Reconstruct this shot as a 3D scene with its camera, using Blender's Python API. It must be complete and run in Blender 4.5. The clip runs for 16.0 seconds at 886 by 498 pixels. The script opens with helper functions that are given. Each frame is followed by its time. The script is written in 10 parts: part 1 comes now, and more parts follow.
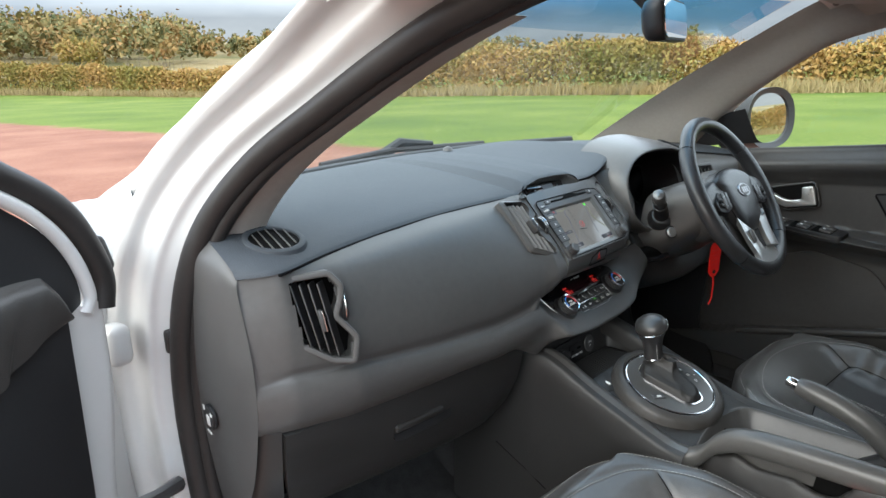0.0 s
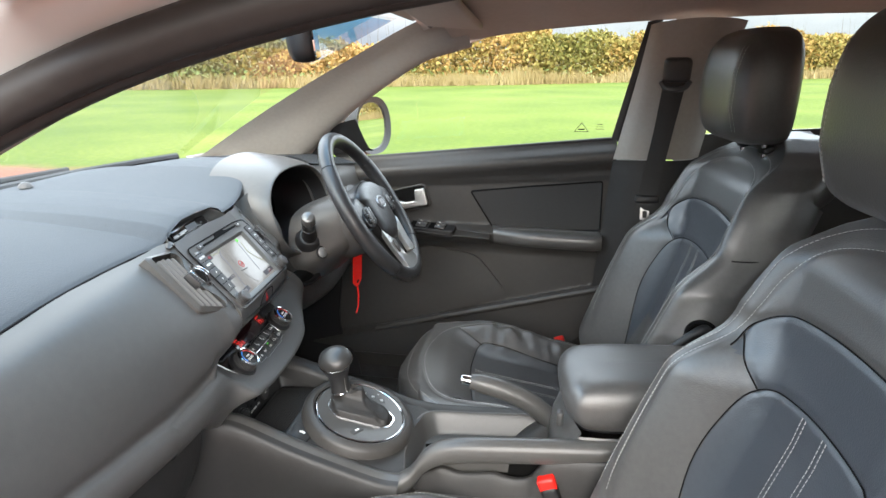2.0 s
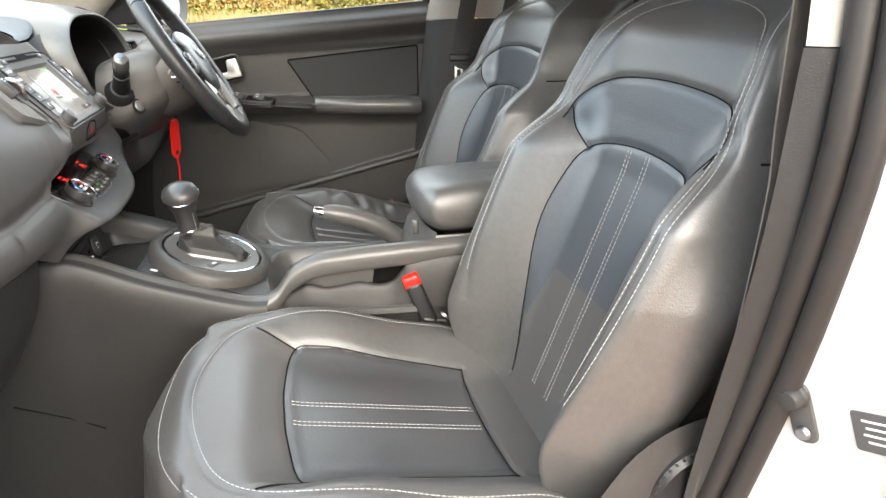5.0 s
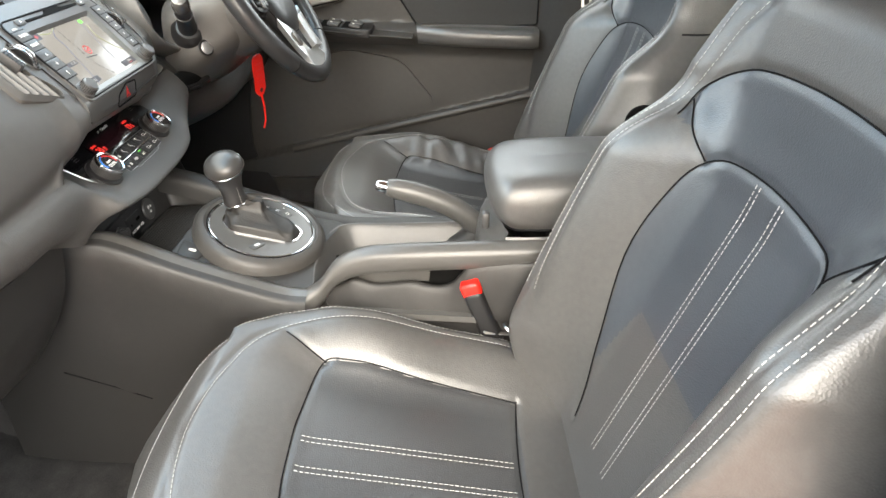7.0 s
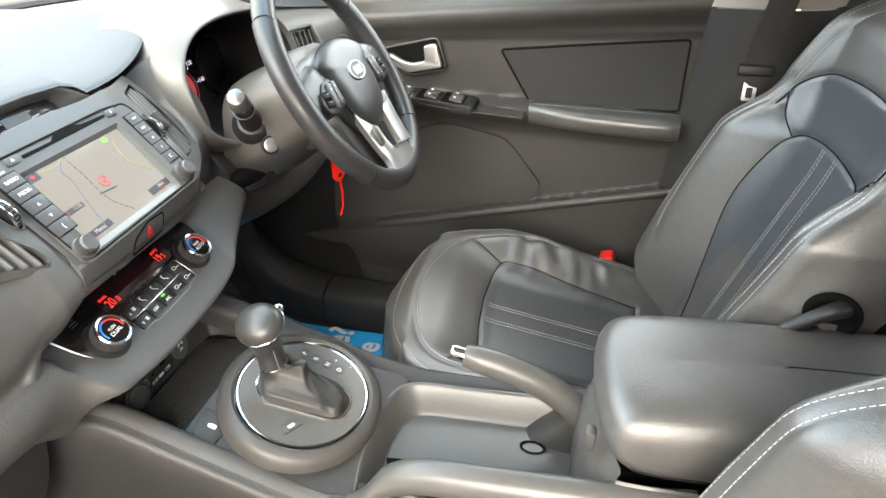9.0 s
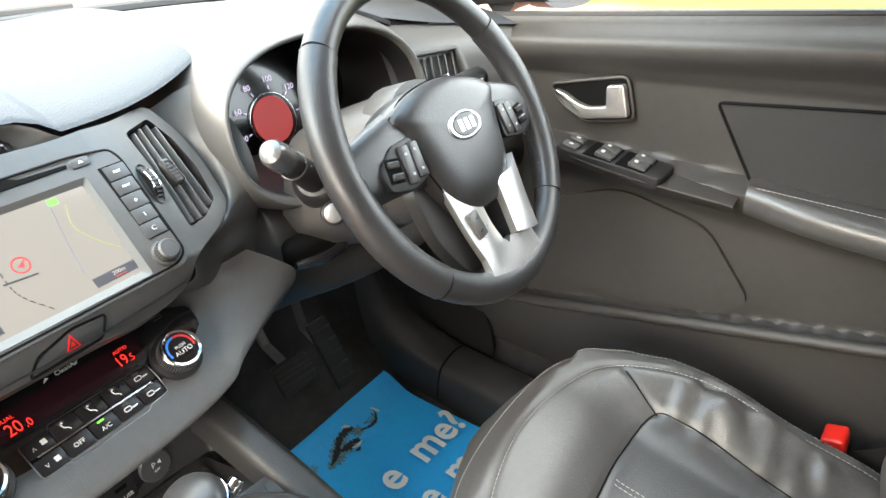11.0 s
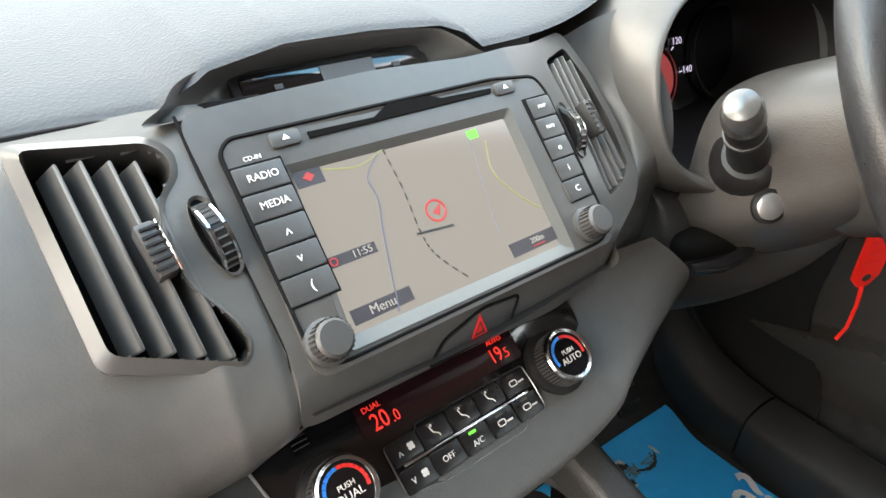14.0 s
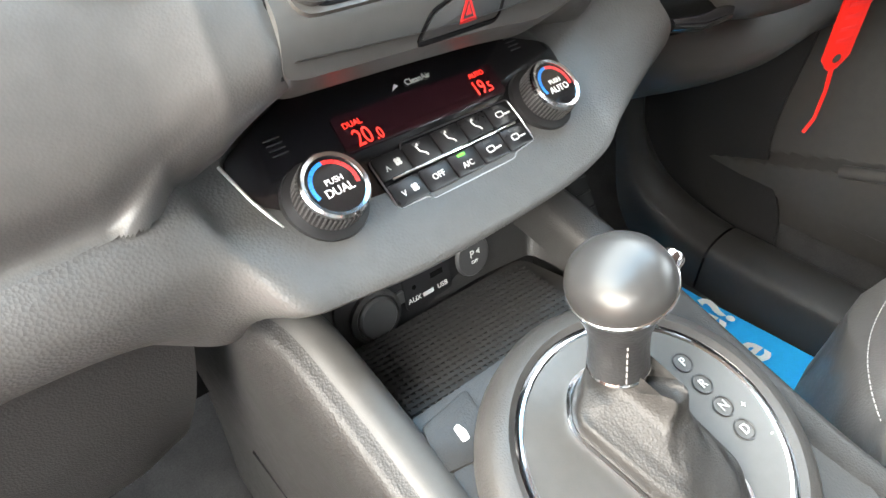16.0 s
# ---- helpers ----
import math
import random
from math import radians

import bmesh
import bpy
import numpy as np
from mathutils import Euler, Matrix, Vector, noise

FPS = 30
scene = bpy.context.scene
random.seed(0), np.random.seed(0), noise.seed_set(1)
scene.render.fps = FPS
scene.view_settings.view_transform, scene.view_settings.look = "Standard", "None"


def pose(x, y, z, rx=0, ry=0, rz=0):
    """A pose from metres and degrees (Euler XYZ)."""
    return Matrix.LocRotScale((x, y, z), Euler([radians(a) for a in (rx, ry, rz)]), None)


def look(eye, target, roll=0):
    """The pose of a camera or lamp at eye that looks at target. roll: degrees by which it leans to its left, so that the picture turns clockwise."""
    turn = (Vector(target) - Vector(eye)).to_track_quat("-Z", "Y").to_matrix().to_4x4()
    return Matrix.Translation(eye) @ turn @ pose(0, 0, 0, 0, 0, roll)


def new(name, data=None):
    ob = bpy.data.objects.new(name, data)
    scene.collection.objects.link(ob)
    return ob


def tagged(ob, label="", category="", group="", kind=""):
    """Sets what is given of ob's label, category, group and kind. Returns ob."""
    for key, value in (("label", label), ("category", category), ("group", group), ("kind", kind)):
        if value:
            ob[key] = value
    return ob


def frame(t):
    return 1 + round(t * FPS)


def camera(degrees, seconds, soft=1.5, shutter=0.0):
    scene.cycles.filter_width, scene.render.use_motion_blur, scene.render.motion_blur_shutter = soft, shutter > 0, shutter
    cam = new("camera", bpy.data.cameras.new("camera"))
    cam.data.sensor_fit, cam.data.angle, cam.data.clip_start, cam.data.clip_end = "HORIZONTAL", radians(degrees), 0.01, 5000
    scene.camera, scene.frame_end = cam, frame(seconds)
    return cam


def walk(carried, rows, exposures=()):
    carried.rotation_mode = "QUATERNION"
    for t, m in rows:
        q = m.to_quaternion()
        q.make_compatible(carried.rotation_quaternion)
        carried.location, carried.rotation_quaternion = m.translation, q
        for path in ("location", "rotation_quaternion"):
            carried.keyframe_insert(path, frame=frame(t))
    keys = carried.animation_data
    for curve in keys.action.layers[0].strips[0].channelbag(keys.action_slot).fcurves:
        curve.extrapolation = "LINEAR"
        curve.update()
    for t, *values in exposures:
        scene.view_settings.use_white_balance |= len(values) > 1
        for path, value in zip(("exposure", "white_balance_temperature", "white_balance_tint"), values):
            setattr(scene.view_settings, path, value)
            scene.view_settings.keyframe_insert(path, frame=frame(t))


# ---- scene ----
cam = camera(69.9, 16.0)
PATH = [
    (0, (-1.027, -0.138, 1.301), (0.23, 1.329, 0.78), -1.6),
    (0.5, (-1.042, -0.115, 1.306), (0.404, 1.163, 0.779), -1.4),
    (1, (-1.076, -0.054, 1.322), (0.593, 0.904, 0.777), -1.0),
    (1.5, (-1.046, 0.018, 1.335), (0.747, 0.705, 0.777), -1.0),
    (2, (-0.985, 0.053, 1.346), (0.896, 0.433, 0.783), -0.6),
    (2.5, (-0.991, 0.101, 1.35), (0.929, 0.154, 0.792), -0.3),
    (3, (-0.956, 0.131, 1.355), (0.951, -0.082, 0.792), -0.2),
    (3.5, (-0.976, 0.134, 1.322), (0.899, -0.289, 0.768), -0.0),
    (4, (-1.014, 0.163, 1.246), (0.855, -0.284, 0.694), 0.1),
    (4.5, (-1.049, 0.174, 1.2), (0.82, -0.258, 0.635), 0.2),
    (5, (-1.094, 0.149, 1.145), (0.754, -0.11, 0.424), -0.0),
    (5.2, (-1.106, 0.144, 1.129), (0.704, -0.038, 0.299), 0.0),
    (7.3, (-0.808, -0.013, 1.229), (0.889, 0.281, 0.212), -0.6),
    (7.5, (-0.773, -0.028, 1.234), (0.909, 0.356, 0.222), -0.6),
    (8, (-0.725, -0.03, 1.258), (0.94, 0.436, 0.253), -0.6),
    (8.5, (-0.658, 0.025, 1.283), (1.002, 0.497, 0.273), -0.5),
    (8.7, (-0.616, 0.045, 1.302), (1.043, 0.522, 0.292), -0.6),
    (10.8, (-0.172, 0.077, 1.273), (1.221, 1.107, 0.274), -1.4),
    (11, (-0.163, 0.075, 1.267), (1.177, 1.18, 0.276), -1.4),
    (11.5, (-0.15, 0.101, 1.26), (1.041, 1.372, 0.278), -1.6),
    (12, (-0.139, 0.122, 1.266), (0.939, 1.494, 0.289), -1.6),
    (12.5, (-0.151, 0.161, 1.246), (0.88, 1.569, 0.268), -1.5),
    (13, (-0.2, 0.279, 1.203), (0.733, 1.756, 0.23), -1.3),
    (13.5, (-0.205, 0.31, 1.187), (0.694, 1.807, 0.212), -1.3),
    (14, (-0.209, 0.313, 1.178), (0.69, 1.81, 0.202), -1.3),
    (14.5, (-0.212, 0.297, 1.141), (0.689, 1.796, 0.17), -1.7),
    (15, (-0.228, 0.283, 1.111), (0.682, 1.744, 0.092), -1.6),
    (15.5, (-0.24, 0.287, 1.078), (0.647, 1.638, -0.1), -1.7),
    (16, (-0.254, 0.289, 1.057), (0.694, 1.595, -0.123), -1.6),
]
EXPOSURE = [(0.0, 1.0, 6350, 6), (2.0, 1.75, 6600, 9), (3.0, 2.1, 6750, 9), (5.0, 2.2, 7150, 10), (8.0, 2.5, 7300, 9), (11.0, 2.75, 7200, 9), (14.0, 2.25, 7300, 10), (15.0, 2.6, 7200, 9), (15.5, 3.25, 7000, 8), (16.0, 3.4, 7000, 8)]
walk(cam, [(t, look(e, g, r)) for t, e, g, r in PATH], EXPOSURE)

# ---- light ----
world = bpy.data.worlds.new("overcast_sky")
scene.world = world
world.use_nodes = True
wn, wl = world.node_tree.nodes, world.node_tree.links
sky = wn.new("ShaderNodeTexSky")
sky.sky_type, sky.sun_disc = "NISHITA", False
sky.sun_elevation, sky.sun_rotation = radians(31), radians(268)
wco = wn.new("ShaderNodeTexCoord")
wmap = wn.new("ShaderNodeMapping")
wmap.inputs["Scale"].default_value = (1.2, 1.2, 4.5)
cloud = wn.new("ShaderNodeTexNoise")
cloud.inputs["Scale"].default_value, cloud.inputs["Detail"].default_value, cloud.inputs["Roughness"].default_value = 1.7, 6, 0.55
cramp = wn.new("ShaderNodeValToRGB")
cramp.color_ramp.elements[0].position, cramp.color_ramp.elements[0].color = 0.36, (5.3, 6.1, 7.4, 1)
cramp.color_ramp.elements[1].position, cramp.color_ramp.elements[1].color = 0.66, (10.6, 11.3, 12.2, 1)
wmix = wn.new("ShaderNodeMix")
wmix.data_type = "RGBA"
wmix.inputs[0].default_value = 0.86
# an overcast sky is about three times as bright overhead as at the horizon
wsep = wn.new("ShaderNodeSeparateXYZ")
wup = wn.new("ShaderNodeMapRange")
wup.inputs["From Min"].default_value, wup.inputs["From Max"].default_value = 0.09, 0.26
wup.inputs["To Min"].default_value, wup.inputs["To Max"].default_value = 0.22, 1.55
wmul = wn.new("ShaderNodeVectorMath")
wmul.operation = "SCALE"
bg = wn["Background"]
bg.inputs["Strength"].default_value = 0.15
wl.new(wco.outputs["Generated"], wmap.inputs["Vector"])
wl.new(wmap.outputs[0], cloud.inputs["Vector"])
wl.new(cloud.outputs["Fac"], cramp.inputs[0])
wl.new(sky.outputs[0], wmix.inputs[6])
wl.new(cramp.outputs[0], wmix.inputs[7])
wl.new(wco.outputs["Generated"], wsep.inputs[0])
wl.new(wsep.outputs[2], wup.inputs["Value"])
wl.new(wmix.outputs[2], wmul.inputs[0])
wl.new(wup.outputs[0], wmul.inputs["Scale"])
wl.new(wmul.outputs[0], bg.inputs["Color"])
sun_data = bpy.data.lights.new("sun", "SUN")
sun_data.energy, sun_data.angle, sun_data.color = 2.0, radians(60), (1.0, 0.90, 0.77)
sun = new("sun", sun_data)
sun.matrix_world = look((-6.4, -0.2, 3.85), (0, 0, 0))


# ---- tools ----
ORIGIN = {}
YAW = 6.0


def turned(bm, at, deg=YAW):
    """Turns a form about an upright line, to stand square to the car."""
    bm.transform(Matrix.Translation(at) @ pose(0, 0, 0, 0, 0, deg) @ Matrix.Translation(-Vector(at)))
    return bm


def mat(name, color, rough=0.5, metal=0.0, vary=0.0, vscale=3.0, bump=0.0, bscale=900.0, voronoi=False, spec=0.5, coat=0.0, coat_rough=0.1, rvary=0.0, second=None, rand=0.0):
    """A principled material with colour variation at two scales, and fine relief."""
    m = bpy.data.materials.new(name)
    m.use_nodes = True
    nt = m.node_tree
    n, l = nt.nodes, nt.links
    p = n["Principled BSDF"]
    p.inputs["Base Color"].default_value = (*color, 1)
    p.inputs["Roughness"].default_value = rough
    p.inputs["Metallic"].default_value = metal
    p.inputs["Specular IOR Level"].default_value = spec
    p.inputs["Coat Weight"].default_value = coat
    p.inputs["Coat Roughness"].default_value = coat_rough
    co = n.new("ShaderNodeTexCoord")
    if vary or rvary:
        a = n.new("ShaderNodeTexNoise")
        a.inputs["Scale"].default_value, a.inputs["Detail"].default_value = vscale, 8
        b = n.new("ShaderNodeTexNoise")
        b.inputs["Scale"].default_value, b.inputs["Detail"].default_value = vscale * 17, 3
        l.new(co.outputs["Object"], a.inputs["Vector"])
        l.new(co.outputs["Object"], b.inputs["Vector"])
        s = n.new("ShaderNodeMath")
        s.operation = "ADD"
        l.new(a.outputs["Fac"], s.inputs[0])
        l.new(b.outputs["Fac"], s.inputs[1])
        if vary:
            r = n.new("ShaderNodeMapRange")
            r.inputs["From Min"].default_value, r.inputs["From Max"].default_value = 0.65, 1.35
            l.new(s.outputs[0], r.inputs["Value"])
            x = n.new("ShaderNodeMix")
            x.data_type = "RGBA"
            lo = second or tuple(c * (1 - vary) for c in color)
            hi = color if second else tuple(min(1, c * (1 + vary)) for c in color)
            x.inputs[6].default_value, x.inputs[7].default_value = (*lo, 1), (*hi, 1)
            l.new(r.outputs[0], x.inputs[0])
            last = x.outputs[2]
            if rand:
                oi = n.new("ShaderNodeObjectInfo")
                hv = n.new("ShaderNodeHueSaturation")
                rr = n.new("ShaderNodeMapRange")
                rr.inputs["To Min"].default_value, rr.inputs["To Max"].default_value = 1 - rand, 1 + rand
                l.new(oi.outputs["Random"], rr.inputs["Value"])
                l.new(rr.outputs[0], hv.inputs["Value"])
                l.new(last, hv.inputs["Color"])
                last = hv.outputs[0]
            l.new(last, p.inputs["Base Color"])
        if rvary:
            q = n.new("ShaderNodeMapRange")
            q.inputs["From Min"].default_value, q.inputs["From Max"].default_value = 0.65, 1.35
            q.inputs["To Min"].default_value, q.inputs["To Max"].default_value = max(0, rough - rvary), min(1, rough + rvary)
            l.new(s.outputs[0], q.inputs["Value"])
            l.new(q.outputs[0], p.inputs["Roughness"])
    if bump:
        t = n.new("ShaderNodeTexVoronoi" if voronoi else "ShaderNodeTexNoise")
        t.inputs["Scale"].default_value = bscale
        l.new(co.outputs["Object"], t.inputs["Vector"])
        d = n.new("ShaderNodeBump")
        d.inputs["Strength"].default_value, d.inputs["Distance"].default_value = bump, 0.0006
        l.new(t.outputs["Distance" if voronoi else "Fac"], d.inputs["Height"])
        l.new(d.outputs[0], p.inputs["Normal"])
    return m


def glow(name, color, strength):
    m = bpy.data.materials.new(name)
    m.use_nodes = True
    p = m.node_tree.nodes["Principled BSDF"]
    p.inputs["Base Color"].default_value = (0.02, 0.02, 0.02, 1)
    p.inputs["Emission Color"].default_value = (*color, 1)
    p.inputs["Emission Strength"].default_value = strength
    return m


def thing(name, at, label, category, group="", kind=""):
    """An empty at the base of a thing, to which its parts are tied."""
    ob = new(name)
    ob.empty_display_size = 0.05
    ob.location = at
    ORIGIN[ob] = Matrix.Translation(at)
    return tagged(ob, label, category, group, kind)


def finish(bm, sharp=38):
    bm.normal_update()
    for f in bm.faces:
        f.smooth = True
    lim = radians(sharp)
    for e in bm.edges:
        if len(e.link_faces) == 2 and e.calc_face_angle(0) > lim:
            e.smooth = False


def part(name, bm, material, parent=None, label="", sharp=38):
    """One mesh object from a bmesh in world coordinates, tied to a thing or a part."""
    finish(bm, sharp)
    me = bpy.data.meshes.new(name)
    bm.to_mesh(me)
    bm.free()
    me.materials.append(material)
    return mesh_part(name, me, parent, label)


def mesh_part(name, me, parent=None, label=""):
    ob = new(name, me)
    if parent is not None:
        ob.parent = parent
        ob.matrix_parent_inverse = ORIGIN.get(parent, Matrix()).inverted()
    ORIGIN[ob] = Matrix()
    return tagged(ob, label)


def single(name, bm, material, label, category, group="", kind="", sharp=38):
    return tagged(part(name, bm, material, None, "", sharp), label, category, group, kind)


def cr(p, t):
    """A point on the Catmull-Rom curve through the points p, t from 0 to 1."""
    n = len(p) - 1
    x = min(max(t, 0), 1) * n
    i = min(int(x), n - 1)
    x -= i
    b, c = np.array(p[i], float), np.array(p[i + 1], float)
    a = np.array(p[i - 1], float) if i else 2 * b - c
    d = np.array(p[i + 2], float) if i + 2 <= n else 2 * c - b
    return 0.5 * (2 * b + (c - a) * x + (2 * a - 5 * b + 4 * c - d) * x * x + (3 * b - a - 3 * c + d) * x ** 3)


def smooth(x, a, b):
    t = min(1.0, max(0.0, (x - a) / (b - a)))
    return t * t * (3 - 2 * t)


def curve(p, n):
    return [cr(p, i / (n - 1)) for i in range(n)]


def grid(fn, nu, nv, closed_u=False, skip=None):
    """A sheet of quads from fn(u, v), u and v from 0 to 1; skip(u, v) leaves holes."""
    bm = bmesh.new()
    cols = nu if closed_u else nu + 1
    vs = [[bm.verts.new(fn(i / nu, j / nv)) for j in range(nv + 1)] for i in range(cols)]
    for i in range(nu):
        for j in range(nv):
            if skip and skip((i + 0.5) / nu, (j + 0.5) / nv):
                continue
            k = (i + 1) % cols
            bm.faces.new((vs[i][j], vs[k][j], vs[k][j + 1], vs[i][j + 1]))
    return bm


def loft(rows, nu, nv, closed_u=False):
    """A smooth sheet through rows of points: u runs along each row, v from row to row."""
    rr = []
    for row in rows:
        if closed_u:
            ext = [row[-1], *row, row[0], row[1]]
            k = len(row)
            rr.append([cr(ext, (1 + i * k / nu) / (len(ext) - 1)) for i in range(nu)])
        else:
            rr.append(curve(row, nu + 1))
    cols = nu if closed_u else nu + 1
    pts = [[None] * (nv + 1) for _ in range(cols)]
    for i in range(cols):
        line = [r[i] for r in rr]
        for j in range(nv + 1):
            pts[i][j] = cr(line, j / nv)
    return grid(lambda u, v: pts[round(u * nu) % cols][round(v * nv)], nu, nv, closed_u)


def thick(bm, d):
    """Gives a sheet a thickness d behind its faces."""
    bm.normal_update()
    bmesh.ops.solidify(bm, geom=bm.faces[:], thickness=d)
    return bm


def caps(bm):
    loops = [e for e in bm.edges if e.is_boundary]
    bmesh.ops.holes_fill(bm, edges=loops, sides=0)
    bmesh.ops.recalc_face_normals(bm, faces=bm.faces[:])
    return bm


def rbox(size, bevel=0.003, m=None, seg=2, taper=None):
    """A box with rounded edges."""
    bm = bmesh.new()
    bmesh.ops.create_cube(bm, size=1)
    for v in bm.verts:
        k = 1.0
        if taper and v.co.z > 0:
            k = taper
        v.co = Vector((v.co.x * size[0] * k, v.co.y * size[1] * k, v.co.z * size[2]))
    if bevel:
        bmesh.ops.bevel(bm, geom=bm.edges[:], offset=min(bevel, min(size) * 0.49), segments=seg, profile=0.5, affect="EDGES")
    if m is not None:
        bm.transform(m)
    return bm


def join(*bms):
    out = bmesh.new()
    for b in bms:
        me = bpy.data.meshes.new("tmp")
        b.to_mesh(me)
        b.free()
        out.from_mesh(me)
        bpy.data.meshes.remove(me)
    return out


def tube(path, r, n=10, closed=False, flat=1.0, up=None, cap=True):
    """A rounded bar along a path; r may vary along it; flat squeezes it along up."""
    pts = [Vector(p) for p in path]
    k = len(pts)
    rad = r if isinstance(r, (list, tuple)) else [r] * k
    bm = bmesh.new()
    rings = []
    ref = Vector(up) if up is not None else None
    prev = None
    for i, p in enumerate(pts):
        a = pts[(i - 1) % k] if (closed or i) else p
        b = pts[(i + 1) % k] if (closed or i < k - 1) else p
        d = (b - a).normalized()
        if ref is not None:
            e = ref - d * ref.dot(d)
        elif prev is None:
            e = Vector((0, 0, 1)) if abs(d.z) < 0.9 else Vector((0, 1, 0))
            e = e - d * e.dot(d)
        else:
            e = prev - d * prev.dot(d)
        e.normalize()
        prev = e
        g = d.cross(e)
        rings.append([bm.verts.new(p + rad[i] * (e * flat * math.sin(2 * math.pi * j / n) + g * math.cos(2 * math.pi * j / n))) for j in range(n)])
    for i in range(k if closed else k - 1):
        a, b = rings[i], rings[(i + 1) % k]
        for j in range(n):
            bm.faces.new((a[j], a[(j + 1) % n], b[(j + 1) % n], b[j]))
    if cap and not closed:
        bm.faces.new(rings[0][::-1])
        bm.faces.new(rings[-1])
    bmesh.ops.recalc_face_normals(bm, faces=bm.faces[:])
    return bm


def lathe(profile, n=24, m=None):
    """A turned form: profile of (radius, height)."""
    bm = bmesh.new()
    rings = []
    for r, z in profile:
        if r < 1e-6:
            rings.append([bm.verts.new((0, 0, z))])
        else:
            rings.append([bm.verts.new((r * math.cos(2 * math.pi * j / n), r * math.sin(2 * math.pi * j / n), z)) for j in range(n)])
    for a, b in zip(rings, rings[1:]):
        for j in range(n):
            q = [a[j % len(a)], a[(j + 1) % len(a)], b[(j + 1) % len(b)], b[j % len(b)]]
            q = list(dict.fromkeys(q))
            if len(q) > 2:
                bm.faces.new(q)
    if m is not None:
        bm.transform(m)
    bmesh.ops.recalc_face_normals(bm, faces=bm.faces[:])
    return bm


def slab(outline, depth, m=None, bevel=0.0, seg=2):
    """A flat plate from an outline in x, y; its top lies at z = 0 and it reaches depth below."""
    bm = bmesh.new()
    vs = [bm.verts.new((x, y, 0)) for x, y in outline]
    f = bm.faces.new(vs)
    bm.normal_update()
    if f.normal.z < 0:
        f.normal_flip()
    r = bmesh.ops.extrude_face_region(bm, geom=[f])
    low = [v for v in r["geom"] if isinstance(v, bmesh.types.BMVert)]
    for v in low:
        v.co.z -= depth
    bmesh.ops.recalc_face_normals(bm, faces=bm.faces[:])
    if bevel:
        top = [e for e in bm.edges if all(abs(v.co.z) < 1e-7 for v in e.verts)]
        bmesh.ops.bevel(bm, geom=top, offset=bevel, segments=seg, profile=0.5, affect="EDGES")
    if m is not None:
        bm.transform(m)
    return bm


def round_poly(pts, r, n=4):
    """An outline with its corners rounded by about r."""
    out = []
    k = len(pts)
    for i in range(k):
        a, b, c = (Vector((*pts[(i + d) % k], 0)) for d in (-1, 0, 1))
        d1, d2 = (a - b), (c - b)
        q = min(r, d1.length * 0.45, d2.length * 0.45)
        p1, p2 = b + d1.normalized() * q, b + d2.normalized() * q
        for j in range(n + 1):
            t = j / n
            p = p1 * (1 - t) ** 2 + b * 2 * t * (1 - t) + p2 * t * t
            out.append((p.x, p.y))
    return out


def rect(w, h, x=0, y=0):
    return [(x - w / 2, y - h / 2), (x + w / 2, y - h / 2), (x + w / 2, y + h / 2), (x - w / 2, y + h / 2)]


def ring_plate(outer, inner, depth, m=None, lift=0.0):
    """A plate with a hole: two outlines with as many points."""
    bm = bmesh.new()
    n = len(outer)
    o = [bm.verts.new((x, y, 0)) for x, y in outer]
    i = [bm.verts.new((x, y, lift)) for x, y in inner]
    o2 = [bm.verts.new((x, y, -depth)) for x, y in outer]
    i2 = [bm.verts.new((x, y, -depth)) for x, y in inner]
    for k in range(n):
        j = (k + 1) % n
        bm.faces.new((o[k], o[j], i[j], i[k]))
        bm.faces.new((o2[k], o2[j], o[j], o[k]))
        bm.faces.new((i[k], i[j], i2[j], i2[k]))
    bmesh.ops.recalc_face_normals(bm, faces=bm.faces[:])
    if m is not None:
        bm.transform(m)
    return bm


def plane_of(o, ex, ey):
    """The pose whose x and y run along ex and ey, and whose z stands on them."""
    ex = Vector(ex).normalized()
    ey = Vector(ey)
    ey = (ey - ex * ex.dot(ey)).normalized()
    n = ex.cross(ey)
    m = Matrix((ex, ey, n)).transposed().to_4x4()
    m.translation = Vector(o)
    return m


def writing(name, text, size, m, material, parent, align="CENTER", depth=0.0002, squeeze=1.0, label="", bold=0.0):
    """Raised letters in the built-in font, as a mesh."""
    cu = bpy.data.curves.new(name, "FONT")
    cu.body, cu.size, cu.align_x, cu.align_y, cu.extrude, cu.resolution_u = text, size, align, "CENTER", depth, 3
    cu.offset = bold * size
    ob = bpy.data.objects.new(name, cu)
    scene.collection.objects.link(ob)
    bpy.context.view_layer.update()
    me = bpy.data.meshes.new_from_object(ob.evaluated_get(bpy.context.evaluated_depsgraph_get()))
    bpy.data.objects.remove(ob)
    me.name = name
    me.transform(m @ Matrix.Diagonal((squeeze, 1, 1, 1)))
    me.materials.clear()
    me.materials.append(material)
    return mesh_part(name, me, parent, label)


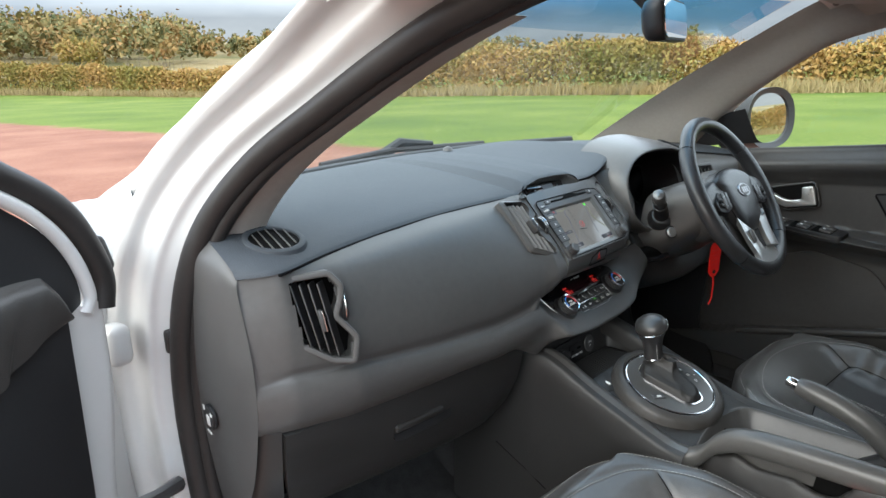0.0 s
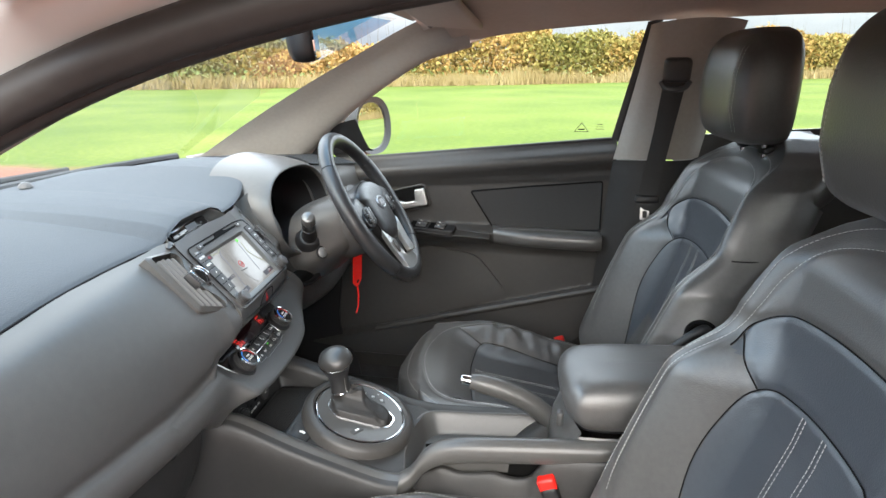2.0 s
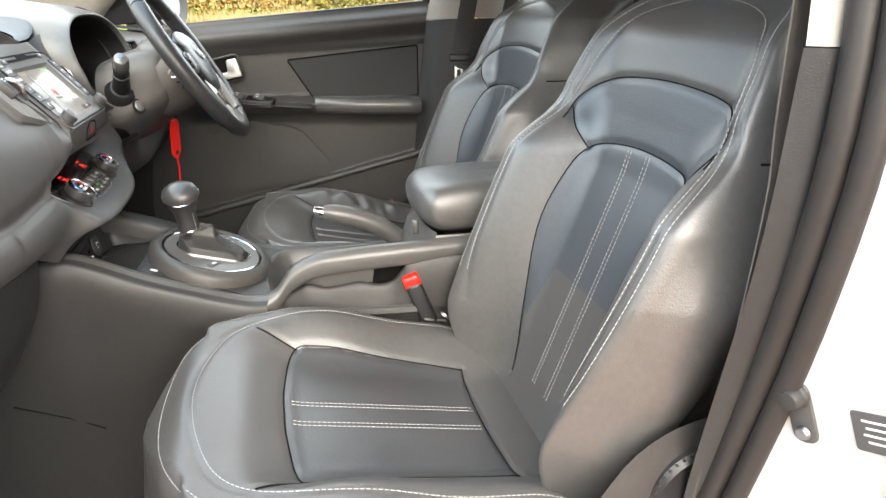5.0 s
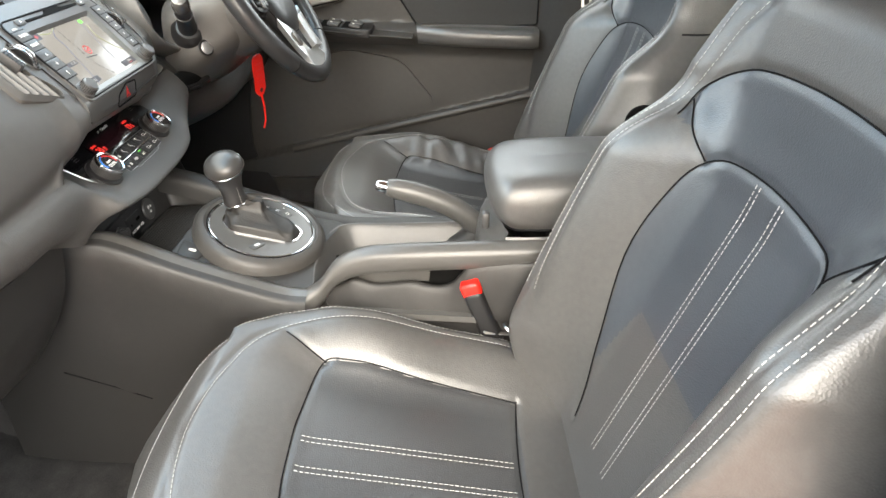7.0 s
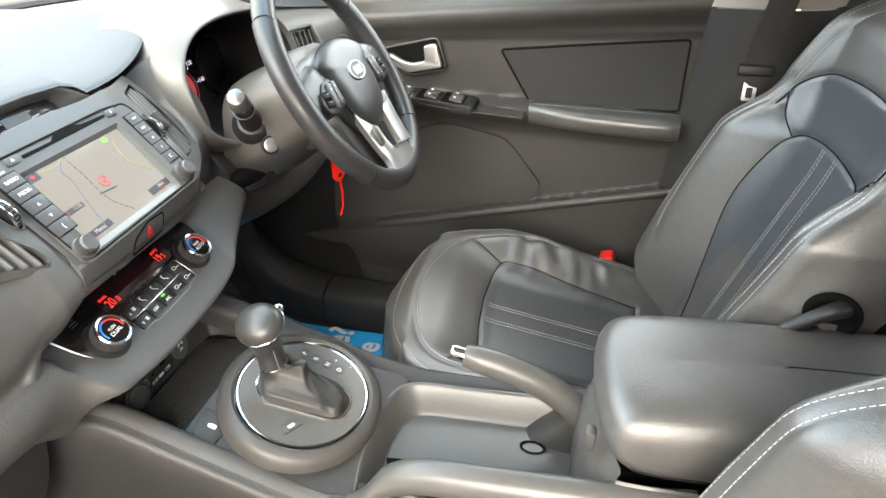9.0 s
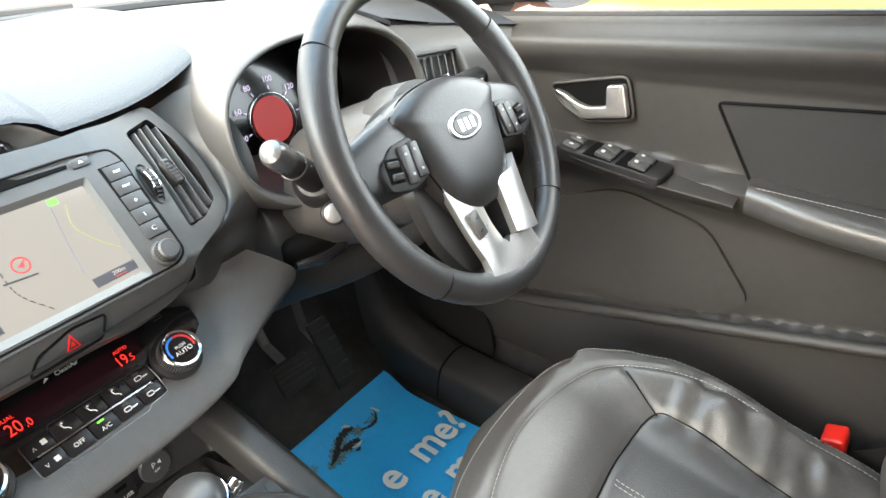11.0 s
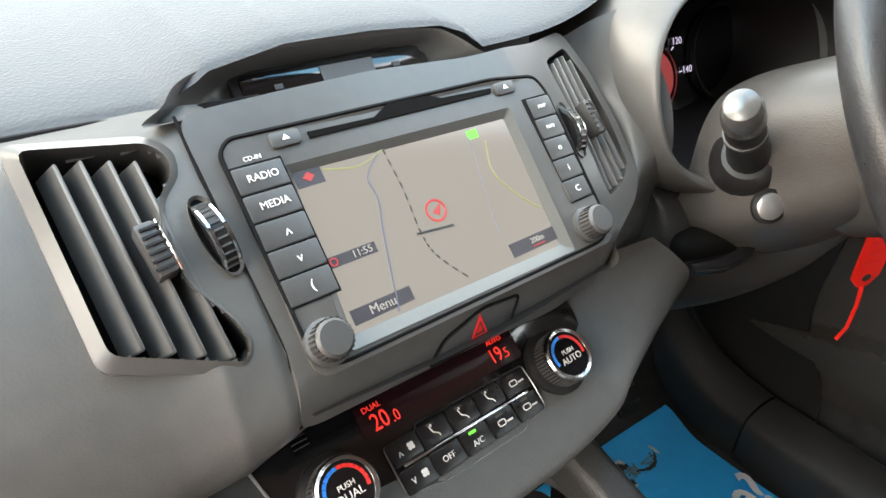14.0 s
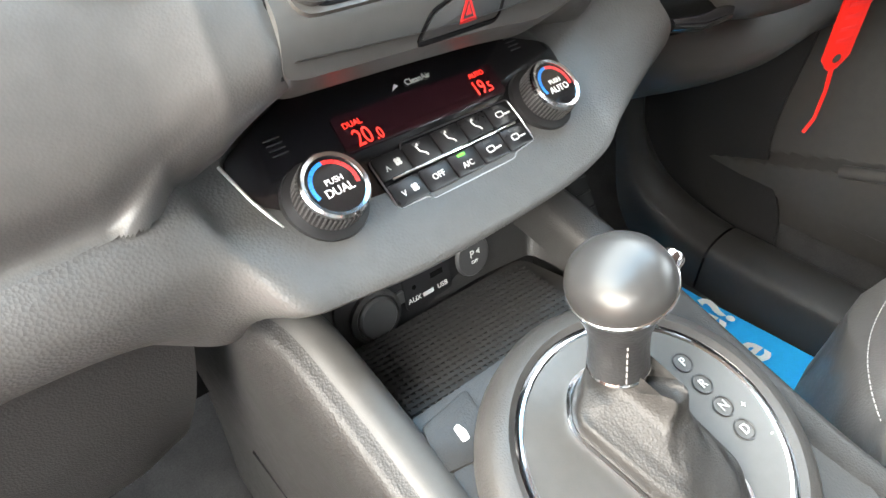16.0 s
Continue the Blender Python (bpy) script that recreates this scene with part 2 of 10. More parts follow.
def stitches(path, length=0.0042, gap=0.0022, r=0.0005, up=(0, 0, 1)):
    """Short threads, one after another, along a path of points with normals: one mesh."""
    bm = bmesh.new()
    pts = [Vector(p) for p in path]
    acc, want, on, start = 0.0, length, True, pts[0]
    segs = []
    for a, b in zip(pts, pts[1:]):
        d = (b - a).length
        pos = 0.0
        while acc + d - pos >= want:
            q = a + (b - a) * ((pos + want - acc) / d)
            if on:
                segs.append((start, q))
            pos += want - acc
            acc, on = 0.0, not on
            want = length if on else gap
            start = q
        acc += d - pos
    for a, b in segs:
        d = (b - a).normalized()
        s = d.cross(Vector(up))
        if s.length < 1e-4:
            continue
        s = s.normalized() * r
        u = s.cross(d).normalized() * r
        ra = [bm.verts.new(a + o) for o in (s, u, -s, -u)]
        rb = [bm.verts.new(b + o) for o in (s, u, -s, -u)]
        for j in range(4):
            bm.faces.new((ra[j], ra[(j + 1) % 4], rb[(j + 1) % 4], rb[j]))
    return bm


# ---- materials ----
M_pad = mat("soft_dash_top", (0.054, 0.061, 0.069), 0.58, spec=0.16, vary=0.10, vscale=6, bump=0.6, bscale=430, voronoi=True, rvary=0.05)
M_fascia = mat("dash_plastic", (0.078, 0.077, 0.075), 0.45, vary=0.10, vscale=5, bump=0.12, bscale=760, voronoi=True, rvary=0.06)
M_stack = mat("stack_plastic", (0.074, 0.072, 0.069), 0.33, vary=0.08, vscale=7, bump=0.08, bscale=900, rvary=0.05)
M_grain = mat("leather_grained_plastic", (0.074, 0.073, 0.071), 0.46, vary=0.10, vscale=5, bump=0.40, bscale=560, voronoi=True, rvary=0.05)
M_column = mat("column_plastic", (0.052, 0.049, 0.046), 0.44, spec=0.4, vary=0.10, vscale=6, bump=0.25, bscale=760, voronoi=True, rvary=0.06)
M_lower = mat("lower_plastic", (0.030, 0.0292, 0.0285), 0.44, spec=0.35, vary=0.12, vscale=6, bump=0.3, bscale=700, voronoi=True, rvary=0.06)
M_black = mat("black_plastic", (0.014, 0.014, 0.015), 0.42, spec=0.35, vary=0.15, vscale=8, bump=0.12, bscale=900, rvary=0.06)
# near-black that stands for the shade in recesses, slots, holes and undersides
M_shade = mat("hollow_shade_black", (0.004, 0.004, 0.004), 0.8, spec=0.08, vary=0.2, vscale=9)
M_gloss = mat("gloss_black", (0.006, 0.006, 0.007), 0.13, coat=0.6, coat_rough=0.05, rvary=0.03, vscale=4)
M_wheelkey = mat("wheel_key_plastic", (0.030, 0.030, 0.031), 0.36, vary=0.10, vscale=30)
M_keyblack = mat("satin_black_key", (0.010, 0.010, 0.011), 0.30, rvary=0.05, vscale=30)
M_chrome = mat("chrome", (0.72, 0.72, 0.73), 0.14, metal=1.0, rvary=0.05, vscale=20)
M_satin = mat("satin_silver", (0.56, 0.56, 0.55), 0.33, metal=0.85, rvary=0.06, vscale=14, vary=0.05)
M_leather = mat("black_leather", (0.066, 0.064, 0.062), 0.36, spec=0.9, vary=0.16, vscale=7, bump=0.30, bscale=520, voronoi=True, rvary=0.07)
# insert a little bluer; the sky's reflection is also put into its blue
M_insert = mat("seat_insert_leather", (0.042, 0.048, 0.057), 0.36, spec=0.9, vary=0.12, vscale=7, bump=0.30, bscale=560, voronoi=True, rvary=0.06)
M_seat = mat("seat_cushion_leather", (0.040, 0.041, 0.043), 0.36, spec=0.9, vary=0.12, vscale=7, bump=0.30, bscale=560, voronoi=True, rvary=0.06)
M_rim = mat("wheel_leather", (0.026, 0.026, 0.027), 0.34, vary=0.14, vscale=9, bump=0.22, bscale=640, voronoi=True, rvary=0.07)
M_thread = mat("grey_thread", (0.38, 0.38, 0.365), 0.7, vary=0.15, vscale=60)
M_groove = mat("seam_shadow", (0.006, 0.006, 0.007), 0.7, spec=0.1, vary=0.2, vscale=20)
M_beige = mat("grey_pillar_trim", (0.36, 0.335, 0.297), 0.70, vary=0.06, vscale=6, bump=0.25, bscale=900)
M_roof = mat("headliner_fabric", (0.40, 0.375, 0.335), 0.88, vary=0.06, vscale=5, bump=0.4, bscale=1200)
M_door = mat("door_plastic", (0.040, 0.038, 0.036), 0.42, spec=0.4, vary=0.12, vscale=5, bump=0.25, bscale=700, voronoi=True, rvary=0.06)
M_cloth = mat("door_insert_cloth", (0.019, 0.019, 0.019), 0.72, vary=0.12, vscale=9, bump=0.5, bscale=900)
M_rubber = mat("door_seal_rubber", (0.022, 0.020, 0.019), 0.50, spec=0.35, vary=0.2, vscale=10, rvary=0.1)
M_paint = mat("white_car_paint", (0.50, 0.50, 0.49), 0.32, vary=0.02, vscale=3, coat=0.6, coat_rough=0.06)
M_carpet = mat("black_carpet", (0.044, 0.043, 0.043), 0.95, spec=0.1, vary=0.35, vscale=30, bump=1.0, bscale=1500)
M_belt = mat("seat_belt_webbing", (0.030, 0.029, 0.028), 0.62, vary=0.15, vscale=20, bump=0.6, bscale=1400)
M_red = mat("red_plastic", (0.78, 0.018, 0.012), 0.36, vary=0.06, vscale=20)
M_blue = mat("blue_paper", (0.005, 0.42, 0.86), 0.62, vary=0.06, vscale=8, bump=0.15, bscale=60)
M_white = mat("white_print", (0.82, 0.82, 0.80), 0.55, vary=0.03, vscale=30)
M_soil = mat("black_torn_stain", (0.02, 0.018, 0.016), 0.8, vary=0.4, vscale=60)
M_key = mat("button_grey", (0.055, 0.055, 0.055), 0.42, vary=0.08, vscale=20)
M_slat = mat("vent_slat_grey", (0.085, 0.083, 0.080), 0.40, vary=0.08, vscale=20)
M_steel = mat("bare_steel", (0.35, 0.35, 0.36), 0.36, metal=1.0, rvary=0.1, vscale=20)
M_mark = mat("white_symbol", (0.72, 0.72, 0.70), 0.5, vary=0.03, vscale=50)
M_grille = mat("pedal_rubber", (0.02, 0.02, 0.02), 0.7, vary=0.2, vscale=30)
M_redled = glow("red_display", (1.0, 0.03, 0.02), 0.23)
M_green = glow("green_lamp", (0.12, 0.9, 0.05), 0.4)
M_dialred = glow("red_dial", (0.72, 0.075, 0.08), 0.085)
M_dialnum = glow("pale_dial_figures", (0.62, 0.58, 0.85), 0.22)
M_blueled = mat("blue_print", (0.02, 0.22, 0.75), 0.4, vary=0.05, vscale=40)
M_redprint = mat("red_print", (0.75, 0.03, 0.03), 0.4, vary=0.05, vscale=40)
M_mirror = mat("mirror_glass", (0.9, 0.9, 0.9), 0.01, metal=1.0)


def glass(name, tint, strength):
    """A clear pane: mostly see-through, with a reflection that grows at grazing angles."""
    m = bpy.data.materials.new(name)
    m.use_nodes = True
    n, l = m.node_tree.nodes, m.node_tree.links
    n.remove(n["Principled BSDF"])
    t = n.new("ShaderNodeBsdfTransparent")
    t.inputs[0].default_value = (*tint, 1)
    g = n.new("ShaderNodeBsdfGlossy")
    g.inputs["Roughness"].default_value = 0.01
    f = n.new("ShaderNodeFresnel")
    f.inputs[0].default_value = 1.45
    k = n.new("ShaderNodeMath")
    k.operation = "MULTIPLY"
    k.inputs[1].default_value = strength
    x = n.new("ShaderNodeMixShader")
    l.new(f.outputs[0], k.inputs[0])
    l.new(k.outputs[0], x.inputs[0])
    l.new(t.outputs[0], x.inputs[1])
    l.new(g.outputs[0], x.inputs[2])
    l.new(x.outputs[0], n["Material Output"].inputs["Surface"])
    return m


M_glass = glass("window_glass", (0.93, 0.96, 0.93), 0.7)
M_band = glass("blue_shade_band", (0.22, 0.55, 0.85), 0.7)
# the blue of the band fades out downwards
bn, bl = M_band.node_tree.nodes, M_band.node_tree.links
bco, bsep, bmap, bmx_ = bn.new("ShaderNodeTexCoord"), bn.new("ShaderNodeSeparateXYZ"), bn.new("ShaderNodeMapRange"), bn.new("ShaderNodeMix")
bmap.inputs["From Min"].default_value, bmap.inputs["From Max"].default_value = 1.355, 1.410
bmx_.data_type = "RGBA"
bmx_.inputs[6].default_value, bmx_.inputs[7].default_value = (0.97, 0.99, 1.0, 1), (0.26, 0.58, 0.86, 1)
bl.new(bco.outputs["Object"], bsep.inputs[0])
bl.new(bsep.outputs[2], bmap.inputs["Value"])
bl.new(bmap.outputs[0], bmx_.inputs[0])
bl.new(bmx_.outputs[2], bn["Transparent BSDF"].inputs[0])


# ---- outside ----
def ground_material():
    """Mown grass, with red gravel on the nearside and dry stubble far off."""
    m = bpy.data.materials.new("grass_and_red_gravel")
    m.use_nodes = True
    n, l = m.node_tree.nodes, m.node_tree.links
    p = n["Principled BSDF"]
    p.inputs["Roughness"].default_value = 0.9
    p.inputs["Specular IOR Level"].default_value = 0.15
    co = n.new("ShaderNodeTexCoord")
    sep = n.new("ShaderNodeSeparateXYZ")
    l.new(co.outputs["Object"], sep.inputs[0])

    def tex(scale, detail=6):
        t = n.new("ShaderNodeTexNoise")
        t.inputs["Scale"].default_value, t.inputs["Detail"].default_value = scale, detail
        l.new(co.outputs["Object"], t.inputs["Vector"])
        return t.outputs["Fac"]

    def ramp(src, stops):
        r = n.new("ShaderNodeValToRGB")
        r.color_ramp.elements[0].position, r.color_ramp.elements[0].color = stops[0][0], (*stops[0][1], 1)
        r.color_ramp.elements[1].position, r.color_ramp.elements[1].color = stops[-1][0], (*stops[-1][1], 1)
        for pos, c in stops[1:-1]:
            e = r.color_ramp.elements.new(pos)
            e.color = (*c, 1)
        l.new(src, r.inputs[0])
        return r.outputs[0]

    def math_node(op, a, b):
        k = n.new("ShaderNodeMath")
        k.operation = op
        for i, v in enumerate((a, b)):
            if isinstance(v, (int, float)):
                k.inputs[i].default_value = v
            else:
                l.new(v, k.inputs[i])
        return k.outputs[0]

    def mix(f, a, b):
        x = n.new("ShaderNodeMix")
        x.data_type = "RGBA"
        l.new(f, x.inputs[0])
        l.new(a, x.inputs[6])
        l.new(b, x.inputs[7])
        return x.outputs[2]

    broad, fine = tex(0.22, 8), tex(9.0, 6)
    grass = ramp(math_node("ADD", math_node("MULTIPLY", broad, 0.6), math_node("MULTIPLY", fine, 0.4)),
                 [(0.34, (0.060, 0.096, 0.013)), (0.5, (0.095, 0.132, 0.018)), (0.66, (0.150, 0.172, 0.034))])
    gravel = ramp(math_node("ADD", math_node("MULTIPLY", tex(0.5, 8), 0.55), math_node("MULTIPLY", tex(40, 5), 0.45)),
                  [(0.32, (0.15, 0.062, 0.040)), (0.5, (0.215, 0.098, 0.064)), (0.68, (0.28, 0.15, 0.10))])
    # the gravel lies on the nearside of a line that runs forward from the car
    edge = math_node("ADD", sep.outputs[0], math_node("MULTIPLY", sep.outputs[1], 0.17))
    edge = math_node("ADD", edge, math_node("MULTIPLY", tex(0.8, 6), 1.6))
    side = n.new("ShaderNodeMapRange")
    side.inputs["From Min"].default_value, side.inputs["From Max"].default_value = 8.5, 9.1
    l.new(edge, side.inputs["Value"])
    stubble = ramp(math_node("ADD", math_node("MULTIPLY", tex(0.05, 6), 0.6), math_node("MULTIPLY", tex(0.6, 6), 0.4)), [(0.36, (0.10, 0.105, 0.035)), (0.5, (0.20, 0.155, 0.07)), (0.64, (0.26, 0.20, 0.10))])
    dist = n.new("ShaderNodeVectorMath")
    dist.operation = "LENGTH"
    l.new(co.outputs["Object"], dist.inputs[0])
    far = n.new("ShaderNodeMapRange")
    far.inputs["From Min"].default_value, far.inputs["From Max"].default_value = 104, 116
    l.new(dist.outputs["Value"], far.inputs["Value"])
    l.new(mix(far.outputs[0], mix(side.outputs[0], gravel, grass), stubble), p.inputs["Base Color"])
    b = n.new("ShaderNodeBump")
    b.inputs["Strength"].default_value, b.inputs["Distance"].default_value = 0.7, 0.05
    l.new(fine, b.inputs["Height"])
    l.new(b.outputs[0], p.inputs["Normal"])
    return m


def leaf_material(name, stops):
    m = bpy.data.materials.new(name)
    m.use_nodes = True
    n, l = m.node_tree.nodes, m.node_tree.links
    p = n["Principled BSDF"]
    p.inputs["Roughness"].default_value = 0.8
    p.inputs["Specular IOR Level"].default_value = 0.2
    g = n.new("ShaderNodeNewGeometry")
    co = n.new("ShaderNodeTexCoord")
    t = n.new("ShaderNodeTexNoise")
    t.inputs["Scale"].default_value, t.inputs["Detail"].default_value = 0.16, 5
    l.new(co.outputs["Object"], t.inputs["Vector"])
    k = n.new("ShaderNodeMath")
    k.operation = "MULTIPLY_ADD"
    l.new(g.outputs["Random Per Island"], k.inputs[0])
    k.inputs[1].default_value = 0.16
    l.new(t.outputs["Fac"], k.inputs[2])
    q = n.new("ShaderNodeMath")
    q.operation = "MULTIPLY"
    q.inputs[1].default_value = 0.97
    l.new(k.outputs[0], q.inputs[0])
    r = n.new("ShaderNodeValToRGB")
    r.color_ramp.elements[0].position, r.color_ramp.elements[0].color = stops[0][0], (*stops[0][1], 1)
    r.color_ramp.elements[1].position, r.color_ramp.elements[1].color = stops[-1][0], (*stops[-1][1], 1)
    for pos, c in stops[1:-1]:
        e = r.color_ramp.elements.new(pos)
        e.color = (*c, 1)
    l.new(q.outputs[0], r.inputs[0])
    l.new(r.outputs[0], p.inputs["Base Color"])
    return m


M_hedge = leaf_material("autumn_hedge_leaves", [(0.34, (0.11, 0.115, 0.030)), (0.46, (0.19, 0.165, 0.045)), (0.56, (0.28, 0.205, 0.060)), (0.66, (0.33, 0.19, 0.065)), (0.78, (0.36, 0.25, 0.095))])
M_dry = leaf_material("dry_tall_grass", [(0.25, (0.21, 0.155, 0.065)), (0.5, (0.29, 0.22, 0.10)), (0.8, (0.36, 0.29, 0.15))])
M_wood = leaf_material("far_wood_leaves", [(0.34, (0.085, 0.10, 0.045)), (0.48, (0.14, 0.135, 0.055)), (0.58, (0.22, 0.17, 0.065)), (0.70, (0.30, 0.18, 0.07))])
M_bark = mat("grey_bark", (0.10, 0.085, 0.07), 0.9, vary=0.3, vscale=4, bump=0.8, bscale=60)

M_ground = ground_material()


def land(x, y):
    """Height of the land: flat round the car, swelling to a hill far ahead."""
    d = math.hypot(x, y)
    rise = max(0.0, d - 60) / 140
    ahead = max(0.0, math.cos(math.atan2(x - 10, y)) ** 2) if y > -20 else 0.25
    return 10.0 * min(rise, 1.6) ** 1.5 * (0.35 + 0.65 * ahead) + 0.04 * noise.noise((x * 0.2, y * 0.2, 0)) * min(1, max(0, d - 3) / 6)


def ground():
    bm = bmesh.new()
    radii = [0, 3, 5, 7, 9, 12, 15, 19, 24, 30, 37, 45, 55, 70, 90, 115, 145, 180, 230, 300, 420, 700, 1500, 4000]
    seg = 96
    rings = [[bm.verts.new((0, 0, land(0, 0)))]]
    for r in radii[1:]:
        rings.append([bm.verts.new((r * math.sin(2 * math.pi * j / seg), r * math.cos(2 * math.pi * j / seg), land(r * math.sin(2 * math.pi * j / seg), r * math.cos(2 * math.pi * j / seg)) if r < 600 else 12)) for j in range(seg)])
    for j in range(seg):
        bm.faces.new((rings[0][0], rings[1][(j + 1) % seg], rings[1][j]))
    for a, b in zip(rings[1:], rings[2:]):
        for j in range(seg):
            bm.faces.new((a[j], a[(j + 1) % seg], b[(j + 1) % seg], b[j]))
    bmesh.ops.recalc_face_normals(bm, faces=bm.faces[:])
    return single("ground", bm, M_ground, "mown green grass field meeting red gravel beside the car", "ground", kind="structure")


ground()


def leaves(centres, size, rng, flat=0.6):
    """Many small bent leaf clumps, each a pair of triangles turned at random."""
    verts, faces = [], []
    for c in centres:
        s = size * rng.uniform(0.5, 1.5)
        a = Vector((rng.gauss(0, 1), rng.gauss(0, 1), rng.gauss(0, 1))).normalized()
        b = a.cross(Vector((rng.gauss(0, 1), rng.gauss(0, 1), rng.gauss(0, 1)))).normalized()
        c = Vector(c)
        k = len(verts)
        verts += [c - a * s, c + b * s * flat, c + a * s, c - b * s * flat + a.cross(b) * s * 0.3]
        faces += [(k, k + 1, k + 2), (k, k + 2, k + 3)]
    return verts, faces


def stuff(name, verts, faces, material, label, category):
    me = bpy.data.meshes.new(name)
    me.from_pydata([tuple(v) for v in verts], [], faces)
    me.materials.append(material)
    ob = new(name, me)
    return tagged(ob, label, category, kind="stuff")


# the hedge runs round the field: far ahead on the nearside, closer on the offside
HEDGE = [(-70, 120), (-35, 104), (0, 92), (18, 74), (29, 46), (35, 22), (42, 2), (50, -14), (58, -34), (66, -70)]


def hedge_point(t):
    return cr([(a, b, 0) for a, b in HEDGE], t)


def hedge():
    rng = random.Random(4)
    pts = []
    for _ in range(170000):
        t = rng.random()
        x, y, _z = hedge_point(t)
        h = 3.1 + 1.0 * noise.noise((t * 26, 0.3, 0)) + 0.7 * noise.noise((t * 90, 1.3, 0))
        w = 2.4 + 0.8 * noise.noise((t * 40, 5, 0))
        a = rng.random() ** 0.62
        z = h * a
        prof = math.sqrt(max(0.02, 1 - (a * 0.93) ** 3))
        d = w * prof * rng.uniform(-1, 1)
        ox, oy = x / math.hypot(x, y), y / math.hypot(x, y)
        pts.append((x + ox * (d + 2) + rng.gauss(0, 0.25), y + oy * (d + 2) + rng.gauss(0, 0.25), z + land(x, y) + rng.gauss(0, 0.1)))
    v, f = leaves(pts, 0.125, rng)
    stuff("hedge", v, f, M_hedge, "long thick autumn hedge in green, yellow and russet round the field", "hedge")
    pts, vv, ff = [], [], []
    for _ in range(42000):
        t = rng.random()
        x, y, _z = hedge_point(t)
        ox, oy = x / math.hypot(x, y), y / math.hypot(x, y)
        d = rng.uniform(-1.6, 0.5)
        h = rng.uniform(0.4, 1.25) * (0.75 + 0.6 * noise.noise((t * 60, 9, 0)))
        x, y = x + ox * d + rng.gauss(0, 0.2), y + oy * d + rng.gauss(0, 0.2)
        z = land(x, y)
        a = rng.uniform(0, math.pi)
        w = 0.035
        k = len(vv)
        lx, ly = rng.gauss(0, 0.18), rng.gauss(0, 0.18)
        vv += [(x - w * math.cos(a), y - w * math.sin(a), z), (x + w * math.cos(a), y + w * math.sin(a), z), (x + lx, y + ly, z + h)]
        ff.append((k, k + 1, k + 2))
    stuff("dry_grass", vv, ff, M_dry, "strip of tall dry straw-coloured grass along the hedge foot", "grass")
    # thin bare shoots that stand above the hedge
    vv, ff = [], []
    for _ in range(900):
        t = rng.random()
        x, y, _z = hedge_point(t)
        ox, oy = x / math.hypot(x, y), y / math.hypot(x, y)
        x, y, z = x + ox * 2, y + oy * 2, land(x, y)
        h = rng.uniform(3.0, 5.6) if noise.noise((t * 30, 3, 1)) > 0.1 else rng.uniform(2.6, 4.0)
        k = len(vv)
        lx, ly = rng.gauss(0, 0.25), rng.gauss(0, 0.25)
        vv += [(x - 0.03, y, z + 1), (x + 0.03, y, z + 1), (x + lx, y + ly, z + h), (x, y - 0.03, z + 1)]
        ff += [(k, k + 1, k + 2), (k + 1, k + 3, k + 2), (k + 3, k, k + 2)]
    stuff("twigs", vv, ff, M_bark, "thin bare shoots rising above the hedge", "twigs")


hedge()


def far_wood():
    """A wood on the rising ground far ahead, in crowns of uneven size."""
    rng = random.Random(9)
    pts = []
    for k in range(1300):
        a = radians(rng.uniform(-62, 64))
        d = rng.uniform(150, 260)
        x, y = d * math.sin(a), d * math.cos(a)
        if a > radians(20) and rng.random() < 0.55:
            continue
        z = land(x, y)
        h = rng.uniform(6, 11.5) * (1.0 if a < radians(20) else 0.55)
        r = h * rng.uniform(0.35, 0.5)
        lobes = [(rng.gauss(0, r * 0.5), rng.gauss(0, r * 0.5), rng.uniform(0.35, 0.85) * h, r * rng.uniform(0.4, 0.7)) for _ in range(6)]
        for _ in range(150):
            lx, ly, lz, lr = rng.choice(lobes)
            v = Vector((rng.gauss(0, 1), rng.gauss(0, 1), rng.gauss(0, 1))).normalized() * lr * rng.random() ** 0.4
            pts.append((x + lx + v.x, y + ly + v.y, max(z + 0.3, z + lz + v.z)))
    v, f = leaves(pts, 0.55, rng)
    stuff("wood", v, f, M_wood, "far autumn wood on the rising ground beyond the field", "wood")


far_wood()


def tree(x, y, h, seed):
    """A tree behind the hedge: a tapered trunk, limbs, and a crown of many leaf clumps."""
    rng = random.Random(seed)
    z = land(x, y)
    t = thing("tree", (x, y, z), "broad-crowned autumn tree standing behind the hedge", "tree", "trees behind the hedge")
    bm = tube([(x, y, z), (x + 0.1, y, z + h * 0.3), (x - 0.1, y + 0.1, z + h * 0.6)], [0.28, 0.2, 0.08], 8)
    part("trunk", bm, M_bark, t)
    tips = []
    for k in range(7):
        a = k * 2.4
        b = Vector((x, y, z + h * (0.3 + 0.05 * k)))
        e = b + Vector((math.cos(a) * h * 0.26, math.sin(a) * h * 0.26, h * 0.24))
        tips.append(e)
        part("limb", tube([b, (b + e) / 2 + Vector((0, 0, 0.1)), e], [0.1, 0.07, 0.03], 6), M_bark, t)
    pts = []
    for _ in range(1500):
        e = rng.choice(tips)
        v = Vector((rng.gauss(0, 1), rng.gauss(0, 1), rng.gauss(0, 0.8))).normalized() * h * 0.20 * rng.random() ** 0.4
        pts.append(e + v)
    v, f = leaves(pts, 0.2, rng)
    me = bpy.data.meshes.new("crown")
    me.from_pydata([tuple(q) for q in v], [], f)
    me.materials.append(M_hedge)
    mesh_part("crown", me, t, "thinning crown of green and yellow leaves")


for i, (tx, ty, th) in enumerate([(62, -30, 7.5), (20, 96, 6.5), (40, 60, 5.6), (52, 30, 5.2), (58, 4, 5.0)]):
    tree(tx, ty, th, 20 + i)


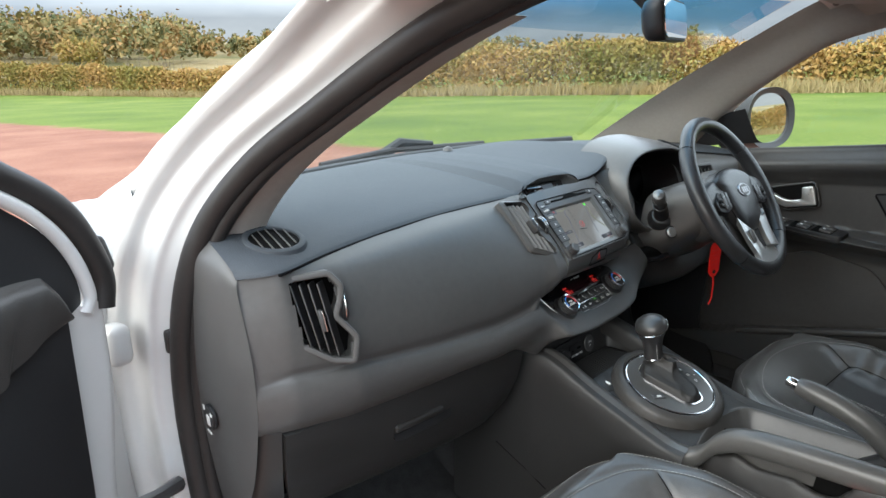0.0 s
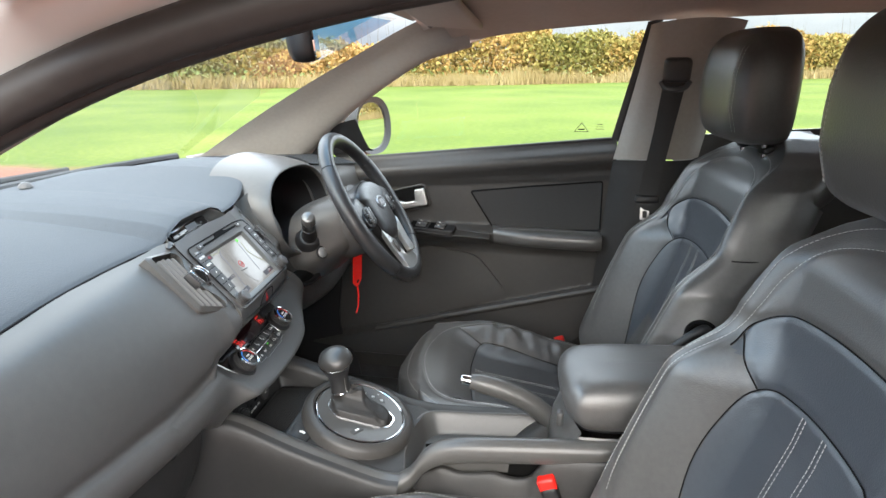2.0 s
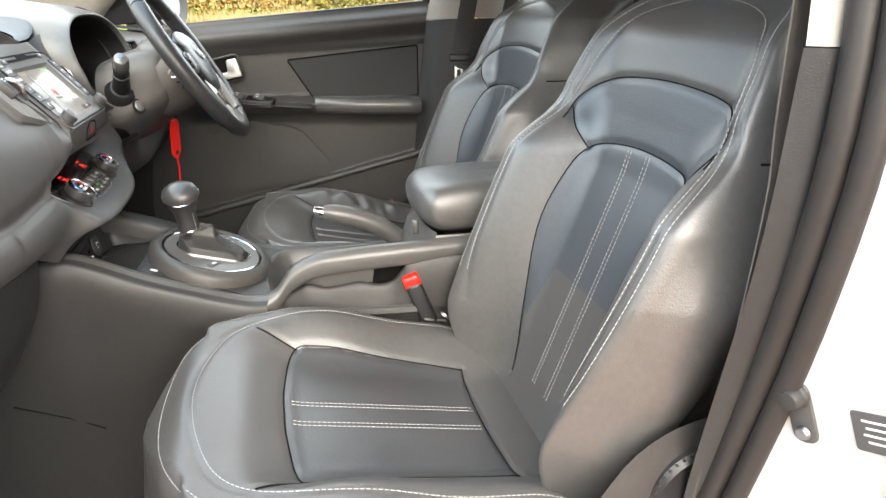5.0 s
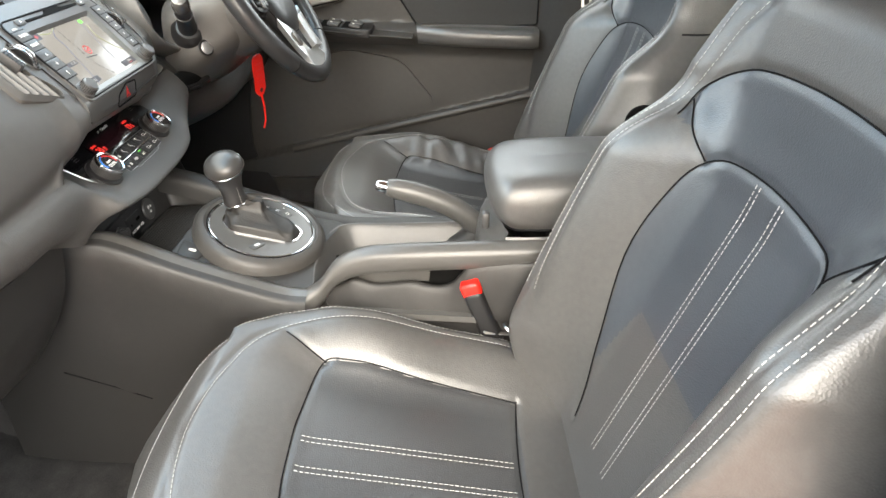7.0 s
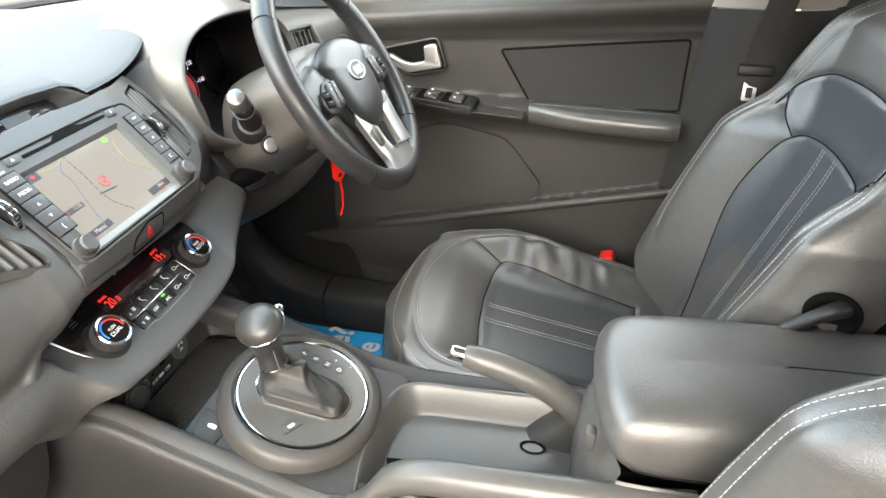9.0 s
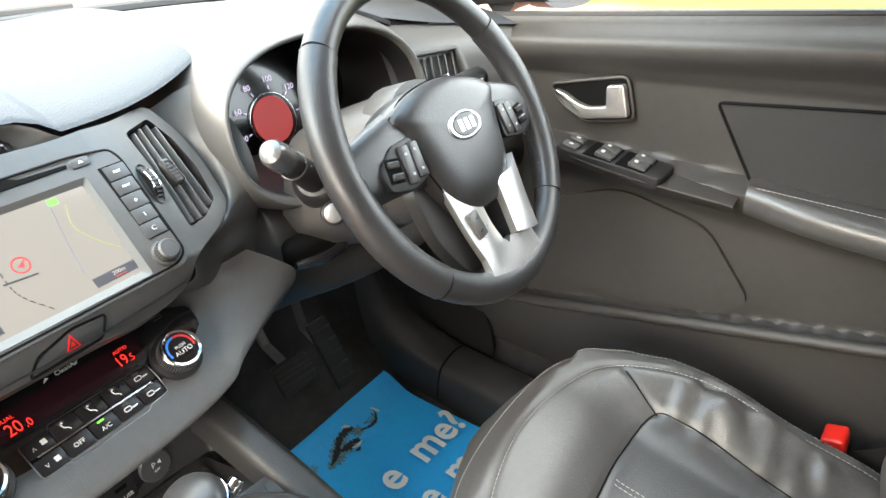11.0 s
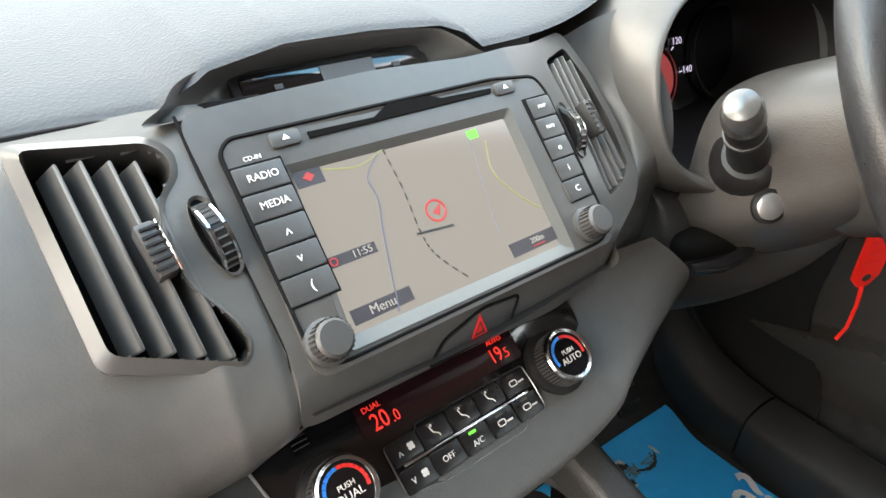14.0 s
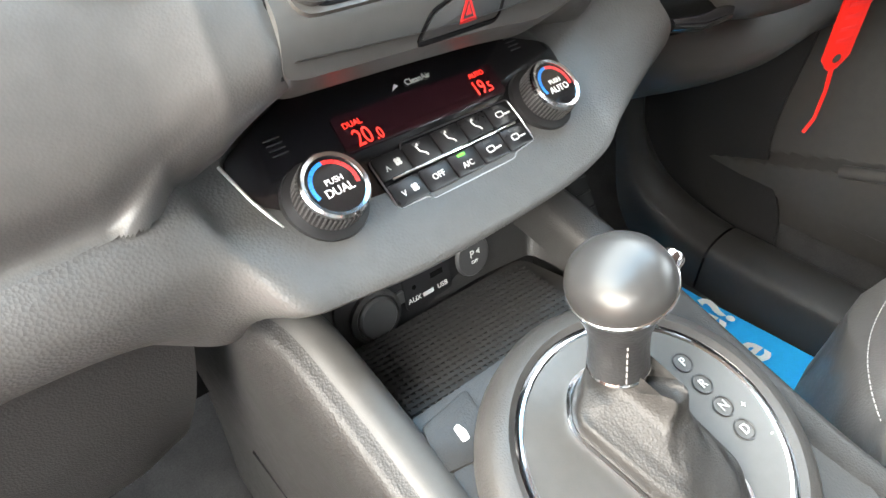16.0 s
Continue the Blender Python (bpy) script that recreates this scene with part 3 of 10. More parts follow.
# ---- body shell ----
# the edge of the door opening from sill to roof, on the offside; the nearside mirrors it
OPEN_EDGE = [(0.745, 0.60, 0.44), (0.765, 0.72, 0.62), (0.770, 0.755, 0.81), (0.768, 0.74, 0.96), (0.752, 0.715, 1.07), (0.722, 0.69, 1.145), (0.680, 0.635, 1.215), (0.640, 0.545, 1.275), (0.610, 0.445, 1.330), (0.596, 0.34, 1.370), (0.590, 0.20, 1.402), (0.590, 0.05, 1.42), (0.592, -0.10, 1.428), (0.600, -0.19, 1.425)]


def pillar_trim():
    """Windscreen pillar trim: between the screen's edge and the window's edge."""
    W = [(0.612, 1.06, 1.105), (0.580, 0.90, 1.195), (0.548, 0.73, 1.285), (0.520, 0.57, 1.362), (0.497, 0.42, 1.432), (0.485, 0.33, 1.455)]
    Rg = [(0.655, 0.93, 1.105), (0.628, 0.79, 1.205), (0.600, 0.65, 1.285), (0.572, 0.52, 1.355), (0.548, 0.40, 1.408), (0.530, 0.30, 1.440)]
    V = [(0.712, 0.82, 1.095), (0.692, 0.715, 1.175), (0.672, 0.615, 1.240), (0.640, 0.515, 1.300), (0.612, 0.415, 1.352), (0.600, 0.30, 1.384)]
    Vo = [(0.765, 0.80, 1.085), (0.745, 0.700, 1.175), (0.715, 0.615, 1.250), (0.680, 0.515, 1.312), (0.650, 0.415, 1.365), (0.640, 0.30, 1.395)]
    rows = [W, Rg, V, Vo]
    bm = loft(rows, 26, 18)
    bmesh.ops.recalc_face_normals(bm, faces=bm.faces[:])
    return bm


pillar_label = "pale grey windscreen pillar trim, lightly grained"
single("pillar_trim_offside", pillar_trim(), M_beige, pillar_label, "pillar trim", kind="structure")



def headliner():
    rows = []
    for y, zc, ze in [(0.34, 1.452, 1.392), (0.20, 1.475, 1.412), (0.0, 1.49, 1.428), (-0.2, 1.497, 1.436), (-0.6, 1.49, 1.44), (-1.2, 1.46, 1.42), (-1.75, 1.40, 1.36)]:
        rows.append([(x, y, zc + (ze - zc) * (abs(x) / 0.61) ** 2.6) for x in (-0.61, -0.56, -0.45, -0.25, 0, 0.25, 0.45, 0.56, 0.61)])
    bm = loft(rows, 30, 30)
    return bm


single("ceiling", headliner(), M_roof, "pale grey woven headliner of the car roof", "headliner", kind="structure")
# roof skin above
rows = [[(x, y, z - (abs(x) / 0.7) ** 2.4 * 0.1) for x in (-0.7, -0.5, -0.25, 0, 0.25, 0.5, 0.7)] for y, z in [(0.40, 1.475), (0.1, 1.545), (-0.5, 1.57), (-1.2, 1.54), (-1.9, 1.44)]]
single("roof_panel", thick(loft(rows, 18, 16), -0.004), M_paint, "white painted car roof panel", "car roof", kind="structure")

# cross rail over the windscreen
single("screen_header", loft([[(x, 0.43 - 0.25 * (x / 0.5) ** 2 * 0.05, 1.438 + 0.012 * (1 - (x / 0.5) ** 2)) for x in np.linspace(-0.5, 0.5, 7)], [(x, 0.36, 1.448 + 0.012 * (1 - (x / 0.5) ** 2)) for x in np.linspace(-0.5, 0.5, 7)], [(x, 0.30, 1.462 + 0.012 * (1 - (x / 0.5) ** 2)) for x in np.linspace(-0.53, 0.53, 7)]], 14, 6), M_roof, "pale grey headliner edge above the windscreen", "trim", kind="structure")


def b_pillar(side):
    """Pillar between the doors: pale trim above, black below."""
    up = [[(0.690, -0.055, 1.105), (0.660, -0.10, 1.110), (0.650, -0.16, 1.112), (0.662, -0.225, 1.112), (0.700, -0.262, 1.112)],
          [(0.672, -0.075, 1.20), (0.640, -0.112, 1.20), (0.628, -0.17, 1.20), (0.640, -0.235, 1.20), (0.680, -0.275, 1.20)],
          [(0.636, -0.098, 1.32), (0.602, -0.13, 1.32), (0.592, -0.19, 1.32), (0.604, -0.255, 1.32), (0.640, -0.295, 1.32)],
          [(0.604, -0.115, 1.425), (0.575, -0.14, 1.43), (0.560, -0.20, 1.435), (0.572, -0.275, 1.435), (0.604, -0.32, 1.43)]]
    lo = [[(0.735, 0.0, 0.46), (0.70, -0.05, 0.46), (0.69, -0.13, 0.46), (0.70, -0.22, 0.46), (0.735, -0.26, 0.46)],
          [(0.725, -0.02, 0.72), (0.690, -0.07, 0.72), (0.678, -0.14, 0.72), (0.69, -0.22, 0.72), (0.725, -0.26, 0.72)],
          [(0.700, -0.045, 1.00), (0.665, -0.09, 1.00), (0.652, -0.155, 1.00), (0.665, -0.22, 1.00), (0.705, -0.26, 1.00)],
          [(0.688, -0.055, 1.103), (0.657, -0.10, 1.108), (0.646, -0.16, 1.110), (0.660, -0.225, 1.110), (0.70, -0.262, 1.110)]]
    if side < 0:
        # outer edge beside the seal, then the face, then back behind the belt
        up = [[(ox + 0.012, -0.175, z), (ox, -0.190, z), (ox + 0.008, -0.200, z), (ox + 0.030, -0.206, z), (ox + 0.040, -0.222, z), (ox + 0.055, -0.30, z)] for ox, z in ((-0.670, 1.117), (-0.660, 1.20), (-0.643, 1.32), (-0.622, 1.43))]
        lo = [[(ox + 0.010, -0.172, z), (ox - 0.004, -0.190, z), (ox + 0.006, -0.203, z), (ox + 0.030, -0.210, z), (ox + 0.040, -0.225, z), (ox + 0.055, -0.30, z)] for ox, z in ((-0.595, 0.46), (-0.628, 0.72), (-0.664, 0.95), (-0.670, 1.116))]
    a, b = loft(up, 16, 14), loft(lo, 16, 14)
    for q in (a, b):
        bmesh.ops.recalc_face_normals(q, faces=q.faces[:])
    n = "offside" if side > 0 else "nearside"
    single("door_pillar_trim_" + n, a, M_beige, "pale grey upper trim of the pillar between the doors", "pillar trim", kind="structure")
    single("door_pillar_base_" + n, b, M_lower, "black lower trim of the pillar between the doors", "pillar trim", kind="structure")


b_pillar(1)
b_pillar(-1)


def nearside_opening():
    """White body round the open front door: pillar, roof rail, sill and rear pillar, with its rubber seal."""
    inner = [Vector((-x, y, z)) for x, y, z in OPEN_EDGE]
    inner = [Vector(p) for p in curve(inner, 60)]

    def out(p, k):
        """Points across the white flange, from the seal out to the skin."""
        s = min(1, max(0, (p.z - 1.02) / 0.25))
        roof = min(1, max(0, (p.z - 1.30) / 0.1))
        fwd = 1 - roof
        steps = [(0.0, 0.0, 0.0), (-0.010 - 0.008 * roof, 0.010 + 0.010 * fwd, 0.010 * roof), (-0.024 - 0.012 * roof, 0.016 + 0.012 * fwd, 0.010 + 0.014 * roof), (-0.027 - 0.012 * roof, 0.036 + 0.022 * fwd, 0.012 + 0.014 * roof), (-0.034 - 0.016 * roof, 0.050 + 0.024 * fwd, 0.018 + 0.016 * roof), (-0.052 - 0.020 * roof, 0.052 + 0.026 * fwd, 0.024 + 0.020 * roof), (-0.058 - 0.020 * roof, 0.064 + 0.034 * fwd, 0.030 + 0.020 * roof), (-0.030 - 0.010 * roof, 0.10 + 0.06 * fwd, 0.036 + 0.020 * roof)]
        dx, dy, dz = steps[k]
        if p.y < 0.3:
            f = max(0.0, (p.y + 0.2) / 0.5)
            dy *= f
        lo = 1 - s
        return p + Vector((dx - 0.012 * lo * (k > 0), dy, dz * s))

    bm = loft([[out(p, k) for p in inner[::2]] for k in range(8)], 60, 42)
    bmesh.ops.recalc_face_normals(bm, faces=bm.faces[:])
    body = thing("white_car", (-0.8, 0.6, 0.0), "white painted estate car standing with its passenger door open", "car")
    part("door_opening_frame", bm, M_paint, body)
    seal = [p + Vector((-0.006, -0.004, -0.004)) for p in inner]
    part("door_seal", tube([Vector(p) + Vector((0.004, -0.006, -0.006)) for p in seal], 0.0165, 12), M_rubber, body, "black rubber door seal")
    part("seal_lip", tube([Vector(p) + Vector((0.019, -0.017, -0.012)) for p in seal], 0.011, 10), M_rubber, body)
    # rear edge of the opening, by the pillar between the doors
    rear = [(-0.650, -0.19, 1.42), (-0.677, -0.20, 1.25), (-0.698, -0.20, 1.08), (-0.684, -0.20, 0.92), (-0.654, -0.20, 0.77), (-0.624, -0.19, 0.62), (-0.61, -0.15, 0.48)]
    rear = curve(rear, 24)
    part("door_seal", tube([Vector(p) + Vector((0.011, 0.004, 0)) for p in rear], 0.0120, 12), M_rubber, body, "black rubber door seal")
    part("seal_lip", tube([Vector(p) + Vector((-0.009, -0.004, 0)) for p in rear], 0.0105, 12), M_rubber, body)
    rows = []
    for dx, dy in [(-0.012, -0.010), (-0.024, -0.018), (-0.060, -0.032), (-0.100, -0.062), (-0.118, -0.085), (-0.125, -0.60), (-0.13, -1.6)]:
        rows.append([(p[0] + dx, p[1] + dy, p[2]) for p in rear])
    bm = loft(rows, 24, 30)
    bmesh.ops.recalc_face_normals(bm, faces=bm.faces[:])
    part("rear_pillar_panel", bm, M_paint, body)
    # door catch, its bolts, and the maker's plate
    cm = plane_of((-0.688, -0.216, 0.822), (-0.93, -0.36, 0.35), (-0.30, 0, 0.95))
    part("door_catch", slab(round_poly(rect(0.022, 0.056), 0.010), 0.003, cm @ pose(0, 0, 0.003), 0.001), M_key, body)
    part("catch_bolt", lathe([(0, 0.013), (0.008, 0.012), (0.0095, 0.008), (0.0095, 0.002), (0.0115, 0.0), (0.0115, -0.003)], 16, cm @ pose(0, 0.016, 0.004)), M_lower, body)
    part("catch_bolt", lathe([(0, 0.004), (0.005, 0.004), (0.0065, 0.0)], 12, cm @ pose(0, -0.018, 0.004)), M_steel, body)
    pl = part("maker_plate", slab(round_poly(rect(0.046, 0.034), 0.003), 0.001, cm @ pose(0.066, -0.004, 0.003)), M_key, body, "dark grey printed maker's plate")
    for k in range(4):
        part("print_line", slab(rect(0.030 - 0.005 * (k % 2), 0.0016), 0.0003, cm @ pose(0.066, 0.006 - 0.006 * k, 0.0036)), M_mark, pl)
    # front wing and bonnet
    rows = []
    for y, zc, ze in [(1.16, 1.085, 1.075), (1.35, 1.06, 1.03), (1.7, 1.00, 0.95), (2.1, 0.93, 0.84), (2.35, 0.80, 0.66), (2.42, 0.55, 0.45)]:
        rows.append([(x, y, zc + (ze - zc) * (abs(x) / 0.85) ** 2) for x in np.linspace(-0.86, 0.86, 11)])
    part("bonnet", loft(rows, 22, 20), M_paint, body, "white bonnet")
    for s in (-1, 1):
        wing = [[(s * 0.83, 1.25, 1.07), (s * 0.83, 1.05, 1.105), (s * 0.82, 0.90, 1.12)], [(s * 0.875, 1.25, 1.03), (s * 0.88, 1.0, 1.04), (s * 0.885, 0.82, 1.05)], [(s * 0.90, 1.25, 0.8), (s * 0.905, 1.0, 0.8), (s * 0.905, 0.80, 0.8)], [(s * 0.89, 1.25, 0.4), (s * 0.89, 1.0, 0.38), (s * 0.89, 0.78, 0.36)]]
        bm = loft(wing, 8, 14)
        bmesh.ops.recalc_face_normals(bm, faces=bm.faces[:])
        part("wing", bm, M_paint, body)
    corner = [[(-0.866, 0.85, 1.150), (-0.816, 0.93, 1.137), (-0.776, 0.95, 1.138), (-0.755, 0.93, 1.150)], [(-0.892, 0.83, 1.10), (-0.845, 0.855, 1.09), (-0.805, 0.86, 1.09), (-0.770, 0.85, 1.10)], [(-0.893, 0.82, 0.98), (-0.848, 0.84, 0.97), (-0.808, 0.84, 0.97), (-0.775, 0.82, 0.97)], [(-0.892, 0.82, 0.60), (-0.848, 0.84, 0.60), (-0.808, 0.84, 0.60), (-0.775, 0.80, 0.60)]]
    part("scuttle_corner", loft(corner, 12, 16), M_paint, body)
    # outer skin of the windscreen pillar, running down into the wing
    lead = [(-0.840, 1.150, 1.088), (-0.800, 1.079, 1.115), (-0.785, 1.024, 1.123), (-0.772, 0.989, 1.141), (-0.750, 0.901, 1.179), (-0.725, 0.856, 1.221), (-0.688, 0.822, 1.262), (-0.645, 0.765, 1.318), (-0.600, 0.690, 1.372)]
    skin = [lead, [(x + 0.004, y - 0.030, z - 0.003) for x, y, z in lead], [(x + 0.022, y - 0.065, z - 0.012) for x, y, z in lead], [(x + 0.030, y - 0.075, z - 0.040) for x, y, z in lead]]
    bm = loft(skin, 30, 12)
    bmesh.ops.recalc_face_normals(bm, faces=bm.faces[:])
    part("pillar_skin", bm, M_paint, body)
    # sill under the door opening
    rows = [[(-0.60, y, 0.43), (-0.66, y, 0.455), (-0.72, y, 0.47), (-0.78, y, 0.455), (-0.83, y, 0.40), (-0.86, y, 0.30), (-0.84, y, 0.20)] for y in (0.9, 0.5, 0.1, -0.3)]
    bm = loft(rows, 14, 6)
    bmesh.ops.recalc_face_normals(bm, faces=bm.faces[:])
    part("sill", bm, M_paint, body)
    # pale inner trim between the seal and the windscreen
    strip = [p for p in inner if p.z > 1.075 and p.y > 0.30]
    rows = [[p + Vector(o) for p in strip[::2]] for o in ((0.020, -0.012, -0.010), (0.044, -0.018, -0.012), (0.074, -0.016, -0.012), (0.098, 0.0, -0.010), (0.112, 0.05, 0.0))]
    bm = loft(rows, 30, 12)
    bmesh.ops.recalc_face_normals(bm, faces=bm.faces[:])
    part("inner_strip", bm, M_beige, body, "pale grey pillar trim inside the seal")
    # rear quarter skins, tail and wheels, on which the car stands
    for s in (-1, 1):
        bm = loft([[(s * 0.80, -0.22 if s > 0 else -0.45, 1.15), (s * 0.80, -1.0, 1.19), (s * 0.74, -1.86, 1.15)], [(s * 0.88, -0.22 if s > 0 else -0.45, 0.80), (s * 0.89, -1.0, 0.82), (s * 0.84, -1.90, 0.82)], [(s * 0.86, -0.22 if s > 0 else -0.45, 0.36), (s * 0.86, -1.0, 0.42), (s * 0.82, -1.88, 0.42)]], 14, 12)
        bmesh.ops.recalc_face_normals(bm, faces=bm.faces[:])
        part("rear_quarter", bm, M_paint, body)
        for y in (1.62, -1.12):
            wm_ = plane_of((s * 0.80, y, 0.335), (0, 1, 0), (0, 0, 1))
            wheel = part("wheel", lathe([(0.21, -0.10), (0.32, -0.11), (0.335, -0.09), (0.335, 0.09), (0.32, 0.11), (0.21, 0.10)], 40, wm_), M_rubber, body, "black road tyre")
            part("rim", lathe([(0, 0.05), (0.06, 0.06), (0.18, 0.05), (0.212, 0.09)], 32, wm_ if s > 0 else wm_ @ pose(0, 0, 0, 180)), M_satin, wheel)
    bm = loft([[(x, -1.86 + 0.10 * abs(x) ** 2, 1.14) for x in np.linspace(-0.76, 0.76, 7)], [(x, -1.92 + 0.05 * abs(x), 0.82) for x in np.linspace(-0.84, 0.84, 7)], [(x, -1.90 + 0.05 * abs(x), 0.40) for x in np.linspace(-0.82, 0.82, 7)]], 14, 10)
    part("tail_panel", bm, M_paint, body)
    # hinges and check strap on the front pillar
    for z, s in ((0.955, 1.0), (0.60, 1.0)):
        part("hinge", rbox((0.034, 0.040, 0.060), 0.012, pose(-0.842, 0.785, z, 0, 0, 20), 3), M_paint, body)
    part("check_strap", tube([(-0.80, 0.74, 0.735), (-0.835, 0.715, 0.745), (-0.87, 0.70, 0.75)], [0.012, 0.010, 0.014], 8), M_steel, body, "dark steel door check strap")
    for z in (0.955, 0.80):
        part("seal_clip", rbox((0.014, 0.012, 0.036), 0.005, pose(-0.782, 0.742, z)), M_rubber, body)
    return body


nearside_opening()

# floor, bulkhead, rear of the cabin
def floor_pan():
    rows = []
    for y, z in [(1.10, 0.70), (0.98, 0.47), (0.85, 0.375), (0.55, 0.352), (0.1, 0.352), (-0.4, 0.37), (-1.2, 0.40)]:
        rows.append([(x, y, z + (0.10 if abs(x) > 0.70 else 0) + (0.14 if abs(x) < 0.10 else 0)) for x in (-0.74, -0.70, -0.64, -0.4, -0.2, -0.14, -0.08, 0.08, 0.14, 0.2, 0.4, 0.64, 0.70, 0.74)])
    return loft(rows, 52, 36)


single("floor", floor_pan(), M_carpet, "black carpeted car floor", "floor", kind="structure")
single("bulkhead", thick(loft([[(x, 1.12, 0.4) for x in np.linspace(-0.78, 0.78, 5)], [(x, 1.20, 0.8) for x in np.linspace(-0.78, 0.78, 5)], [(x, 1.26, 1.06) for x in np.linspace(-0.78, 0.78, 5)]], 8, 8), 0.01), M_lower, "black bulkhead behind the dashboard", "wall", kind="structure")
SILL = [(0.572, 0.352), (0.580, 0.415), (0.594, 0.437), (0.625, 0.448), (0.655, 0.447), (0.672, 0.434), (0.700, 0.405)]
bm = loft([[(x, y, z) for x, z in SILL] for y in (0.705, 0.5, 0.1, -0.3, -1.4)], 20, 12)
single("sill_offside", bm, M_lower, "black plastic sill trim at the driver's door", "sill", kind="structure")
KICK = [(0.709, 0.0, 0.0), (0.76, -0.003, 0.010), (0.81, -0.010, 0.034), (0.85, -0.020, 0.075), (0.875, -0.024, 0.13), (0.890, -0.026, 0.22), (0.90, -0.026, 0.34)]
bm = loft([[(x + dx, y + 0.35 * dz * (k > 3), z + dz) for k, (x, z) in enumerate(SILL)] for y, dx, dz in KICK], 20, 30)
single("kick_trim_offside", bm, M_lower, "black plastic kick trim rising beside the driver's pedals", "footwell lining", kind="structure")
# rear walls of the cabin
for s, n in ((1, "offside"), (-1, "nearside")):
    lo = loft([[(s * 0.745, -0.26, z) for z in (0.42, 0.8, 1.165)], [(s * 0.735, -0.55, z * 1.0) for z in (0.42, 0.8, 1.185)], [(s * 0.735, -0.95, z) for z in (0.42, 0.8, 1.21)], [(s * 0.70, -1.75, z) for z in (0.42, 0.8, 1.24)]], 10, 16)
    single("rear_door_panel_" + n, thick(lo, 0.012 * s), M_door, "black plastic rear door panel", "door panel", kind="structure")
    up = loft([[(s * 0.70, -0.95, 1.21), (s * 0.62, -0.98, 1.40), (s * 0.60, -1.0, 1.45)], [(s * 0.68, -1.2, 1.22), (s * 0.60, -1.25, 1.40), (s * 0.57, -1.27, 1.45)], [(s * 0.66, -1.75, 1.23), (s * 0.58, -1.75, 1.36), (s * 0.55, -1.75, 1.42)]], 8, 10)
    single("rear_pillar_trim_" + n, thick(up, 0.01 * s), M_beige, "pale grey rear pillar trim", "pillar trim", kind="structure")
tail = loft([[(x, -1.76, 0.4) for x in np.linspace(-0.74, 0.74, 5)], [(x, -1.80, 0.8) for x in np.linspace(-0.74, 0.74, 5)], [(x, -1.78, 1.08) for x in np.linspace(-0.72, 0.72, 5)]], 8, 8)
single("tailgate_trim", thick(tail, 0.02), M_door, "black plastic tailgate trim", "tailgate", kind="structure")

# panes
def pane(name, rows, material, label, nu=10, nv=10):
    ob = single(name, loft(rows, nu, nv), material, label, "window", kind="structure")
    ob.visible_shadow = False
    return ob


scr = [[(x, 1.085 + 0.09 * x + 0.125 * (1 - (x / 0.62) ** 2), 1.095) for x in np.linspace(-0.625, 0.625, 9)], [(x * 0.92, 0.745 + 0.09 * x + 0.10 * (1 - (x / 0.62) ** 2), 1.285 + 0.01) for x in np.linspace(-0.625, 0.625, 9)], [(x * 0.82, 0.42 + 0.06 * x + 0.05 * (1 - (x / 0.62) ** 2), 1.446) for x in np.linspace(-0.625, 0.625, 9)]]
pane("window_1", scr, M_glass, "clear raked windscreen", 16, 12)
band = [[(x * 0.865, 0.560 + 0.07 * x + 0.07 * (1 - (x / 0.62) ** 2) - 0.003, 1.380 - 0.003) for x in np.linspace(-0.60, 0.60, 9)], [(x * 0.83, 0.43 + 0.06 * x + 0.05 * (1 - (x / 0.62) ** 2) - 0.003, 1.443 - 0.003) for x in np.linspace(-0.60, 0.60, 9)]]
pane("window_2", band, M_band, "blue shaded band along the top of the windscreen", 16, 4)
pane("window_3", [[(0.775, 0.79, 1.09), (0.768, 0.4, 1.12), (0.770, -0.065, 1.145)], [(0.715, 0.64, 1.225), (0.690, 0.35, 1.28), (0.690, -0.09, 1.29)], [(0.650, 0.42, 1.37), (0.612, 0.2, 1.43), (0.607, -0.12, 1.445)]], M_glass, "clear side window of the driver's door")
pane("window_4", [[(0.762, -0.24, 1.165), (0.755, -0.6, 1.19), (0.74, -0.98, 1.22)], [(0.615, -0.30, 1.45), (0.61, -0.6, 1.455), (0.60, -1.0, 1.45)]], M_glass, "clear rear side window")
pane("window_5", [[(-0.762, -0.24, 1.165), (-0.755, -0.6, 1.19), (-0.74, -0.98, 1.22)], [(-0.615, -0.30, 1.45), (-0.61, -0.6, 1.455), (-0.60, -1.0, 1.45)]], M_glass, "clear rear side window")
pane("window_6", [[(x, -1.80, 1.08) for x in np.linspace(-0.68, 0.68, 5)], [(x * 0.85, -1.70, 1.40) for x in np.linspace(-0.68, 0.68, 5)]], M_glass, "clear tailgate window")

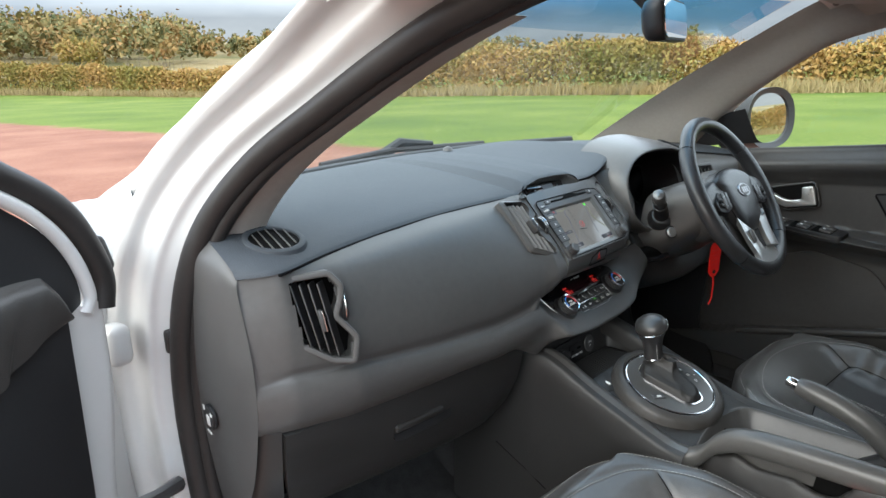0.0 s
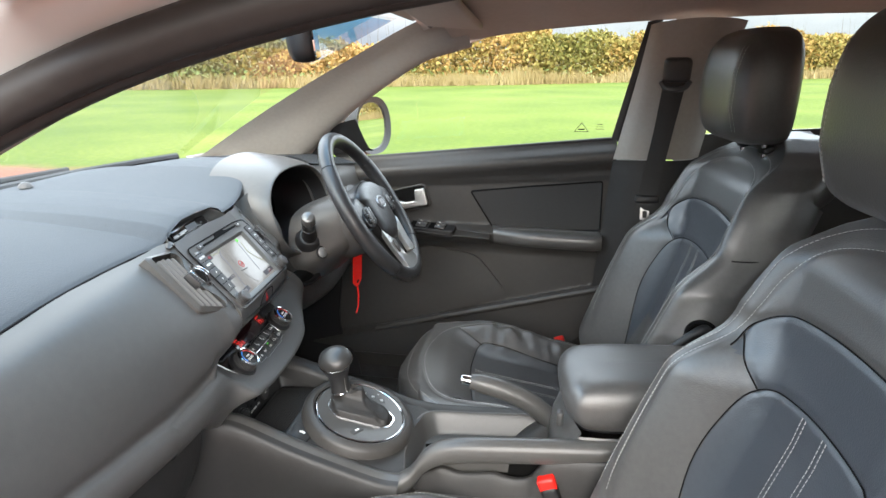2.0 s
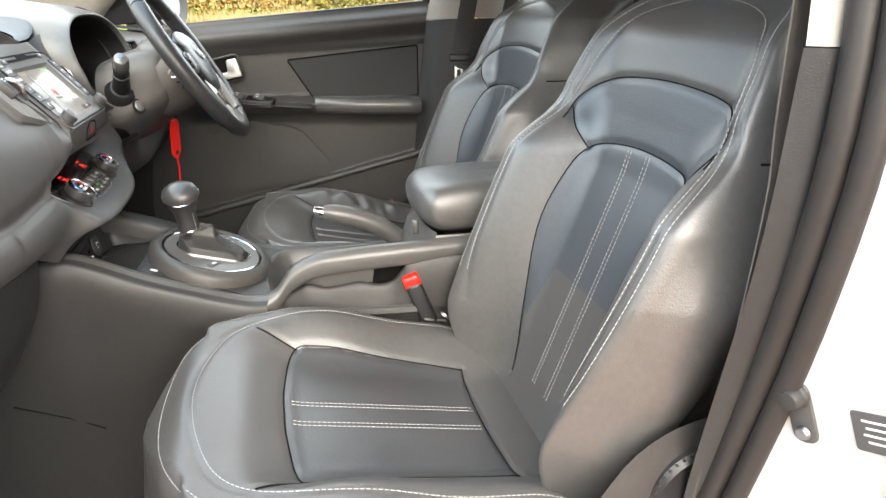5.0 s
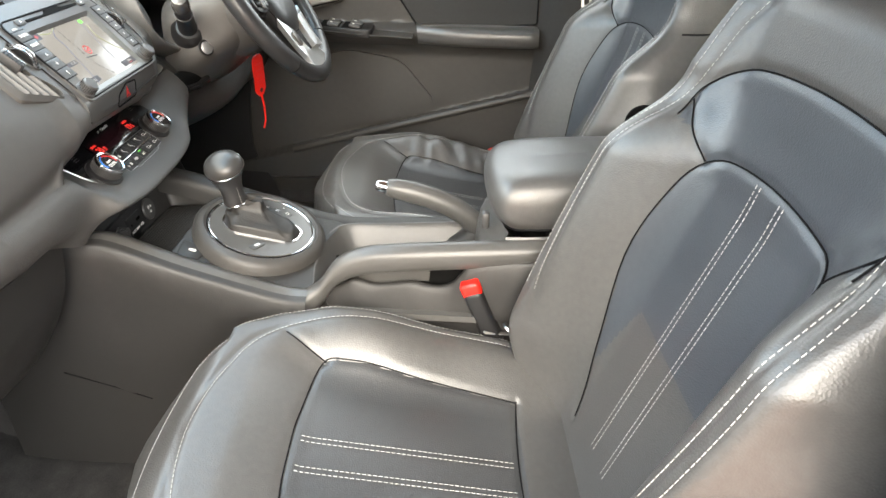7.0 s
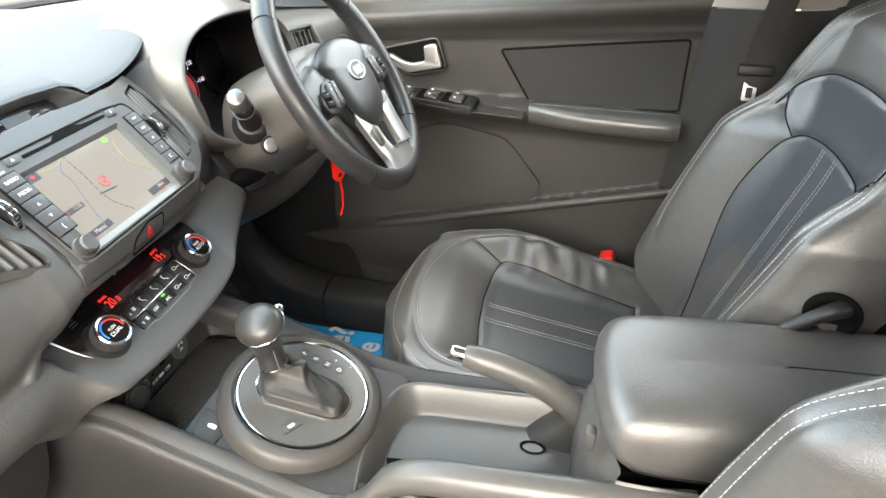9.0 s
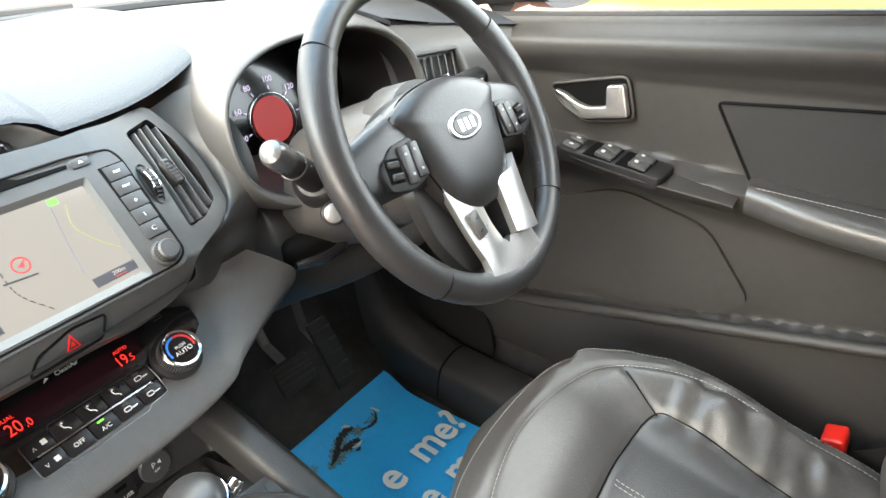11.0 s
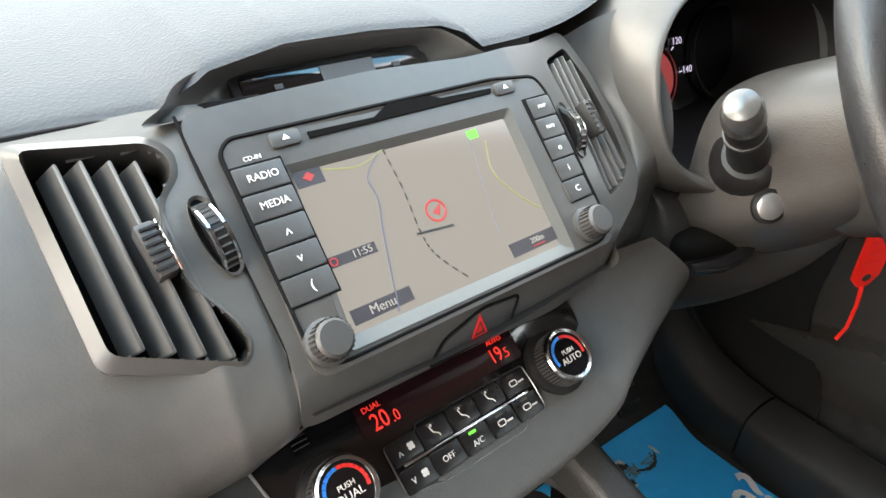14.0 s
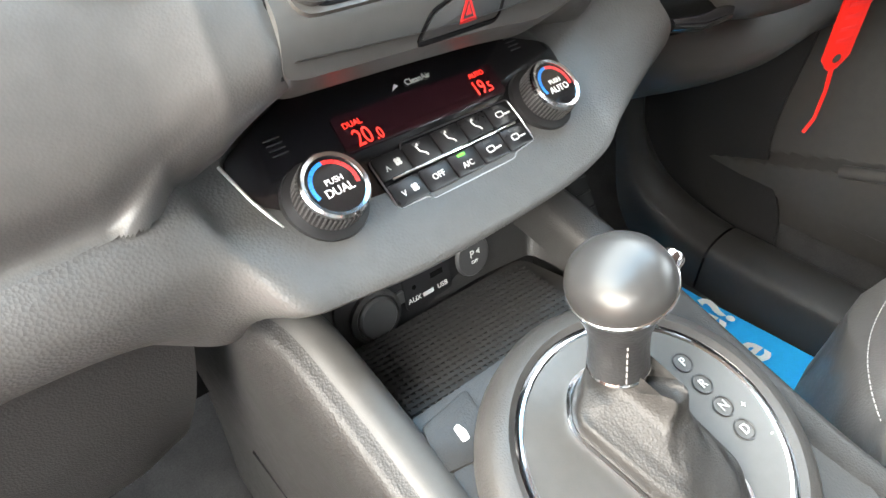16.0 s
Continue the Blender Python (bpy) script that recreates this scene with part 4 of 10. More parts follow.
# side walls of the footwells
for s, n in ((1, "offside"), (-1, "nearside")):
    rows = [[(0.735, 0.70, 1.06), (0.735, 0.90, 1.07), (0.735, 1.15, 1.08)], [(0.725, 0.70, 0.80), (0.715, 0.90, 0.80), (0.70, 1.15, 0.80)], [(0.715, 0.72, 0.58), (0.705, 0.90, 0.56), (0.69, 1.15, 0.6)], [(0.695, 0.66, 0.47), (0.685, 0.86, 0.44), (0.67, 1.15, 0.5)], [(0.66, 0.64, 0.36), (0.65, 0.84, 0.35), (0.62, 1.15, 0.36)]]
    if s < 0:
        rows = [[(-0.735, 0.735, 1.06), (-0.735, 0.90, 1.07), (-0.72, 1.15, 1.08)], [(-0.742, 0.765, 0.80), (-0.735, 0.90, 0.80), (-0.70, 1.15, 0.80)], [(-0.735, 0.745, 0.58), (-0.71, 0.90, 0.56), (-0.69, 1.15, 0.6)], [(-0.715, 0.68, 0.47), (-0.69, 0.86, 0.44), (-0.67, 1.15, 0.5)], [(-0.66, 0.64, 0.36), (-0.65, 0.84, 0.35), (-0.62, 1.15, 0.36)]]
    bm = loft(rows, 14, 18)
    single("footwell_side_" + n, thick(bm, 0.006), M_black, "black plastic side lining of the footwell", "footwell lining", kind="structure")


# ---- dashboard ----
dash = thing("dashboard", (0, 0.8, 0.36), "dark grey moulded dashboard with soft-grain top and passenger fascia", "dashboard")
# the crease between the soft top and the fascia, from the nearside end to the driver's side
CREASE = [(-0.735, 0.600, 1.066), (-0.69, 0.572, 1.070), (-0.60, 0.602, 1.0745), (-0.48, 0.632, 1.079), (-0.35, 0.652, 1.083), (-0.22, 0.655, 1.086), (-0.12, 0.645, 1.089), (0.0, 0.664, 1.089), (0.08, 0.674, 1.091), (0.13, 0.686, 1.096), (0.18, 0.703, 1.107), (0.245, 0.735, 1.126)]
C = plane_of((-0.042, 0.594, 1.022), (1, 0.13, 0), (0, 0.656, 0.755))
D = plane_of((-0.045, 0.5895, 0.895), (1, 0.13, 0), (0, 0.788, 0.616))


def at_x(line, x):
    xs = [p[0] for p in line]
    return float(np.interp(x, xs, [p[1] for p in line])), float(np.interp(x, xs, [p[2] for p in line]))


TRAY_TOP = [(-0.128, 0.086), (-0.118, 0.094), (-0.102, 0.106), (-0.056, 0.1145), (0.0, 0.114), (0.050, 0.110), (0.066, 0.103), (0.078, 0.092), (0.086, 0.084)]


def dash_top():
    """The soft top from the crease to the screen; in the middle it rises over the display's mouth."""
    rows = []
    dense = curve(CREASE, 160)
    xs = sorted(set(np.round(np.linspace(-0.735, 0.245, 50), 4)) | set(np.round(np.linspace(-0.18, 0.06, 70), 4)))
    for k, (f, dz) in enumerate([(0.0, 0.0), (0.02, 0.005), (0.10, 0.012), (0.35, 0.022), (0.65, 0.025), (0.88, 0.017), (1.0, 0.004)]):
        row = []
        for x in xs:
            y, z = at_x(dense, x)
            a = (x + 0.042) / 0.9915
            if -0.128 < a < 0.086:
                b = float(np.interp(a, [q[0] for q in TRAY_TOP], [q[1] for q in TRAY_TOP]))
                c = C @ Vector((a, b, 0.001))
                y, z = max(y, c.y), max(z, c.z)
            yb = 1.205 + 0.09 * x - 0.14 * (x / 0.62) ** 2
            zb = 1.098
            if x < -0.6:
                yb -= (-0.6 - x) * 1.1
            row.append((x, y + (yb - y) * f, z + (zb - z) * f + dz))
        rows.append(row)
    return loft(rows, 236, 26)


def hole_cut(bm, test):
    dead = [f for f in bm.faces if test(f.calc_center_median())]
    bmesh.ops.delete(bm, geom=dead, context="FACES")
    return bm


TV = Vector((-0.645, 0.662, 1.0935))
part("top_pad", dash_top(), M_pad, dash, "soft-grained dark grey top")

# driver's side of the top, running into the instrument hood
rows = []
for f, z0 in [(0.0, 0.0), (0.3, 0.012), (0.7, 0.010), (1.0, 0.0)]:
    row = []
    for x in np.linspace(0.245, 0.735, 12):
        y0 = float(np.interp(x, [0.245, 0.30, 0.40, 0.50, 0.60, 0.735], [0.735, 0.735, 0.735, 0.735, 0.70, 0.64]))
        zz = float(np.interp(x, [0.245, 0.32, 0.42, 0.50, 0.58, 0.735], [1.126, 1.132, 1.126, 1.112, 1.095, 1.075]))
        yb = 1.205 + 0.09 * x - 0.14 * (x / 0.62) ** 2 - max(0, x - 0.6) * 1.1
        row.append((x, y0 + (yb - y0) * f, zz + (1.098 - zz) * f + z0))
    rows.append(row)
part("top_pad", loft(rows, 26, 12), M_pad, dash, "soft-grained dark grey top")

# passenger fascia: stations across the car, each a list of (forward, height) from crease to lower edge
FASCIA = {
    -0.735: [(0.602, 1.064), (0.598, 1.045), (0.590, 1.015), (0.586, 0.985), (0.584, 0.960), (0.582, 0.940), (0.580, 0.926), (0.579, 0.918), (0.577, 0.905), (0.578, 0.885), (0.584, 0.865), (0.592, 0.850)],
    -0.69: [(0.574, 1.069), (0.570, 1.050), (0.566, 1.020), (0.563, 0.990), (0.563, 0.962), (0.564, 0.944), (0.567, 0.932), (0.562, 0.925), (0.558, 0.910), (0.558, 0.890), (0.566, 0.866), (0.580, 0.846)],
    -0.60: [(0.602, 1.0735), (0.578, 1.058), (0.560, 1.030), (0.550, 0.996), (0.546, 0.962), (0.548, 0.938), (0.554, 0.925), (0.546, 0.918), (0.541, 0.902), (0.544, 0.880), (0.556, 0.856), (0.575, 0.836)],
    -0.45: [(0.638, 1.079), (0.602, 1.063), (0.575, 1.030), (0.558, 0.992), (0.550, 0.955), (0.550, 0.926), (0.556, 0.908), (0.547, 0.900), (0.542, 0.886), (0.545, 0.868), (0.557, 0.848), (0.577, 0.830)],
    -0.32: [(0.654, 1.083), (0.618, 1.068), (0.585, 1.034), (0.562, 0.994), (0.551, 0.955), (0.549, 0.924), (0.556, 0.902), (0.547, 0.892), (0.540, 0.876), (0.543, 0.857), (0.557, 0.840), (0.580, 0.828)],
    -0.235: [(0.655, 1.085), (0.628, 1.071), (0.592, 1.036), (0.562, 0.998), (0.549, 0.965), (0.546, 0.935), (0.555, 0.911), (0.548, 0.902), (0.541, 0.884), (0.544, 0.862), (0.557, 0.844), (0.582, 0.832)],
    -0.205: [(0.653, 1.086), (0.629, 1.073), (0.597, 1.044), (0.568, 1.010), (0.551, 0.979), (0.545, 0.952), (0.548, 0.936), (0.554, 0.925), (0.562, 0.916), (0.568, 0.910), (0.576, 0.902), (0.584, 0.894)],
    -0.18: [(0.651, 1.088), (0.630, 1.076), (0.602, 1.052), (0.576, 1.022), (0.553, 0.995), (0.541, 0.970), (0.539, 0.955), (0.543, 0.942), (0.552, 0.930), (0.564, 0.920), (0.577, 0.912), (0.590, 0.905)],
    -0.158: [(0.646, 1.089), (0.632, 1.080), (0.606, 1.053), (0.579, 1.022), (0.556, 0.9955), (0.541, 0.974), (0.538, 0.962), (0.542, 0.951), (0.552, 0.942), (0.568, 0.934), (0.586, 0.927), (0.602, 0.921)],
    -0.149: [(0.648, 1.088), (0.636, 1.080), (0.610, 1.053), (0.583, 1.022), (0.560, 0.9955), (0.544, 0.975), (0.541, 0.963), (0.545, 0.952), (0.556, 0.944), (0.572, 0.936), (0.590, 0.930), (0.606, 0.925)],
}


def fascia_point(x, v):
    ks = sorted(FASCIA)
    cols = [cr([(0, *q) for q in FASCIA[k]], v) for k in ks]
    return x, float(np.interp(x, ks, [c[1] for c in cols])), float(np.interp(x, ks, [c[2] for c in cols]))


VL_O = [(a / 1000, b / 1000) for a, b in ((-190, 91), (-132, 81.5), (-122, 71), (-123, 57), (-134, 45.5), (-137, 27), (-135.5, 8), (-124, -13), (-120.5, -31), (-130, -42), (-187, -16))]
VL_I = [(a / 1000, b / 1000) for a, b in ((-184, 85), (-134, 76), (-127.5, 68), (-128.5, 59), (-140, 47), (-143, 27), (-141, 6), (-129, -16), (-126, -29), (-132, -36), (-181, -11))]
C_INV = C.inverted()


def in_left_vent(c):
    q = C_INV @ c
    return abs(q.z) < 0.05 and in_poly(q.x, q.y, VL_I)


xs = np.concatenate([np.linspace(-0.735, -0.26, 50), np.linspace(-0.25, -0.149, 24)])


def in_poly(x, z, poly):
    c = False
    for (x1, z1), (x2, z2) in zip(poly, poly[1:] + poly[:1]):
        if (z1 > z) != (z2 > z) and x < (x2 - x1) * (z - z1) / (z2 - z1) + x1:
            c = not c
    return c


PV = [(-0.680, 1.055), (-0.629, 1.057), (-0.616, 1.039), (-0.619, 1.021), (-0.626, 1.002), (-0.604, 0.972), (-0.610, 0.941), (-0.635, 0.947), (-0.670, 0.973)]
rows = [[fascia_point(x, v) for x in xs] for v in np.linspace(0, 1, 40)]
bm = loft(rows, 200, 90)
hole_cut(bm, lambda c: in_poly(c.x, c.z, PV) or in_left_vent(c) or (c.x > -0.30 and c.z < float(np.interp(c.x, [-0.30, -0.235, -0.205, -0.18, -0.149], [0.893, 0.905, 0.905, 0.905, 0.912]))))
fascia = part("passenger_fascia", bm, M_fascia, dash, "smooth dark grey fascia in front of the passenger seat")
# thin dark joint along the crease
part("crease_joint", tube([(p[0], p[1] - 0.001, p[2] - 0.002) for p in curve(CREASE[1:7], 60)], 0.0022, 6), M_groove, dash)

# nearside end of the dash, with the airbag key switch
END = [[(-0.733, 0.600, 1.066), (-0.733, 0.640, 1.0885), (-0.733, 0.700, 1.1065), (-0.733, 0.794, 1.104)],
       [(-0.737, 0.594, 1.050), (-0.746, 0.634, 1.068), (-0.752, 0.700, 1.080), (-0.755, 0.810, 1.080)],
       [(-0.735, 0.585, 1.00), (-0.750, 0.63, 1.02), (-0.756, 0.70, 1.03), (-0.758, 0.82, 1.03)],
       [(-0.735, 0.576, 0.94), (-0.752, 0.62, 0.94), (-0.760, 0.70, 0.94), (-0.762, 0.82, 0.94)],
       [(-0.735, 0.584, 0.86), (-0.750, 0.63, 0.86), (-0.758, 0.70, 0.86), (-0.760, 0.82, 0.86)],
       [(-0.735, 0.625, 0.75), (-0.746, 0.67, 0.75), (-0.752, 0.73, 0.75), (-0.755, 0.82, 0.75)],
       [(-0.735, 0.700, 0.65), (-0.742, 0.73, 0.65), (-0.748, 0.77, 0.65), (-0.75, 0.82, 0.65)]]
part("end_panel", loft(END, 18, 40), M_fascia, dash, "dark grey removable end panel")
sw = plane_of((-0.7615, 0.682, 0.853), (0, -1, 0), (0, 0, 1))
part("airbag_switch", lathe([(0, 0.002), (0.017, 0.002), (0.019, 0.0), (0.019, -0.003)], 20, sw), M_black, dash)
for a, b, w, h in ((0, -0.004, 0.012, 0.016), (0.012, 0.008, 0.007, 0.006), (-0.012, 0.012, 0.007, 0.008), (0.0, -0.022, 0.016, 0.004)):
    part("symbol", slab(round_poly(rect(w, h), 0.002, 2), 0.0004, sw @ pose(a, b, 0.0026)), M_mark, dash)

# round vent on the top, with slats
vm = plane_of(TV + Vector((-0.012, -0.016, 0.003)), (1, 0.05, 0.0), (0, 1, 0.20))
VX, VY = 0.033, 0.036
tv = part("top_vent", lathe([(1.32, -0.006), (1.26, 0.0005), (1.16, 0.0022), (1.03, 0.0014), (1.0, -0.002)], 36, vm @ Matrix.Diagonal((VX, VY, 1, 1))), M_pad, dash, "oval demister vent")
# almost flush disc, blackened to stand for the shaded throat
part("throat", lathe([(0, -0.0012), (0.9, -0.0011), (1.02, -0.0010)], 36, vm @ Matrix.Diagonal((VX, VY, 1, 1))), M_shade, tv)
for k in range(5):
    a = (k - 2) * 0.0118
    part("slat", rbox((0.0016, 2 * VY * math.sqrt(1 - (a / VX) ** 2), 0.0022), 0.0004, vm @ pose(a, 0, 0.0002, 0, 0, -10), 1), M_slat, tv)


def vent(name, frame_m, outline, inner, slats, lean, tab_at, wheel_at, depth=0.028, tab_size=(0.010, 0.026)):
    """An air vent: bezel, throat plate blackened for its shade, upright slats, a slider tab and a thumbwheel."""
    o = round_poly(outline, 0.006, 3)
    i = round_poly(inner, 0.004, 3)
    v = part(name, ring_plate(o, i, depth, frame_m @ pose(0, 0, 0.0045), -0.004), M_fascia, dash, "air vent with dark upright slats")
    mid = [((a[0] + b[0]) / 2, (a[1] + b[1]) / 2) for a, b in zip(o, i)] if len(o) == len(i) else i
    part("bezel_roll", tube([frame_m @ Vector((a, b, 0.0035)) for a, b in mid], 0.0042, 8, True, 0.7, frame_m.to_3x3() @ Vector((0, 0, 1))), M_fascia, v)
    # back plate carries the throat's shade as near-black
    part("throat", slab([(p[0] * 1.0, p[1]) for p in i], 0.004, frame_m @ pose(0, 0, -depth + 0.003)), M_shade, v)
    for (x0, y0), (x1, y1) in slats:
        c = Vector(((x0 + x1) / 2, (y0 + y1) / 2, -0.006))
        ln = math.hypot(x1 - x0, y1 - y0)
        ang = math.degrees(math.atan2(y1 - y0, x1 - x0)) - 90
        sm_ = frame_m @ pose(c.x, c.y, c.z, 0, 0, ang) @ pose(0, 0, 0, 0, lean, 0)
        sl = part("slat", rbox((0.0028, ln, 0.016), 0.001, sm_, 1), M_black, v)
        part("slat_edge", rbox((0.0020, ln * 0.98, 0.0016), 0.0005, sm_ @ pose(0, 0, 0.0082), 1), M_slat, sl)
    if tab_at:
        tb = part("slider_tab", rbox((tab_size[0], tab_size[1], 0.010), 0.002, frame_m @ pose(*tab_at, 0.005, 0, 0, 8), 2), M_key, v)
        part("tab_edge", rbox((0.0018, tab_size[1] * 0.96, 0.011), 0.0006, frame_m @ pose(tab_at[0] + tab_size[0] * 0.55, tab_at[1], 0.0055, 0, 0, 8), 1), M_chrome, tb)
    if wheel_at:
        wh = part("thumbwheel", lathe([(0, 0.0035), (0.016, 0.0035), (0.018, 0.002), (0.018, -0.002), (0.016, -0.0035), (0, -0.0035)], 28, frame_m @ pose(*wheel_at, -0.008, 0, 90, 0) @ pose(0, 0, 0, 0, 0, 0)), M_black, v)
        part("wheel_edge", lathe([(0.0183, 0.0008), (0.0188, 0.0), (0.0183, -0.0008)], 28, frame_m @ pose(*wheel_at, -0.008, 0, 90, 0)), M_chrome, wh)
    return v


# the passenger's outer vent
pvm = plane_of((-0.630, 0.5540, 0.995), (0.93, -0.37, 0.02), (0.0, 0.16, 0.99))
off = [((x + 0.630) * 1.04, (z - 0.995) * 1.0) for x, z in PV]
vcx, vcy = sum(p[0] for p in off) / len(off), sum(p[1] for p in off) / len(off)
outer = [(vcx + (a - vcx) * 1.22, vcy + (b - vcy) * 1.12) for a, b in off]
PVS = [((-0.044 + 0.0115 * k, 0.057 - 0.001 * k), (-0.026 + 0.0115 * k, -0.030 - 0.006 * k)) for k in range(4)]
vent("outer_vent", pvm, outer, off, PVS, 35, (-0.014, 0.004), (0.019, 0.016), 0.045, (0.006, 0.03))

# glove box under the fascia
GL = [[(-0.70, 0.578, 0.842), (-0.5, 0.580, 0.832), (-0.3, 0.585, 0.835), (-0.215, 0.590, 0.840)],
      [(-0.70, 0.585, 0.80), (-0.5, 0.585, 0.79), (-0.3, 0.588, 0.79), (-0.215, 0.592, 0.80)],
      [(-0.69, 0.610, 0.74), (-0.5, 0.602, 0.73), (-0.3, 0.602, 0.73), (-0.225, 0.604, 0.74)],
      [(-0.67, 0.650, 0.67), (-0.5, 0.645, 0.66), (-0.3, 0.640, 0.66), (-0.24, 0.640, 0.68)],
      [(-0.65, 0.74, 0.63), (-0.5, 0.74, 0.62), (-0.3, 0.74, 0.62), (-0.25, 0.74, 0.63)]]
glove = thing("glove_box", (-0.45, 0.62, 0.62), "black grained glove box lid under the dashboard", "glove box")
part("lid", thick(loft(GL, 24, 22), -0.012), M_lower, glove)
part("handle_recess", slab(round_poly(rect(0.12, 0.05), 0.012), 0.006, plane_of((-0.455, 0.5935, 0.772), (1, 0, 0), (0, 0.25, 1))), M_black, glove)
part("handle", rbox((0.098, 0.010, 0.014), 0.004, pose(-0.465, 0.5885, 0.771, 12, 0, 0), 3), M_lower, glove, "black plastic pull handle")
part("lower_band", loft([[(-0.735, 0.60, 0.85), (-0.722, 0.585, 0.852), (-0.704, 0.580, 0.85)], [(-0.735, 0.63, 0.76), (-0.722, 0.615, 0.76), (-0.700, 0.600, 0.77)], [(-0.735, 0.70, 0.66), (-0.72, 0.67, 0.66), (-0.680, 0.650, 0.68)]], 8, 10), M_lower, dash)
# underside coloured near-black in place of the footwell's shade
part("underside", loft([[(-0.73, 0.70, 0.66), (-0.4, 0.72, 0.62), (-0.2, 0.72, 0.63)], [(-0.73, 0.95, 0.66), (-0.4, 0.97, 0.64), (-0.2, 0.97, 0.64)], [(-0.73, 1.12, 0.72), (-0.4, 1.12, 0.70), (-0.2, 1.12, 0.70)]], 8, 8), M_shade, dash)
# black strip at the screen's foot
part("screen_foot", tube([(x, 1.203 + 0.09 * x - 0.14 * (x / 0.62) ** 2, 1.103) for x in np.linspace(-0.6, 0.6, 25)], 0.011, 8), M_black, dash)
part("sun_sensor", lathe([(0, 0.011), (0.006, 0.010), (0.011, 0.006), (0.014, 0.0)], 16, pose(0.06, 1.10, 1.120)), M_key, dash)

# instrument hood on the driver's side
HOODC = (0.336, 0.70, 1.033)
cl = thing("instrument_cluster", (0.36, 0.70, 0.90), "instrument cluster in a deep dark hood behind the wheel", "instruments")


def hood_ring(k, y, grow, dz=0.0):
    """An arch of points round the dials."""
    pts = []
    for j in range(25):
        a = 2 * math.pi * j / 24
        ca, sa = math.cos(a), math.sin(a)
        rx = 0.148 + grow
        rz = (0.088 if sa > 0 else 0.082) + grow
        x = HOODC[0] + rx * math.copysign(abs(ca) ** 0.8, ca)
        z = HOODC[2] + dz + rz * math.copysign(abs(sa) ** 0.8, sa)
        lean = 0.30 * (z - HOODC[2])
        pts.append((x, y + lean, z))
    return pts[:24]


rows = [hood_ring(0, 0.800, -0.014), hood_ring(1, 0.72, -0.006), hood_ring(2, 0.645, 0.0), hood_ring(3, 0.636, 0.004), hood_ring(4, 0.640, 0.010), hood_ring(5, 0.68, 0.022), hood_ring(6, 0.76, 0.032)]
part("hood", loft(rows[2:], 64, 24, True), M_stack, cl, "dark grey hood round the dials")
part("hood_lining", loft(rows[:3], 64, 12, True), M_black, cl, "black lining of the hood")
part("dial_face", slab([(p[0] - HOODC[0], (p[2] - HOODC[2]) * 1.04) for p in hood_ring(0, 0.74, -0.008)], 0.01, plane_of((HOODC[0], 0.786, HOODC[2]), (1, 0, 0), (0, 0.28, 0.96))), M_gloss, cl)
dm = plane_of((0.334, 0.7745, 1.001), (1, 0, 0), (0, 0.28, 0.96))
d1 = part("speed_dial", lathe([(0, 0.001), (0.0305, 0.001), (0.0312, 0.0)], 40, dm), M_dialred, cl, "glowing red dial centre")
part("dial_ring", lathe([(0.0350, 0.0), (0.0354, 0.0016), (0.0360, 0.0016), (0.0364, 0.0)], 40, dm), M_chrome, d1)
for k, tx in enumerate(["0", "20", "40", "60", "80", "100", "120", "140"]):
    a = radians(270 - k * 38)
    writing("figure", tx, 0.0105, dm @ pose(0.053 * math.cos(a), 0.053 * math.sin(a), 0.001), M_dialnum, d1)
    part("tick", rbox((0.0012, 0.005, 0.0006), 0, dm @ pose(0.0425 * math.cos(a), 0.0425 * math.sin(a), 0.001, 0, 0, math.degrees(a) - 90)), M_dialnum, d1)
dm2 = plane_of((0.446, 0.7760, 1.016), (1, 0, 0), (0, 0.28, 0.96))
part("rev_dial", lathe([(0.050, 0.0), (0.051, 0.003), (0.053, 0.003), (0.054, 0.0)], 40, dm2), M_black, cl)

sm = plane_of((0.446, 0.700, 1.124), (0.88, -0.30, -0.36), (0.15, 0.96, -0.1))
sd = part("side_demister", lathe([(0.040, -0.003), (0.039, 0.002), (0.036, 0.003), (0.0345, 0.0), (0, -0.001)], 32, sm @ Matrix.Diagonal((1, 0.34, 1, 1))), M_black, cl, "oval side demister vent")
for k in range(6):
    part("slat", rbox((0.0018, 0.019, 0.003), 0.0004, sm @ pose((k - 2.5) * 0.010, 0, 0.001, 0, 0, -20), 1), M_stack, sd)

